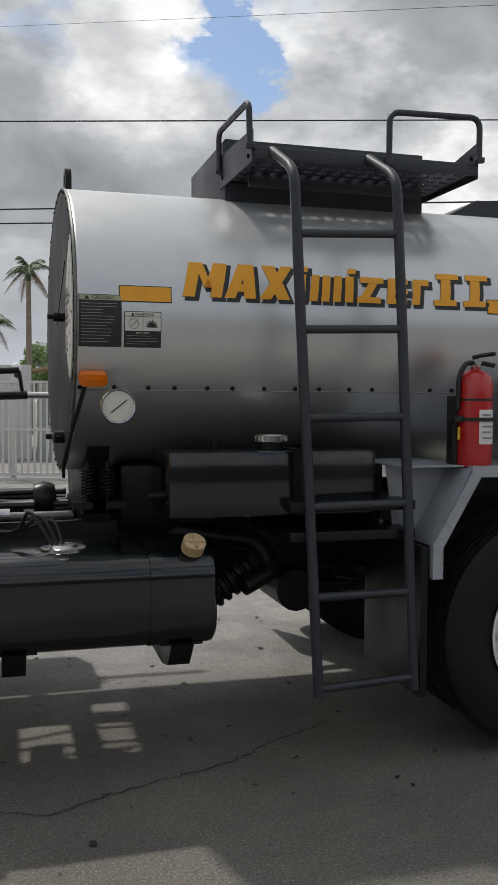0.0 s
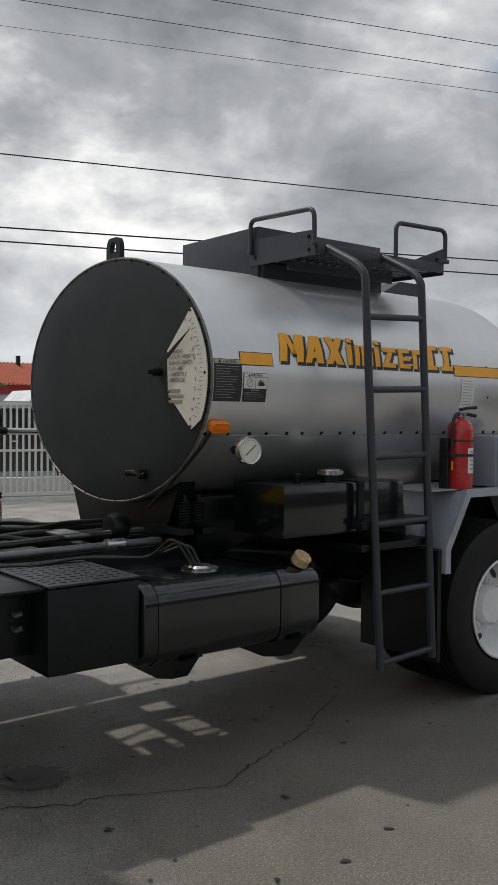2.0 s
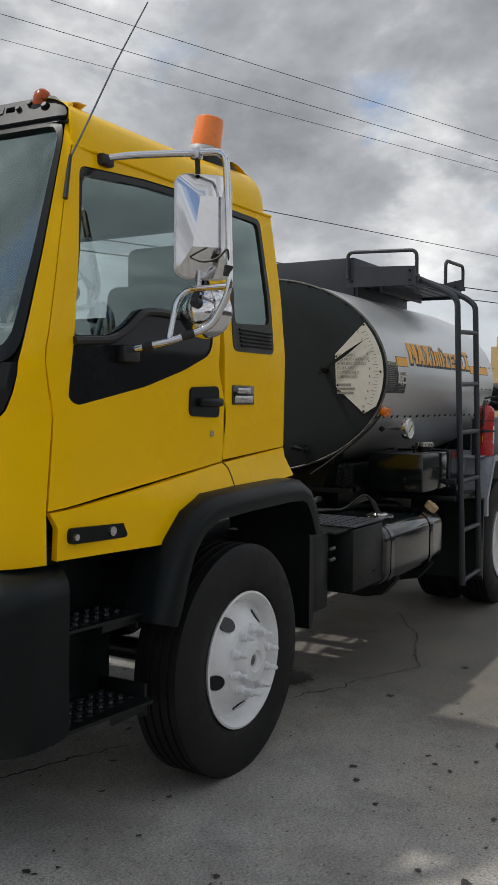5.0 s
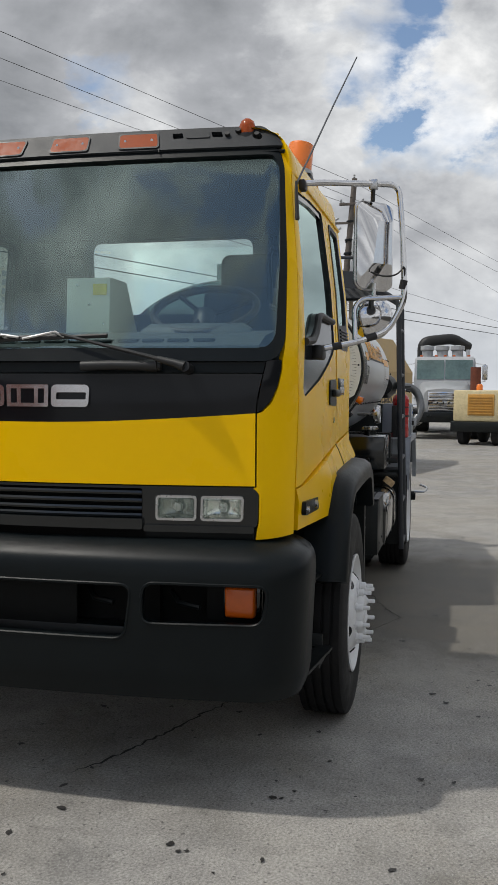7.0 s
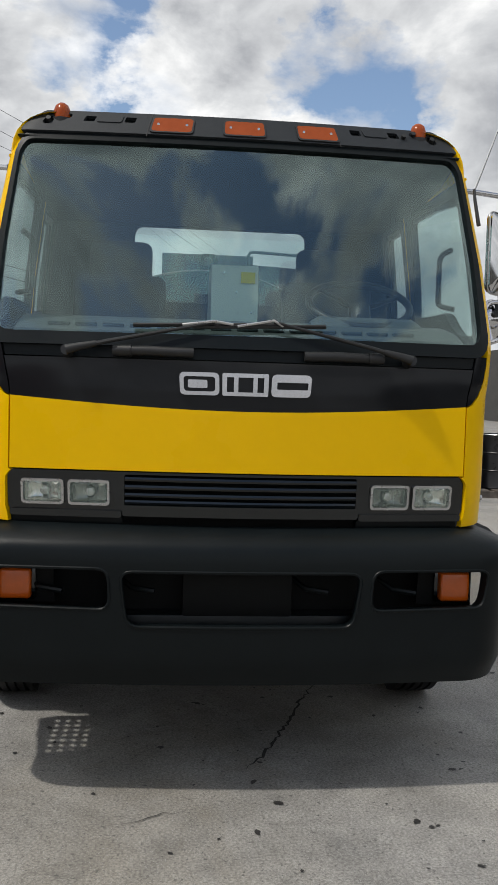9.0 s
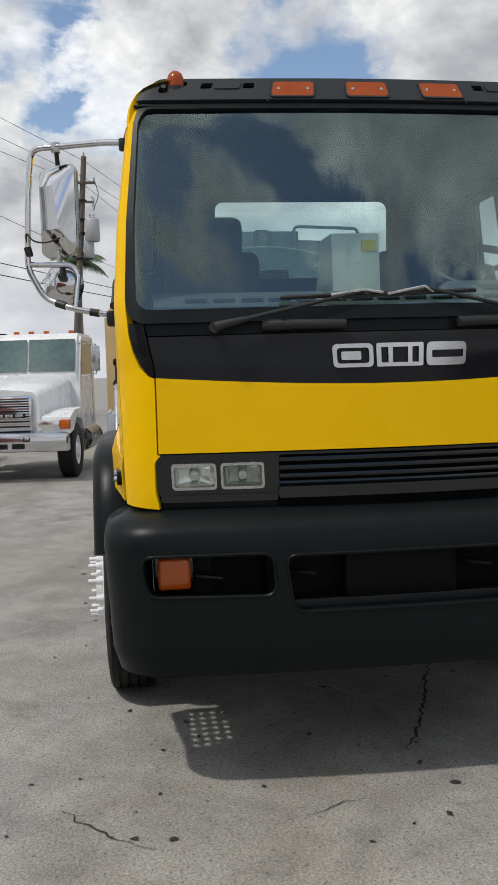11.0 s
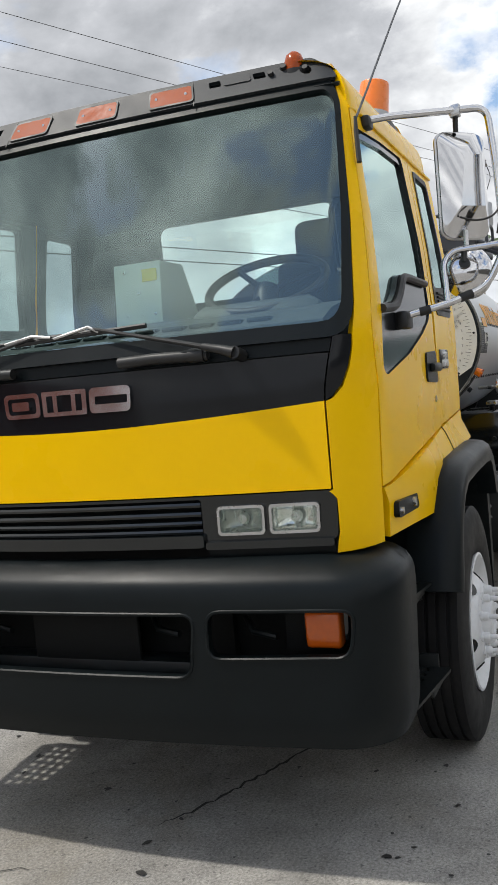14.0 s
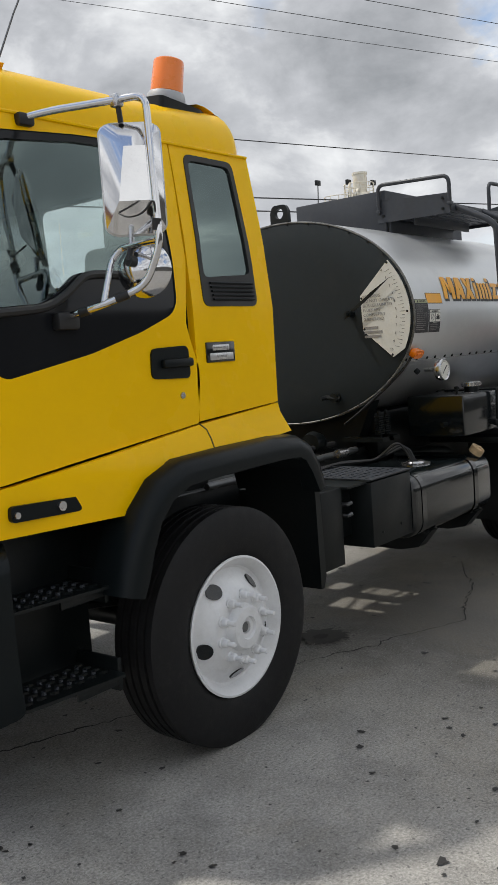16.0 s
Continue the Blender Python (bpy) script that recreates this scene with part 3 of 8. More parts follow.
bm.faces.new([bm.verts.new((1.30 + 0.16 * rr.uniform(0.72, 1.12) * math.cos(a * 0.0873), -0.70 + 0.16 * rr.uniform(0.72, 1.12) * math.sin(a * 0.0873), 0.0056)) for a in range(72)])
for k in range(60):
    a, d, r = rr.uniform(0, 6.28), rr.uniform(0.9, 1.5), rr.uniform(0.003, 0.009)
    cx, cy = 1.30 + 0.16 * d * math.cos(a), -0.70 + 0.16 * d * math.sin(a)
    bm.faces.new([bm.verts.new((cx + r * rr.uniform(0.6, 1.2) * math.cos(j * 0.898), cy + r * rr.uniform(0.6, 1.2) * math.sin(j * 0.898), 0.0060)) for j in range(7)])
solo("oil_stain", bm, WETM, (1.30, -0.70, 0), "ragged dark oil stain soaked into the yard", "oil stain", kind="stuff", smooth=0)

# ---- the distributor truck: nose to -x, its left side to -y, front axle at x = 0 ----
truck = thing("asphalt_distributor_truck", (0, 0, 0), "yellow cab-over truck carrying a silver asphalt tank", "truck")


def cab_front(z):
    return interp(z, ((1.0, -1.375), (1.30, -1.385), (1.70, -1.385), (1.80, -1.37), (2.68, -1.0), (2.84, -0.90)))


def cab_half(z):
    return interp(z, ((1.0, 1.06), (1.25, 1.07), (1.90, 1.07), (2.20, 1.048), (2.62, 0.995), (2.72, 0.965), (2.84, 0.90)))


def cab_bow(z):
    return interp(z, ((1.80, 0.076), (2.60, 0.04)))


def cab_turn(z):
    return interp(z, ((1.62, 0.25), (1.85, 0.14), (2.20, 0.085), (2.60, 0.055)))


def cab_round(z):
    return interp(z, ((1.62, 0.17), (1.85, 0.115), (2.60, 0.075)))


def cab_point(q, z):
    s, a = (1 if q >= 0 else -1), abs(q)
    xf, w, bow, rx, ry = cab_front(z), cab_half(z), cab_bow(z), cab_turn(z), cab_round(z)
    if a <= 0.9:
        return Vector((xf + bow * (a / 0.9) ** 1.7, s * a / 0.9 * (w - ry), z))
    if a <= 1.2:
        th = (a - 0.9) / 0.3 * math.pi / 2
        return Vector((xf + bow + rx * (1 - math.cos(th)), s * (w - ry + ry * math.sin(th)), z))
    return Vector((xf + bow + rx + a - 1.2, s * w, z))


def cab(q, z, off):
    p = cab_point(q, z)
    n = (cab_point(q + 0.004, z) - cab_point(q - 0.004, z)).cross(cab_point(q, z + 0.004) - cab_point(q, z - 0.004))
    n.normalize()
    if n.dot(Vector((p.x - 0.3, p.y, 0.0))) < 0:
        n.negate()
    return p + n * off


def Q(x, z):
    """The cab's girth coordinate of a place x on its side at height z."""
    return 1.2 + x - (cab_front(z) + cab_bow(z) + cab_turn(z))


def side_poly(pts, step=0.06):
    return [(Q(x, z), z) for x, z in dense(pts, step)]


def mirror_q(poly):
    return [(-u, v) for u, v in poly][::-1]


GL = soft([(-0.955, 1.845), (0.955, 1.845), (0.972, 2.672), (-0.972, 2.672)], 0.09, 5)
RIM = soft([(-1.015, 1.795), (1.015, 1.795), (1.02, 2.71), (-1.02, 2.71)], 0.10, 5)
bm = bmesh.new()
panel(bm, RIM, cab, 0.035, [GL], 0.06, 0.008)
part("windscreen_frame", bm, PLASTIC, truck, "black windscreen surround")
bm = panel(bmesh.new(), soft([(-0.965, 1.835), (0.965, 1.835), (0.980, 2.682), (-0.980, 2.682)], 0.09, 5), cab, 0.006, (), 0.06, -0.008, back=1)
ws = part("windscreen", bm, [WINDSCREEN, CLEAR], truck, "clear windscreen with cloud reflections")
ws.visible_shadow = False


def arc(a, b, sag, n=10):
    return [(a[0] + (b[0] - a[0]) * k / n, a[1] + (b[1] - a[1]) * k / n - sag * math.sin(math.pi * k / n)) for k in range(n + 1)]


# lower front: yellow hatch, black band above it, yellow corners
band_low = arc((-0.925, 1.592), (0.925, 1.592), 0.042, 16)
hatch = [(-0.925, 1.305), (0.925, 1.305)] + band_low[::-1]
part("front_hatch", panel(bmesh.new(), hatch, cab, 0.03, (), 0.07), [YELLOW, CABIN], truck, "bright yellow front hatch panel")
upper = band_low + [(0.925, 1.745), (-0.925, 1.745)]
part("black_front_band", panel(bmesh.new(), upper, cab, 0.03, (), 0.07), GLOSSB, truck, "gloss black band under the windscreen")
part("cowl", panel(bmesh.new(), [(-0.925, 1.752), (0.925, 1.752), (0.925, 1.80), (-0.925, 1.80)], cab, 0.03, (), 0.07, -0.012), PLASTIC, truck, "black wiper cowl")
corner_black = [(0.932, 1.80), (1.02, 1.80), (1.022, 1.76), (1.012, 1.70), (0.988, 1.64), (0.955, 1.605), (0.932, 1.596)]
corner_low = [(0.935, 1.092), (1.120, 1.10), (1.118, 1.29), (1.143, 1.70), (1.145, 1.85), (1.141, 2.10), (1.123, 2.40), (1.115, 2.655), (1.05, 2.70), (1.024, 2.70), (1.027, 1.80)] + [(1.029, 1.76), (1.019, 1.697), (0.995, 1.635), (0.960, 1.600), (0.932, 1.590), (0.932, 1.302)] + arc((0.918, 1.296), (0.944, 1.27), -0.003, 4) + [(0.948, 1.155), (0.940, 1.125)]
for sgn, nm in ((1, ""), (-1, "")):
    f = (lambda p: p) if sgn > 0 else mirror_q
    part("black_corner_panel", panel(bmesh.new(), f(corner_black), cab, 0.03, (), 0.04), GLOSSB, truck, "gloss black corner panel")
    part("corner_panel", panel(bmesh.new(), f(corner_low), cab, 0.03, (), 0.05, back=1), [YELLOW, CABIN], truck, "yellow cab corner and windscreen pillar")

# doors, side panels and lower sills, both sides
opening = side_poly(soft([(-0.935, 2.53), (-0.55, 2.562), (-0.165, 2.575), (-0.125, 2.10), (-0.132, 1.925), (-0.17, 1.872), (-0.35, 1.805), (-0.62, 1.730), (-1.02, 1.655), (-1.068, 1.68)], 0.035))
glass_in = side_poly(soft([(-1.032, 1.905), (-0.84, 1.92), (-0.74, 1.965), (-0.65, 2.035), (-0.155, 2.045), (-0.19, 2.545), (-0.55, 2.535), (-0.915, 2.50)], 0.03))
door_outer = [(1.125, 1.288), (Q(-0.9, 1.315), 1.315), (Q(-0.5, 1.358), 1.358), (Q(-0.056, 1.406), 1.406), (Q(-0.045, 1.7), 1.7), (Q(-0.044, 2.1), 2.1), (Q(-0.042, 2.4), 2.4), (Q(-0.042, 2.60), 2.60), (1.132, 2.60), (1.130, 2.40), (1.148, 2.10), (1.152, 1.85), (1.150, 1.70)]
rear_panel = side_poly([(-0.047, 1.412), (0.52, 1.452), (0.53, 1.9), (0.515, 2.30), (0.495, 2.60), (-0.034, 2.60), (-0.034, 2.4), (-0.036, 2.1), (-0.037, 1.7)])
rear_hole = side_poly(soft([(0.045, 2.565), (0.372, 2.563), (0.408, 2.10), (0.412, 1.905), (0.036, 1.905), (0.034, 2.10)], 0.04))
rear_glass = side_poly(soft([(0.068, 2.54), (0.348, 2.538), (0.384, 2.05), (0.058, 2.03)], 0.035))
sill_pts = [(-1.10, 1.280), (-0.09, 1.395), (0.52, 1.446), (0.567, 1.305)] + [(0.40, 1.292), (0.0, 1.287), (-0.27, 1.275), (-0.40, 1.23), (-0.50, 1.15), (-0.555, 1.098), (-1.10, 1.108)]
sill = [(Q(x, z), z) for x, z in dense(sill_pts, 0.06)]
sill = [(1.13, 1.281)] + sill[1:]


def flare(q, z, off):
    p = cab(q, z, off)
    t = max(0.0, min(1.0, (1.40 - z) / 0.12))
    back = max(0.0, min(1.0, (p.x + 1.05) / 0.5))
    p.y += math.copysign(0.045 * t * back, p.y)
    return p


for sgn in (-1, 1):
    f = (lambda p: p) if sgn > 0 else mirror_q
    door = part("door", panel(bmesh.new(), f(door_outer), cab, 0.035, [f(opening)], 0.07, back=1), [YELLOW, CABIN], truck, "yellow cab door")
    part("window_surround", panel(bmesh.new(), f(opening), cab, 0.03, [f(glass_in)], 0.05, -0.006), GLOSSB, door, "gloss black lower window panel")
    w = part("window_pane", panel(bmesh.new(), f(glass_in), cab, 0.005, (), 0.08, -0.016, back=1), [SIDEGLASS, CLEAR], door)
    w.visible_shadow = False
    # raised bead that dips ahead of the mirror mount
    bead = [cab(sgn * Q(x, z), z, 0.004) for x, z in ((-1.04, 1.885), (-0.83, 1.90), (-0.73, 1.945), (-0.63, 2.02), (-0.56, 2.03), (-0.17, 2.03))]
    part("window_bead", new_tube(fillet(bead, 0.05), 0.016, 8), SEAL, door, "black rubber window bead")
    rp = part("cab_rear_side_panel", panel(bmesh.new(), f(rear_panel), cab, 0.035, [f(rear_hole)], 0.07, back=1), [YELLOW, CABIN], truck, "yellow cab side panel behind the door")
    part("quarter_window_frame", panel(bmesh.new(), f(rear_hole), cab, 0.03, [f(rear_glass)], 0.05, 0.004), SEAL, rp, "black quarter window frame")
    g = part("quarter_window_pane", panel(bmesh.new(), f(rear_glass), cab, 0.005, (), 0.08, -0.006, back=1), [DARKGLASS, CLEAR], rp)
    g.visible_shadow = False
    bm = bmesh.new()
    for k in range(5):
        zz = 1.935 + k * 0.018
        x0, x1 = 0.10 - 0.003 * k, 0.385
        tube(bm, [cab(sgn * Q(x0, zz), zz, 0.008), cab(sgn * Q((x0 + x1) / 2, zz), zz, 0.008), cab(sgn * Q(x1, zz), zz, 0.008)], 0.0055, 6)
    part("vent_louvre", bm, PLASTIC, rp, "black vent louvres under the quarter window")
    part("sill_panel", panel(bmesh.new(), f(sill), flare, 0.03, (), 0.06, back=1), [YELLOW, CABIN], truck, "flared yellow sill panel over the wheel arch")
    part("sill_seam", new_tube([flare(sgn * Q(x, z), z, 0.001) for x, z in ((-0.052, 1.402), (-0.020, 1.375), (-0.012, 1.335), (-0.012, 1.292))], 0.003, 6), SEAL, truck)
    # door handle and lock
    bm = bmesh.new()
    y = sgn * 1.07
    panel(bm, soft([(-0.322, 1.612), (-0.09, 1.603), (-0.094, 1.742), (-0.316, 1.735)], 0.03), flat("y", y) if sgn < 0 else (lambda u, v, o: Vector((u, 1.07 + o, v))), 0.02, (), 0.05, 0.008)
    hnd = part("door_handle", bm, PLASTIC, door, "black recessed door handle")
    part("handle_grip", new_box(-0.265, -0.085, min(y, y + sgn * 0.032), max(y, y + sgn * 0.032), 1.652, 1.690, 0.012), PLASTIC, door)
    part("lock_cylinder", new_lathe([(0, sgn * 0.006), (0.014, sgn * 0.006), (0.014, -sgn * 0.01)], (-0.144, y, 1.533), "y", 16), STEEL, door)
    # model badge: dark plate with plain raised bars
    plate = part("badge_plate", new_box(0.025, 0.217, min(y - sgn * .01, y + sgn * 0.008), max(y - sgn * .01, y + sgn * 0.008), 1.660, 1.750, 0.006), BLACKP, rp, "dark grey badge plate with two plain silver bars")
    for z0, z1, x0, x1 in ((1.712, 1.738, 0.062, 0.175), (1.670, 1.702, 0.042, 0.20)):
        part("badge_bar", new_box(x0, x1, min(y + sgn * .006, y + sgn * 0.012), max(y + sgn * .006, y + sgn * 0.012), z0, z1, 0.003), STEEL, rp)
    # side marker lamp on the sill
    yy = sgn * 1.092
    mk = part("side_marker", panel(bmesh.new(), soft([(-1.07, 1.163), (-0.758, 1.154), (-0.758, 1.209), (-1.07, 1.221)], 0.02), (lambda u, v, o, s=sgn: Vector((u, s * (1.075 + 0.02 * (u + 1.05) + o), v))), 0.02, (), 0.06, 0.012), PLASTIC, truck, "black side marker lamp with a chrome screw")
    for sx, r in ((-1.05, 0.012), (-0.855, 0.018)):
        part("screw", new_lathe([(0, sgn * 0.026), (r, sgn * 0.024), (r, 0)], (sx, sgn * (1.075 + 0.02 * (sx + 1.05)), 1.188), "y", 12), STEEL, mk)

# roof: a shallow dome over the cab's outline
bm = bmesh.new()
outline = []
qs = [-Q(0.405, 2.62), *[-1.2 - 0.13 * k for k in range(9, 0, -1)], *[k * 0.05 for k in range(-24, 25)], *[1.2 + 0.13 * k for k in range(1, 10)], Q(0.405, 2.62)]
for q in qs:
    p = cab_point(q, 2.62)
    outline.append(Vector((p.x, p.y, 0)))
for th in (20, 45, 70, 90):
    t = radians(th)
    outline.append(Vector((0.405 + 0.09 * math.sin(t), 0.995 - 0.09 * (1 - math.cos(t)), 0)))
for k in range(1, 8):
    outline.append(Vector((0.495, 0.905 - 1.81 * k / 8, 0)))
for th in (90, 70, 45, 20):
    t = radians(th)
    outline.append(Vector((0.405 + 0.09 * math.sin(t), -0.995 + 0.09 * (1 - math.cos(t)), 0)))
cx = Vector((-0.28, 0, 0))
prev = None
cnt = len(outline)
for k in range(9):
    t = k / 8 * math.pi / 2
    z, ins = 2.60 + 0.215 * math.sin(t), 0.21 * (1 - math.cos(t)) ** 1.25
    ring = []
    for i, p in enumerate(outline):
        d = (outline[(i + 1) % cnt] - outline[i - 1]).normalized()
        nrm = Vector((d.y, -d.x, 0))
        if nrm.dot(p - cx) < 0:
            nrm.negate()
        rear = max(0.0, min(1.0, (p.x + 0.1) / 0.55))
        fore = max(0.0, min(1.0, (0.985 - abs(p.y)) / 0.05)) * max(0.0, min(1.0, (-0.82 - p.x) / 0.04))
        zz, ii = z + (max(z, 2.70) - z) * fore, ins + (max(ins, 0.12) - ins) * fore
        ring.append(bm.verts.new(p - nrm * ii + Vector((0, 0, zz + (0.03 * rear - 0.01) * math.sin(t)))))
    if prev:
        for i in range(cnt):
            bm.faces.new((prev[i], prev[(i + 1) % cnt], ring[(i + 1) % cnt], ring[i]))
    prev = ring
cv = bm.verts.new((-0.25, 0, 2.835))
for i in range(cnt):
    bm.faces.new((prev[i], prev[(i + 1) % cnt], cv))
part("roof", bm, YELLOW, truck, "rounded yellow cab roof", 50)
part("headliner", prism(bmesh.new(), [(-0.965, 2.690), (-0.70, 2.615), (-0.40, 2.590), (0.475, 2.588), (0.475, 2.605), (-0.40, 2.606), (-0.70, 2.632), (-0.94, 2.70)], lambda u, v, d: Vector((u, d, v)), -0.962, 0.962), CABIN, truck, "grey headliner")
gut = [Vector((cab_point(-q, 2.60).x, cab_point(-q, 2.60).y - 0.004, 2.60)) for q in [1.1, 1.3, 1.6, 1.9, 2.2, Q(0.49, 2.6)]]
part("drip_rail", new_tube(gut, 0.007, 6), YELLOW, truck)
part("drip_rail", new_tube([Vector((p.x, -p.y, p.z)) for p in gut], 0.007, 6), YELLOW, truck)

# visor with marker lamps, holes and stud lights
visor = soft([(-1.045, 2.702), (1.045, 2.702), (1.01, 2.755), (0.915, 2.805), (-0.915, 2.805), (-1.01, 2.755)], 0.025)
holes = []
for s in (-1, 1):
    for u, v, a, b in ((0.79, 2.778, 0.015, 0.013), (0.865, 2.755, 0.022, 0.020)):
        holes.append([(s * u + a * math.cos(k * math.pi / 6), v + b * math.sin(k * math.pi / 6)) for k in range(12)])
    for u, v in ((0.69, 2.768), (0.51, 2.768)):
        holes.append(rrect(s * u - 0.024, s * u + 0.024, v - 0.013, v + 0.014, 0.005))
vis = part("visor", panel(bmesh.new(), visor, cab, 0.02, holes, 0.06, 0.020), VISORM, truck, "black roof visor with empty lamp holes")
part("visor_backing", panel(bmesh.new(), [(-1.0, 2.70), (1.0, 2.70), (0.97, 2.75), (0.90, 2.795), (-0.90, 2.795), (-0.97, 2.75)], cab, 0.006, (), 0.08, 0.004), BLACKP, vis)
for u in (-0.42, 0.42):
    part("visor_seam", panel(bmesh.new(), [(u - 0.002, 2.69), (u + 0.002, 2.69), (u + 0.002, 2.80), (u - 0.002, 2.80)], cab, 0.004, (), 0.05, 0.0215), SEAL, vis)
for u, v in ((-0.735, 2.762), (-0.79, 2.778), (-0.865, 2.755), (0.865, 2.755)):
    part("visor_plug", new_tube([cab(u, v, 0.006), cab(u, v, 0.030), cab(u, v, 0.034)], 0.011, 12), SEAL, vis, "black rubber plug in the visor")
for s in (-1, 1):
    part("visor_pad", panel(bmesh.new(), rrect(s * 0.60 - 0.055, s * 0.60 + 0.055, 2.752, 2.790, 0.010), cab, 0.006, (), 0.05, 0.024), VISORM, vis)
for u in (-0.327, 0.0, 0.318):
    lamp = part("roof_marker_lamp", panel(bmesh.new(), rrect(u - 0.088, u + 0.088, 2.715, 2.782, 0.012), cab, 0.02, (), 0.05, 0.026), MARKERM, vis, "dull reddish amber roof marker lamp")
    part("lamp_bezel", panel(bmesh.new(), rrect(u - 0.094, u + 0.094, 2.709, 2.788, 0.014), cab, 0.012, [rrect(u - 0.087, u + 0.087, 2.716, 2.781, 0.012)], 0.05, 0.026), SEAL, vis)
    for du in (-0.062, 0.062):
        p = cab(u + du, 2.748, 0.027)
        part("lamp_screw", new_lathe([(0, -0.002), (0.006, -0.001), (0.006, 0.004)], p, "x", 10), STEEL, vis)
for s in (-1, 1):
    lamp = part("roof_stud_lamp", new_lathe([(0.038, -0.02), (0.038, 0.012), (0.036, 0.03), (0.028, 0.052), (0.014, 0.063), (0, 0.065)], (-0.895, s * 0.787, 2.785), "z", 20), STUDM, truck, "small amber domed roof lamp")
    part("lamp_base", new_lathe([(0, -0.02), (0.044, -0.018), (0.044, 0.006), (0.038, 0.008)], (-0.895, s * 0.787, 2.775), "z", 20), SEAL, lamp)

# rear wall of the cab with its window
bm = bmesh.new()
flatx = lambda u, v, o: Vector((interp(v, ((1.2, 0.52), (1.9, 0.525), (2.62, 0.49))) + o, u, v))
rw = rrect(-0.50, 0.51, 2.14, 2.575, 0.05)
panel(bm, soft([(-1.05, 1.25), (1.05, 1.25), (1.05, 1.9), (0.985, 2.60), (-0.985, 2.60), (-1.05, 1.9)], 0.05), flatx, 0.03, [rw], 0.12, back=1)
part("cab_rear_wall", bm, [YELLOW, CABIN], truck, "yellow rear wall of the cab")
g = part("rear_window", panel(bmesh.new(), rw, flatx, 0.005, (), 0.15, -0.01, back=1), [REARGLASS, CLEAR], truck, "rear window of the cab")
g.visible_shadow = False
part("cab_floor", new_box(-1.15, 0.46, -0.90, 0.90, 1.20, 1.26), CABIN, truck)

# cab interior
dash = part("dashboard", prism(bmesh.new(), [(-1.24, 1.30), (-1.24, 1.86), (-1.12, 1.905), (-0.92, 1.94), (-0.82, 1.93), (-0.78, 1.84), (-0.86, 1.30)], lambda u, v, d: Vector((u, d, v)), -0.92, 0.92), DASHM, truck, "grey moulded dashboard")
part("instrument_hood", new_lathe([(0, -0.25), (0.05, -0.25), (0.075, -0.21), (0.075, 0.21), (0.05, 0.25), (0, 0.25)], (-0.92, -0.57, 1.90), "y", 24), DASHM, dash)
for k in range(14):
    yy = -0.72 + k * 0.11
    part("air_vent", new_box(-1.20, -1.14, yy, yy + 0.085, 1.878, 1.893, 0.003), CABIN, dash)
wheelp = []
for k in range(40):
    a = 2 * math.pi * k / 40
    wheelp.append(Vector((-0.79 + 0.19 * math.cos(a), -0.57 + 0.235 * math.sin(a), 2.045 + 0.115 * math.cos(a))))
sw = part("steering_wheel", new_tube(wheelp, 0.018, 10, True), SEAL, truck, "black steering wheel")
part("wheel_hub", new_tube([(-0.79, -0.57, 2.03), (-0.90, -0.57, 1.84)], 0.05, 12), SEAL, sw)
for a in (0.9, 3.1, 5.3):
    part("wheel_spoke", new_tube([(-0.80, -0.57, 2.015), wheelp[int(a / 6.2832 * 40) % 40]], 0.013, 6), SEAL, sw)


def seat(y):
    bm = bmesh.new()
    box(bm, -0.55, -0.02, y - 0.25, y + 0.25, 1.52, 1.68, 0.05, 3)
    s = part("seat", bm, SEATM, truck, "dark grey cloth cab seat")
    bm = bmesh.new()
    box(bm, -0.08, 0.06, y - 0.25, y + 0.25, 0, 0.62, 0.05, 3, Matrix.Translation((0.02, 0, 1.62)) @ Matrix.Rotation(radians(8), 4, "Y"))
    part("seat_back", bm, SEATM, s)
    bm = bmesh.new()
    box(bm, 0.0, 0.10, y - 0.17, y + 0.17, 2.16, 2.43, 0.05, 3, Matrix.Translation((0.08, 0, 0)))
    part("head_rest", bm, SEATM, s)
    part("seat_base", new_box(-0.45, -0.02, y - 0.2, y + 0.2, 1.25, 1.53, 0.02), CABIN, s)


seat(-0.57)
seat(0.57)
part("engine_cover", new_box(-0.86, 0.40, -0.26, 0.26, 1.25, 1.72, 0.05), DASHM, truck)
boxm = part("cab_control_box", prism(bmesh.new(), [(-0.78, 1.90), (-0.76, 2.205), (-0.55, 2.205), (-0.38, 1.94), (-0.38, 1.90)], lambda u, v, d: Vector((u, d, v)), -0.10, 0.115), CREAMBOX, truck, "cream metal control box with a yellow label")
part("control_box_label", new_box(-0.772, -0.762, -0.085, -0.02, 2.125, 2.175), YLABEL, boxm)
for yy, zz in ((0.06, 2.17), (0.06, 1.99), (-0.01, 1.99), (-0.07, 1.99), (0.0, 2.08)):
    part("box_screw", new_lathe([(0, -0.004), (0.006, -0.003), (0.006, 0.004)], (-0.773, yy, zz), "x", 8), STEEL, boxm)
part("box_stand", new_box(-0.74, -0.42, -0.08, 0.10, 1.70, 1.91), CABIN, boxm)
for s in (-1, 1):
    part("grab_handle", new_tube(fillet([(-1.0, s * 0.95, 2.02), (-0.93, s * 0.90, 2.04), (-0.95, s * 0.895, 2.26), (-1.0, s * 0.93, 2.28)], 0.03), 0.012, 8), PLASTIC, truck)

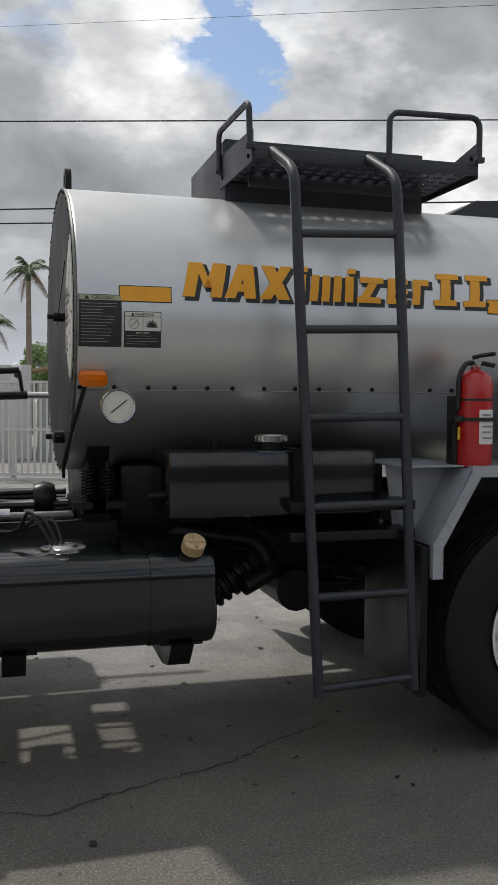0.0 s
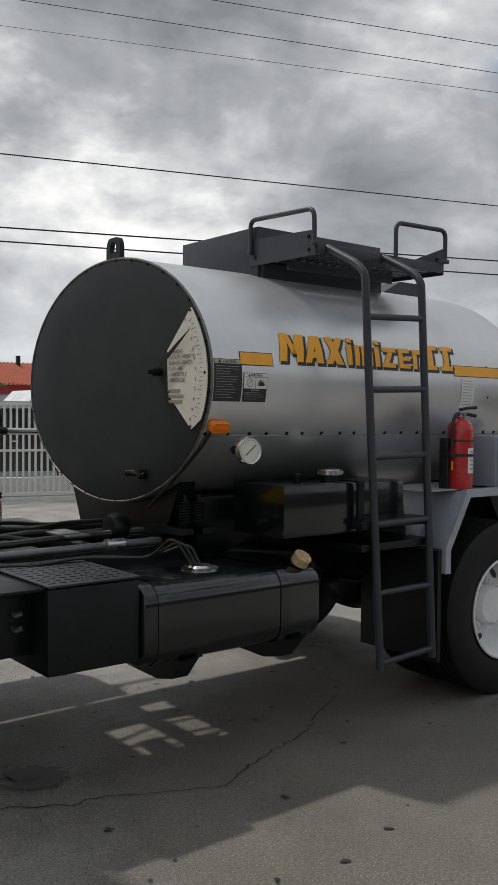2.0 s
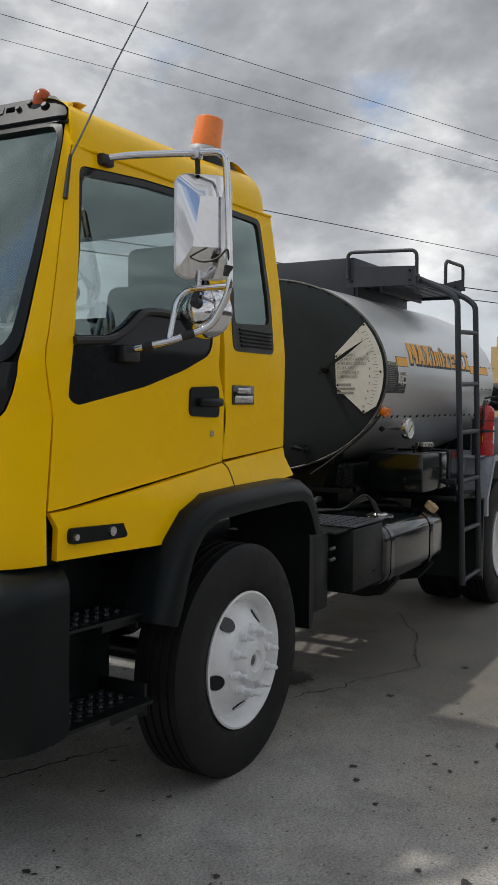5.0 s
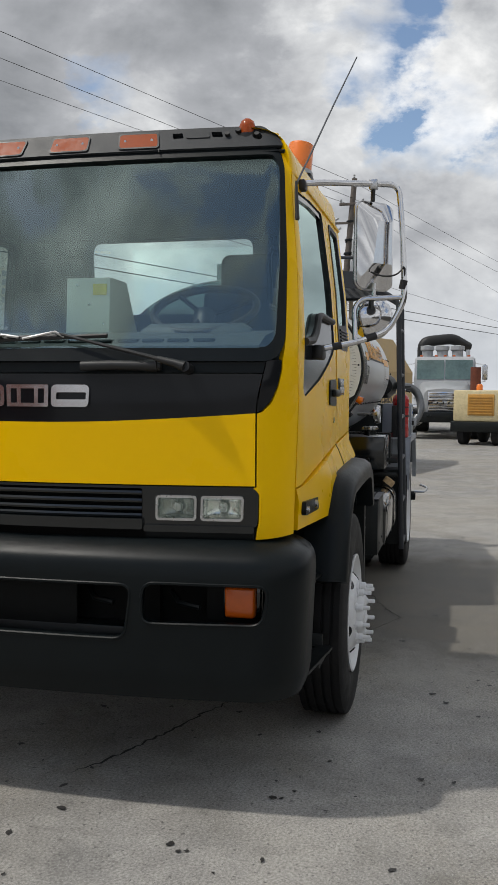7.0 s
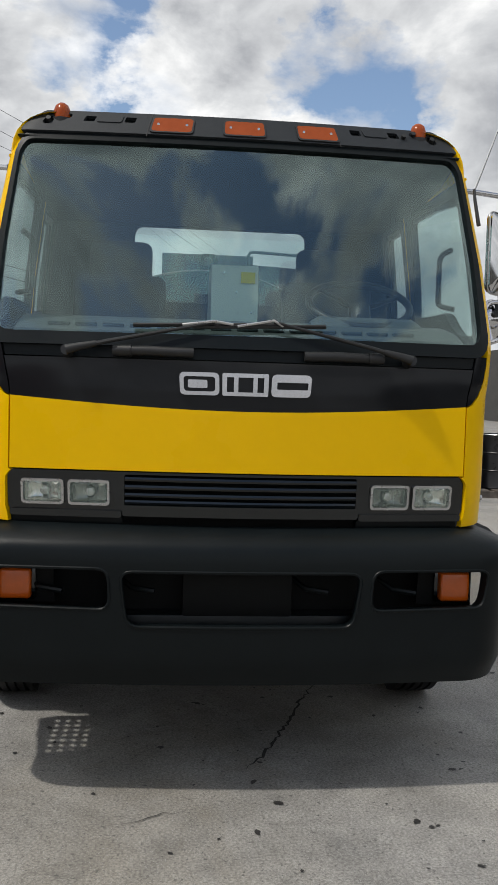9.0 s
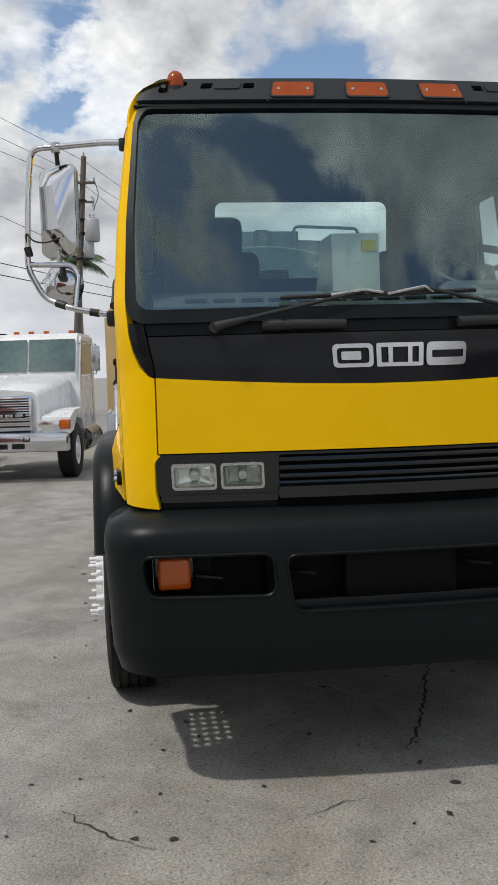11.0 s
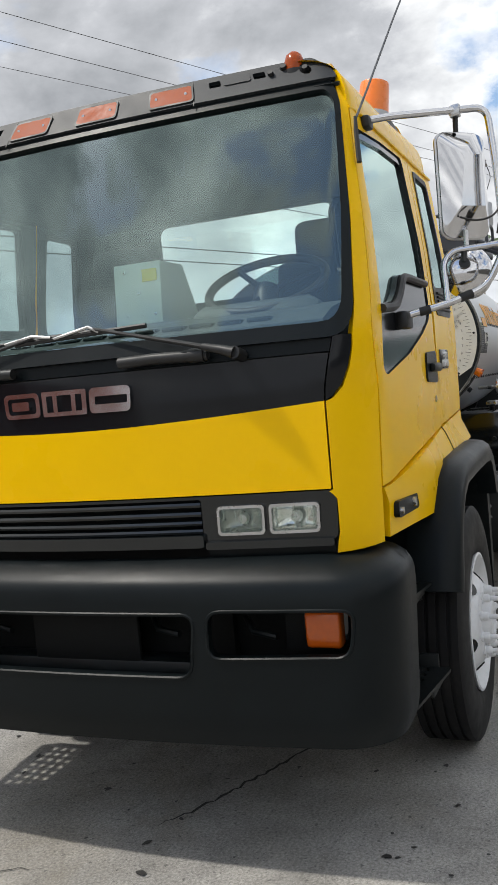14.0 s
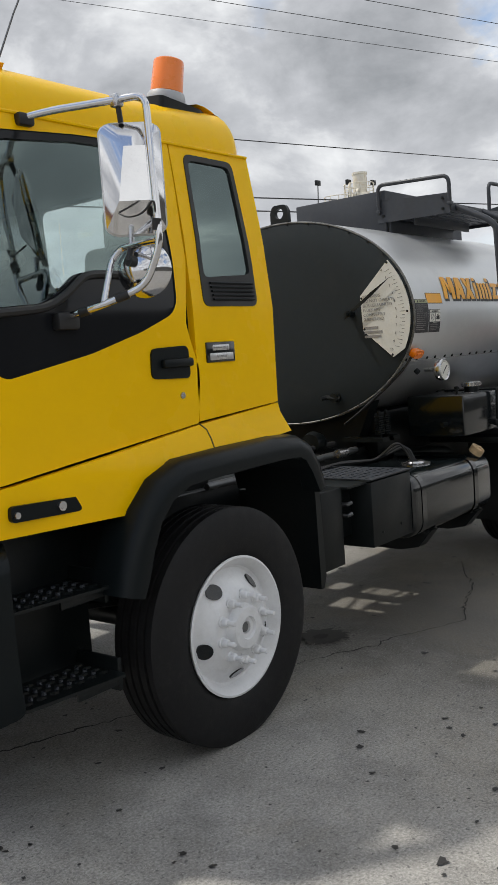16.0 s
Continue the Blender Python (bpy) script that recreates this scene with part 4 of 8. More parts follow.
# headlamp strip, grille, valance
strip = soft([(-0.942, 1.135), (0.942, 1.135), (0.942, 1.298), (-0.942, 1.298)], 0.03)
lamp_holes = [rrect(min(k * u0, k * u1) + 0.004, max(k * u0, k * u1) - 0.004, 1.167, 1.260, 0.012) for k in (-1, 1) for u0, u1 in ((0.527, 0.692), (0.708, 0.878))]
gr = part("grille_surround", panel(bmesh.new(), strip, cab, 0.03, [rrect(-0.47, 0.47, 1.155, 1.288, 0.01)] + lamp_holes, 0.07, -0.016), BLACKP, truck, "black headlamp and grille surround")
for zz in (1.270, 1.238, 1.206, 1.178):
    bm = bmesh.new()
    tube(bm, [cab(-0.468 + 0.0936 * k, zz, -0.022) for k in range(11)], 0.011, 8)
    part("grille_slat", bm, BLACKP, gr)
part("grille_bar", panel(bmesh.new(), rrect(-0.475, 0.475, 1.125, 1.168, 0.01), cab, 0.03, (), 0.08, 0.006), BLACKP, gr, "lower grille bar")
part("grille_backing", panel(bmesh.new(), [(-0.48, 1.12), (0.48, 1.12), (0.48, 1.29), (-0.48, 1.29)], cab, 0.01, (), 0.12, -0.07), RADRECESS, gr)
for s in (-1, 1):
    a, b = sorted((s * 0.48, s * 0.925))
    part("lamp_sill", panel(bmesh.new(), rrect(a, b, 1.117, 1.143, 0.008), cab, 0.03, (), 0.07, 0.002), BLACKP, gr)
    part("valance", panel(bmesh.new(), rrect(a, b, 1.035, 1.115, 0.01), cab, 0.03, (), 0.08, -0.03), PLASTIC, gr)
    for u0, u1, m, lb in ((0.527, 0.692, LENSD, "dim rectangular headlamp"), (0.708, 0.878, LENS, "clear rectangular headlamp")):
        a, b = sorted((s * u0, s * u1))
        hl = part("headlamp", panel(bmesh.new(), rrect(a, b, 1.163, 1.264, 0.014), cab, 0.05, [rrect(a + 0.009, b - 0.009, 1.173, 1.254, 0.01)], 0.05, -0.002), STEEL, truck, lb)
        bm = bmesh.new()
        mid = (a + b) / 2
        rings = []
        for d, k in ((0.0, 1.0), (-0.02, 0.96), (-0.036, 0.78), (-0.044, 0.48), (-0.046, 0.2)):
            o = rrect(mid - (b - a - 0.014) / 2 * k, mid + (b - a - 0.014) / 2 * k, 1.2135 - 0.0435 * k, 1.2135 + 0.0435 * k, 0.012 + 0.022 * (1 - k), 4)
            rings.append([bm.verts.new(cab(u, v, -0.012 + d)) for u, v in o])
        for ra, rb in zip(rings, rings[1:]):
            for k in range(len(ra)):
                bm.faces.new((ra[k], ra[(k + 1) % len(ra)], rb[(k + 1) % len(ra)], rb[k]))
        bm.faces.new(rings[-1])
        part("reflector_bowl", bm, m, hl, "mirrored lamp bowl")
        bm = bmesh.new()
        for k in range(7):
            u = a + (b - a) * (k + 1) / 8
            panel(bm, [(u - 0.0012, 1.176), (u + 0.0012, 1.176), (u + 0.0012, 1.251), (u - 0.0012, 1.251)], cab, 0.003, (), 0.05, -0.010)
        part("lens_flutes", bm, LENSPANE, hl)
        pane = part("lamp_glass", panel(bmesh.new(), rrect(a + 0.007, b - 0.007, 1.171, 1.256, 0.01), cab, 0.004, (), 0.05, -0.005, back=1), [LENSPANE, CLEAR], hl)
        pane.visible_shadow = False
        p = cab(mid, 1.213, -0.034)
        part("bulb_shield", new_lathe([(0, -0.012), (0.016, -0.009), (0.020, 0.012)], p, "x", 14), STEEL, hl)
part("radiator", new_box(-1.28, -1.22, -0.52, 0.52, 0.66, 1.12), RADRECESS, truck)
part("front_crossmember", new_box(-1.25, -1.18, -0.95, 0.95, 0.95, 1.06, 0.01), CHASSIS, truck)

# plain chrome outline shapes where the maker's letters sit
lg = part("chrome_emblem", panel(bmesh.new(), soft([(0.104, 1.612), (0.257, 1.612), (0.257, 1.700), (0.104, 1.700)], 0.02), cab, 0.012, [rrect(0.120, 0.241, 1.627, 1.685, 0.012)], 0.05, 0.014), EMBLEMM, truck, "chrome emblem of three plain outlined blocks")
part("emblem_block", panel(bmesh.new(), soft([(0.15, 1.640), (0.225, 1.640), (0.225, 1.672), (0.15, 1.672)], 0.006), cab, 0.012, (), 0.05, 0.014), EMBLEMM, lg)
part("emblem_block", panel(bmesh.new(), soft([(-0.088, 1.612), (0.092, 1.612), (0.092, 1.700), (-0.088, 1.700)], 0.006), cab, 0.012, [[(-0.07, 1.627), (-0.045, 1.627), (-0.045, 1.685), (-0.07, 1.685)], [(-0.028, 1.627), (0.03, 1.627), (0.03, 1.685), (-0.028, 1.685)], [(0.047, 1.627), (0.074, 1.627), (0.074, 1.685), (0.047, 1.685)]], 0.05, 0.014), EMBLEMM, lg)
part("emblem_block", panel(bmesh.new(), soft([(-0.257, 1.612), (-0.10, 1.612), (-0.10, 1.700), (-0.257, 1.700)], 0.02), cab, 0.012, [rrect(-0.245, -0.122, 1.642, 1.67, 0.004)], 0.05, 0.014), EMBLEMM, lg)

# wipers
for y0, y1, ya, yb in ((0.70, 0.12, 0.42, -0.13), (-0.66, -0.10, 0.20, -0.30)):
    pv = Vector((-1.392 if y0 < 0 else -1.38, y0, 1.772))
    end = cab(y1 * 0.998, 1.885 if y0 > 0 else 1.895, 0.035)
    wp = part("wiper_arm", new_tube([pv, pv * 0.72 + end * 0.28 + Vector((-0.012, 0, 0.004)), end], 0.011, 8, r2=0.006), SEAL, truck, "black windscreen wiper")
    part("wiper_pivot", new_tube([pv + Vector((0.06, 0, -0.01)), pv + Vector((-0.008, 0, 0.002))], 0.022, 12), SEAL, wp)
    part("arm_head", new_tube([pv + Vector((-0.006, 0, 0)), pv * 0.93 + end * 0.07 + Vector((-0.008, 0, 0.003)), pv * 0.80 + end * 0.20 + Vector((-0.008, 0, 0.003))], 0.021, 10, r2=0.012), SEAL, wp)
    bl = [cab(u * 0.998, 1.872 + 0.006 * k, 0.020) for k, u in enumerate((ya, ya * 0.67 + yb * 0.33, ya * 0.33 + yb * 0.67, yb))]
    part("wiper_blade", new_tube(bl, 0.009, 6), SEAL, wp)
    part("wiper_yoke", new_tube([bl[1] + Vector((-0.01, 0, 0)), end + Vector((-0.006, 0, 0.004)), bl[2] + Vector((-0.01, 0, 0))], 0.006, 6), STEEL, wp)
for a, b in ((0.50, 0.20), (-0.22, -0.53)):
    h = part("hatch_grip", new_tube([cab(a, 1.772, 0.022), cab(a * 0.6 + b * 0.4, 1.774, 0.03), cab(b, 1.772, 0.022)], 0.02, 10), SEAL, truck, "black hatch grip under the windscreen")
    c = a if a > 0 else a - 0.23
    part("grip_collar", new_tube([cab(c - 0.02, 1.773, 0.025), cab(c - 0.07, 1.773, 0.028)], 0.024, 10), SEAL, h)


# front bumper
def bump_point(q, z):
    s, a = (1 if q >= 0 else -1), abs(q)
    xf = interp(z, ((0.47, -1.46), (0.56, -1.49), (0.75, -1.50), (0.98, -1.505), (1.03, -1.495), (1.065, -1.465), (1.085, -1.41), (1.09, -1.36)))
    w = interp(z, ((0.47, 1.095), (0.56, 1.12), (0.98, 1.142), (1.03, 1.135), (1.065, 1.11), (1.085, 1.06), (1.09, 1.01)))
    if a <= 0.92:
        return Vector((xf + 0.05 * (a / 0.92) ** 2, s * a / 0.92 * (w - 0.21), z))
    if a <= 1.25:
        t = (a - 0.92) / 0.33 * math.pi / 2
        return Vector((xf + 0.05 + 0.19 * (1 - math.cos(t)), s * (w - 0.21 + 0.21 * math.sin(t)), z))
    return Vector((xf + 0.24 + a - 1.25, s * w, z))


def bumper(q, z, off):
    p = bump_point(q, z)
    n = (bump_point(q + 0.004, z) - bump_point(q - 0.004, z)).cross(bump_point(q, z + 0.004) - bump_point(q, z - 0.004)).normalized()
    if n.dot(Vector((p.x + 0.9, p.y * 0.6, z - 0.75))) < 0:
        n.negate()
    return p + n * off


bh = [soft([(-0.445, 0.712), (0.445, 0.712), (0.47, 0.93), (-0.47, 0.93)], 0.05)]
for s in (-1, 1):
    p = soft([(0.508, 0.778), (0.985, 0.785), (1.0, 0.94), (0.512, 0.94)], 0.05)
    bh.append(p if s > 0 else mirror_q(p))
bmp = part("bumper", panel(bmesh.new(), soft([(-1.385, 0.485), (-1.0, 0.475), (1.0, 0.475), (1.385, 0.485), (1.375, 1.04), (1.33, 1.09), (-1.33, 1.09), (-1.375, 1.04)], 0.05), bumper, 0.05, bh, 0.045), PLASTIC, truck, "dark grey moulded front bumper", 55)
for lp in bh:
    part("opening_lip", new_tube([bumper(u, v, -0.002) for u, v in dense(lp, 0.05)], 0.007, 6, True), PLASTIC, bmp)
for s in (-1, 1):
    a, b = sorted((s * 0.82, s * 0.943))
    sg = part("turn_signal", new_box(-1.392, -1.31, a, b, 0.797, 0.920, 0.014, 3), AMBER, bmp, "amber turn signal")
    part("signal_housing", new_box(-1.35, -1.29, min(s * 0.805, s * 0.96), max(s * 0.805, s * 0.96), 0.785, 0.93, 0.01), BLACKP, sg)
    # near-black sheet: shade behind the signal put into its colour
    part("signal_dark_backing", panel(bmesh.new(), rrect(min(s * 0.745, s * 1.02), max(s * 0.745, s * 1.02), 0.77, 0.95, 0.01), bumper, 0.01, (), 0.08, -0.13), RADRECESS, bmp)
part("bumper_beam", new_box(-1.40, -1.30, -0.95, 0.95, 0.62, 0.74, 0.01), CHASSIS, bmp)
part("cooler_screen", new_box(-1.40, -1.38, -0.21, 0.23, 0.73, 0.95, 0.01), RADRECESS, bmp)
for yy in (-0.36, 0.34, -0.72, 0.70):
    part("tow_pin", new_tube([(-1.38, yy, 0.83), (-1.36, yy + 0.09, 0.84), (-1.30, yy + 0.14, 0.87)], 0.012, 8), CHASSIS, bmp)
# added near-black sheet standing for the shade behind the bumper openings
part("bumper_dark_backing", new_box(-1.24, -1.22, -1.0, 1.0, 0.60, 1.0), RADRECESS, bmp)


# wheels
def tyre_mesh(w, r, rim, grooves=4):
    h = w / 2
    prof = [(rim, -h * 0.72), (rim + 0.012, -h * 0.86), (rim + 0.05, -h * 0.97), (rim + 0.12, -h * 1.0), (r - 0.085, -h * 0.98), (r - 0.035, -h * 0.93), (r - 0.012, -h * 0.86)]
    tw = h * 0.80
    g = 2 * tw / (grooves * 2 + grooves + 1)
    x = -tw
    for k in range(grooves + 1):
        prof += [(r - 0.001 * abs(k - grooves / 2), x), (r - 0.001 * abs(k - grooves / 2), x + 2 * g)]
        x += 2 * g
        if k < grooves:
            prof += [(r - 0.013, x + 0.1 * g), (r - 0.013, x + 0.9 * g)]
            x += g
    prof += [(a, -b) for a, b in prof[:7][::-1]]
    return prof


def wheel(at, out, front=True, label="", steer=0.0):
    """out: -1 for the near side, 1 for the far side."""
    wh = thing("wheel_temp", at, "x", "x")
    del wh["label"], wh["category"]
    wh.name = "front_wheel" if front else "rear_wheel"
    wh.parent = truck
    wh["label"] = label
    r = 0.522

    def flip(bm):
        if out > 0:
            for v in bm.verts:
                v.co.y = 2 * at[1] - v.co.y
        return bm
    ofs = (-0.018,) if front else (-0.0, 0.34)
    for o in ofs:
        bm = new_lathe(tyre_mesh(0.24 if front else 0.275, r, 0.292, 4 if front else 5), (at[0], at[1] + o, at[2]), "y", 96)
        part("tyre", flip(bm), RUBBER, wh, "black tyre with ribbed tread")
    # rim: outer flange, then a disc that bulges out in front or sits deep behind
    h = 0.11
    if front:
        prof = [(0.296, h), (0.27, h), (0.265, -h * 0.55), (0.285, -h * 0.95), (0.305, -h * 1.12), (0.308, -h * 1.22), (0.298, -h * 1.25), (0.275, -h * 1.05), (0.262, -h * 0.78), (0.252, -h * 0.74), (0.225, -h * 0.85), (0.185, -h * 1.22), (0.165, -h * 1.34)]
        disc = -h * 1.34
    else:
        prof = [(0.296, h), (0.27, h), (0.265, -h * 0.55), (0.285, -h * 0.95), (0.305, -h * 1.12), (0.308, -h * 1.22), (0.298, -h * 1.25), (0.280, -h * 1.0), (0.262, -h * 0.7), (0.255, h * 0.35), (0.238, h * 0.62), (0.20, h * 0.50), (0.165, h * 0.36)]
        disc = h * 0.36
    bm = new_lathe(prof, at, "y", 80)
    rim = part("rim", flip(bm), WHITEP, wh, "white painted steel rim")
    bm = bmesh.new()
    if front:
        lathe(bm, [(0.168, disc), (0.150, disc - 0.008), (0.105, disc - 0.004), (0.098, disc - 0.03), (0.088, disc - 0.042), (0.05, disc - 0.045), (0.045, disc - 0.03), (0.028, disc - 0.03), (0.026, disc - 0.014), (0.0, disc - 0.012)], at, "y", 48)
    else:
        lathe(bm, [(0.168, disc), (0.12, disc - 0.004), (0.115, disc - 0.07), (0.105, disc - 0.085), (0.02, disc - 0.088), (0, disc - 0.088)], at, "y", 48)
    part("hub", flip(bm), WHITEP, wh, "white hub")
    if front:
        part("hub_plug", flip(new_lathe([(0.024, -0.002), (0.02, -0.01), (0.0, -0.008)], (at[0], at[1] + disc - 0.014, at[2]), "y", 20)), DULLST, wh, "dull grey hub centre")
    for k in range(10):
        a = 2 * math.pi * (k + 0.35) / 10
        p = Vector((at[0] + 0.142 * math.cos(a), at[1] + disc, at[2] + 0.142 * math.sin(a)))
        bm = new_lathe([(0.024, 0.006), (0.024, -0.012), (0.019, -0.014), (0.019, -0.036), (0.016, -0.04), (0.011, -0.042), (0.011, -0.075), (0.009, -0.078), (0, -0.079)] if front else [(0.024, 0.006), (0.024, -0.012), (0.019, -0.014), (0.019, -0.034), (0.011, -0.036), (0.011, -0.05), (0, -0.051)], p, "y", 10)
        part("lug_nut", flip(bm), WHITEP, wh)
    for k in range(5):
        a = 2 * math.pi * (k + 0.72) / 5
        rr = 0.215
        yb = -h * 0.98 if front else h * 0.535
        bm = bmesh.new()
        c = Vector((at[0] + rr * math.cos(a), at[1] + yb, at[2] + rr * math.sin(a)))
        vs = []
        for j in range(20):
            b = 2 * math.pi * j / 20
            u, v = 0.036 * math.cos(b), 0.026 * math.sin(b)
            e_r, e_t = Vector((math.cos(a), 0, math.sin(a))), Vector((-math.sin(a), 0, math.cos(a)))
            dy = v * (1.05 if front else 0.35)
            vs.append(bm.verts.new(c + e_t * u + e_r * v + Vector((0, dy - 0.004, 0))))
        bm.faces.new(vs)
        g = bmesh.ops.extrude_face_region(bm, geom=bm.faces[:])
        bmesh.ops.translate(bm, verts=[v for v in g["geom"] if isinstance(v, bmesh.types.BMVert)], vec=(0, 0.012, 0))
        part("hand_hole", flip(bm), BLACKP, wh, "dark oval hand hole")
    return wh


wheel((-0.018, -1.045, 0.512), -1, True, "front wheel with white rim and ten lug nuts")
wheel((-0.018, 1.045, 0.512), 1, True, "front wheel with white rim and ten lug nuts")
wheel((4.11, -1.10, 0.525), -1, False, "dual rear wheel with deep white rim")
wheel((4.11, 1.10, 0.525), 1, False, "dual rear wheel with deep white rim")

TOOTH = finish(new_lathe([(0.011, 0), (0.008, 0.009), (0, 0.009)], (0, 0, 0), "z", 6), "tread_tooth", PLATF)

# front wheel arches: black flares and inner liners
for s in (-1, 1):
    ring = [(-0.645, 0.80), (-0.625, 0.87), (-0.585, 0.98), (-0.525, 1.10), (-0.43, 1.195), (-0.29, 1.25), (0.0, 1.262), (0.35, 1.268), (0.50, 1.262), (0.58, 1.225), (0.645, 1.14), (0.69, 1.02)]
    cs = []
    bm = bmesh.new()
    for i, (x, z) in enumerate(ring):
        a, b = ring[max(0, i - 1)], ring[min(len(ring) - 1, i + 1)]
        d = Vector((b[0] - a[0], 0, b[1] - a[1])).normalized()
        nrm = Vector((-d.z, 0, d.x))
        wd = 0.075 if 0 < i < len(ring) - 1 else 0.06
        row = []
        for off, yy in ((0.03, 1.00), (0.034, 1.12), (0.026, 1.17), (0.004, 1.20), (-0.03, 1.212), (-wd, 1.207), (-wd - 0.004, 1.18), (-wd + 0.012, 1.04), (-wd + 0.02, 0.86)):
            row.append(bm.verts.new(Vector((x, s * yy, z)) + nrm * off))
        cs.append(row)
    for a, b in zip(cs, cs[1:]):
        for k in range(len(a) - 1):
            bm.faces.new((a[k], a[k + 1], b[k + 1], b[k]))
    bm.faces.new(cs[0])
    bm.faces.new(cs[-1][::-1])
    part("wheel_arch", bm, PLASTIC, truck, "black plastic wheel arch flare", 60)
    # mud flap
    fl = prism(bmesh.new(), [(0.60, 1.12), (0.655, 1.12), (0.70, 1.0), (0.715, 0.56), (0.69, 0.50), (0.665, 0.50), (0.66, 0.98)], lambda u, v, d: Vector((u, d, v)), min(s * 0.72, s * 1.155), max(s * 0.72, s * 1.155))
    part("mud_flap", fl, CHASSIS, truck, "black rubber mud flap")
    part("arch_liner", prism(bmesh.new(), [(-0.56, 0.86), (-0.45, 1.15), (0.0, 1.24), (0.55, 1.24), (0.62, 1.0), (0.62, 1.06), (0.57, 1.26), (0.0, 1.27), (-0.5, 1.2), (-0.6, 0.88)], lambda u, v, d: Vector((u, d, v)), min(s * 0.70, s * 1.11), max(s * 0.70, s * 1.11)), CHASSIS, truck)
    # boarding steps with perforated treads, ahead of the wheel
    for z0, x0, x1, ya, yb in ((0.845, -1.10, -0.62, 0.84, 1.10), (0.505, -1.10, -0.63, 0.86, 1.15)):
        hs = []
        for i in range(7):
            for j in range(4):
                cx, cy = x0 + 0.045 + i * 0.060, ya + 0.045 + j * 0.050
                hs.append([(cx + 0.021 * math.cos(k * math.pi / 3), s * (cy + 0.016 * math.sin(k * math.pi / 3))) for k in range(6)])
        pl = soft([(x0, s * ya), (x1 + 0.0, s * ya), (x1 - 0.03, s * yb), (x0, s * (yb - 0.05))], 0.02)
        st = part("boarding_step", panel(bmesh.new(), pl, flat("z", z0), 0.012, hs, 0.08), CHASSIS, truck, "black perforated boarding step")
        part("step_skirt", new_box(x0 + 0.22, x1 - 0.05, min(s * (yb - 0.045), s * (yb - 0.03)), max(s * (yb - 0.045), s * (yb - 0.03)), z0 - 0.045, z0 - 0.006, 0.004), CHASSIS, st)
        part("step_skirt", new_box(x1 - 0.03, x1 - 0.01, min(s * ya, s * (yb - 0.05)), max(s * ya, s * (yb - 0.05)), z0 - 0.08, z0 + 0.05, 0.004), CHASSIS, st)
        # raised teeth on the tread
        for i in range(6):
            for j in range(3):
                o = new("tread_tooth", TOOTH)
                o.parent = st
                o.location = Vector((x0 + 0.075 + i * 0.060, s * (ya + 0.070 + j * 0.050), z0)) - BASE[st]
                BASE[o] = BASE[st]
    part("step_bracket", new_box(-1.12, -1.06, min(s * 0.80, s * 0.86), max(s * 0.80, s * 0.86), 0.42, 1.10), CHASSIS, truck)
    part("cab_underskirt", new_box(-1.18, -0.56, min(s * 0.82, s * 0.84), max(s * 0.82, s * 0.84), 0.40, 1.12, 0.004), CHASSIS, truck, "dark panel behind the boarding steps")

# frame, axles, springs
for s in (-1, 1):
    part("frame_rail", new_box(-1.15, 5.3, min(s * 0.39, s * 0.47), max(s * 0.39, s * 0.47), 0.72, 0.98, 0.008), CHASSIS, truck)
    part("leaf_spring", new_tube([(-0.62, s * 0.5, 0.66), (0, s * 0.5, 0.56), (0.62, s * 0.5, 0.66)], 0.035, 8), CHASSIS, truck)
    part("leaf_spring", new_tube([(3.35, s * 0.55, 0.72), (4.11, s * 0.55, 0.58), (4.85, s * 0.55, 0.72)], 0.045, 8), CHASSIS, truck)
part("front_axle", new_tube([(0, -0.95, 0.52), (0, -0.6, 0.46), (0, 0.6, 0.46), (0, 0.95, 0.52)], 0.055, 10), CHASSIS, truck)
part("rear_axle", new_tube([(4.11, -1.0, 0.525), (4.11, 1.0, 0.525)], 0.085, 14), CHASSIS, truck)
part("differential", new_lathe([(0, -0.2), (0.14, -0.17), (0.22, -0.06), (0.22, 0.06), (0.14, 0.17), (0, 0.2)], (4.11, 0.05, 0.53), "y", 24), CHASSIS, truck)
part("drive_shaft", new_tube([(1.2, 0, 0.62), (3.95, 0.03, 0.56)], 0.05, 12), CHASSIS, truck)
# unseen plate added under the cab to stop sun leaking through
part("cab_sun_blocker", new_box(-1.15, 0.50, -0.95, 0.95, 1.13, 1.16, 0.004), CHASSIS, truck)
part("frame_cover", new_box(0.95, 1.62, -0.39, 0.39, 0.93, 0.96, 0.004), CHASSIS, truck)
part("air_tank", new_tube([(1.0, 0.25, 0.66), (1.9, 0.25, 0.66)], 0.14, 18), CHASSIS, truck)
part("air_tank", new_tube([(1.0, -0.2, 0.66), (1.5, -0.2, 0.66)], 0.12, 18), CHASSIS, truck)
part("gearbox", new_box(-0.7, 0.9, -0.28, 0.28, 0.55, 1.15, 0.06), CHASSIS, truck)
for x in (0.75, 1.9, 3.3, 5.2):
    part("crossmember", new_box(x, x + 0.08, -0.40, 0.40, 0.74, 0.95, 0.01), CHASSIS, truck)

# ---- asphalt tank: an oval shell along x ----
TA, TB, TZ, TX0, TX1 = 1.0, 0.68, 1.862, 2.07, 4.72     # half width, half height, axis height, ends


def shell(u, v, off):
    """u along x, v the angle from straight down the near side: 0 faces -y, +90 the top (degrees)."""
    a = radians(v)
    y, z = -TA * math.cos(a), TB * math.sin(a)
    n = Vector((0, -math.cos(a) / TA, math.sin(a) / TB)).normalized()
    return Vector((u, y, TZ + z)) + n * off


def at_z(z):
    """Angle on the near side of the shell at height z."""
    return math.degrees(math.asin(max(-1, min(1, (z - TZ) / TB))))


def on_tank(u, z, off):
    return shell(u, at_z(z), off)


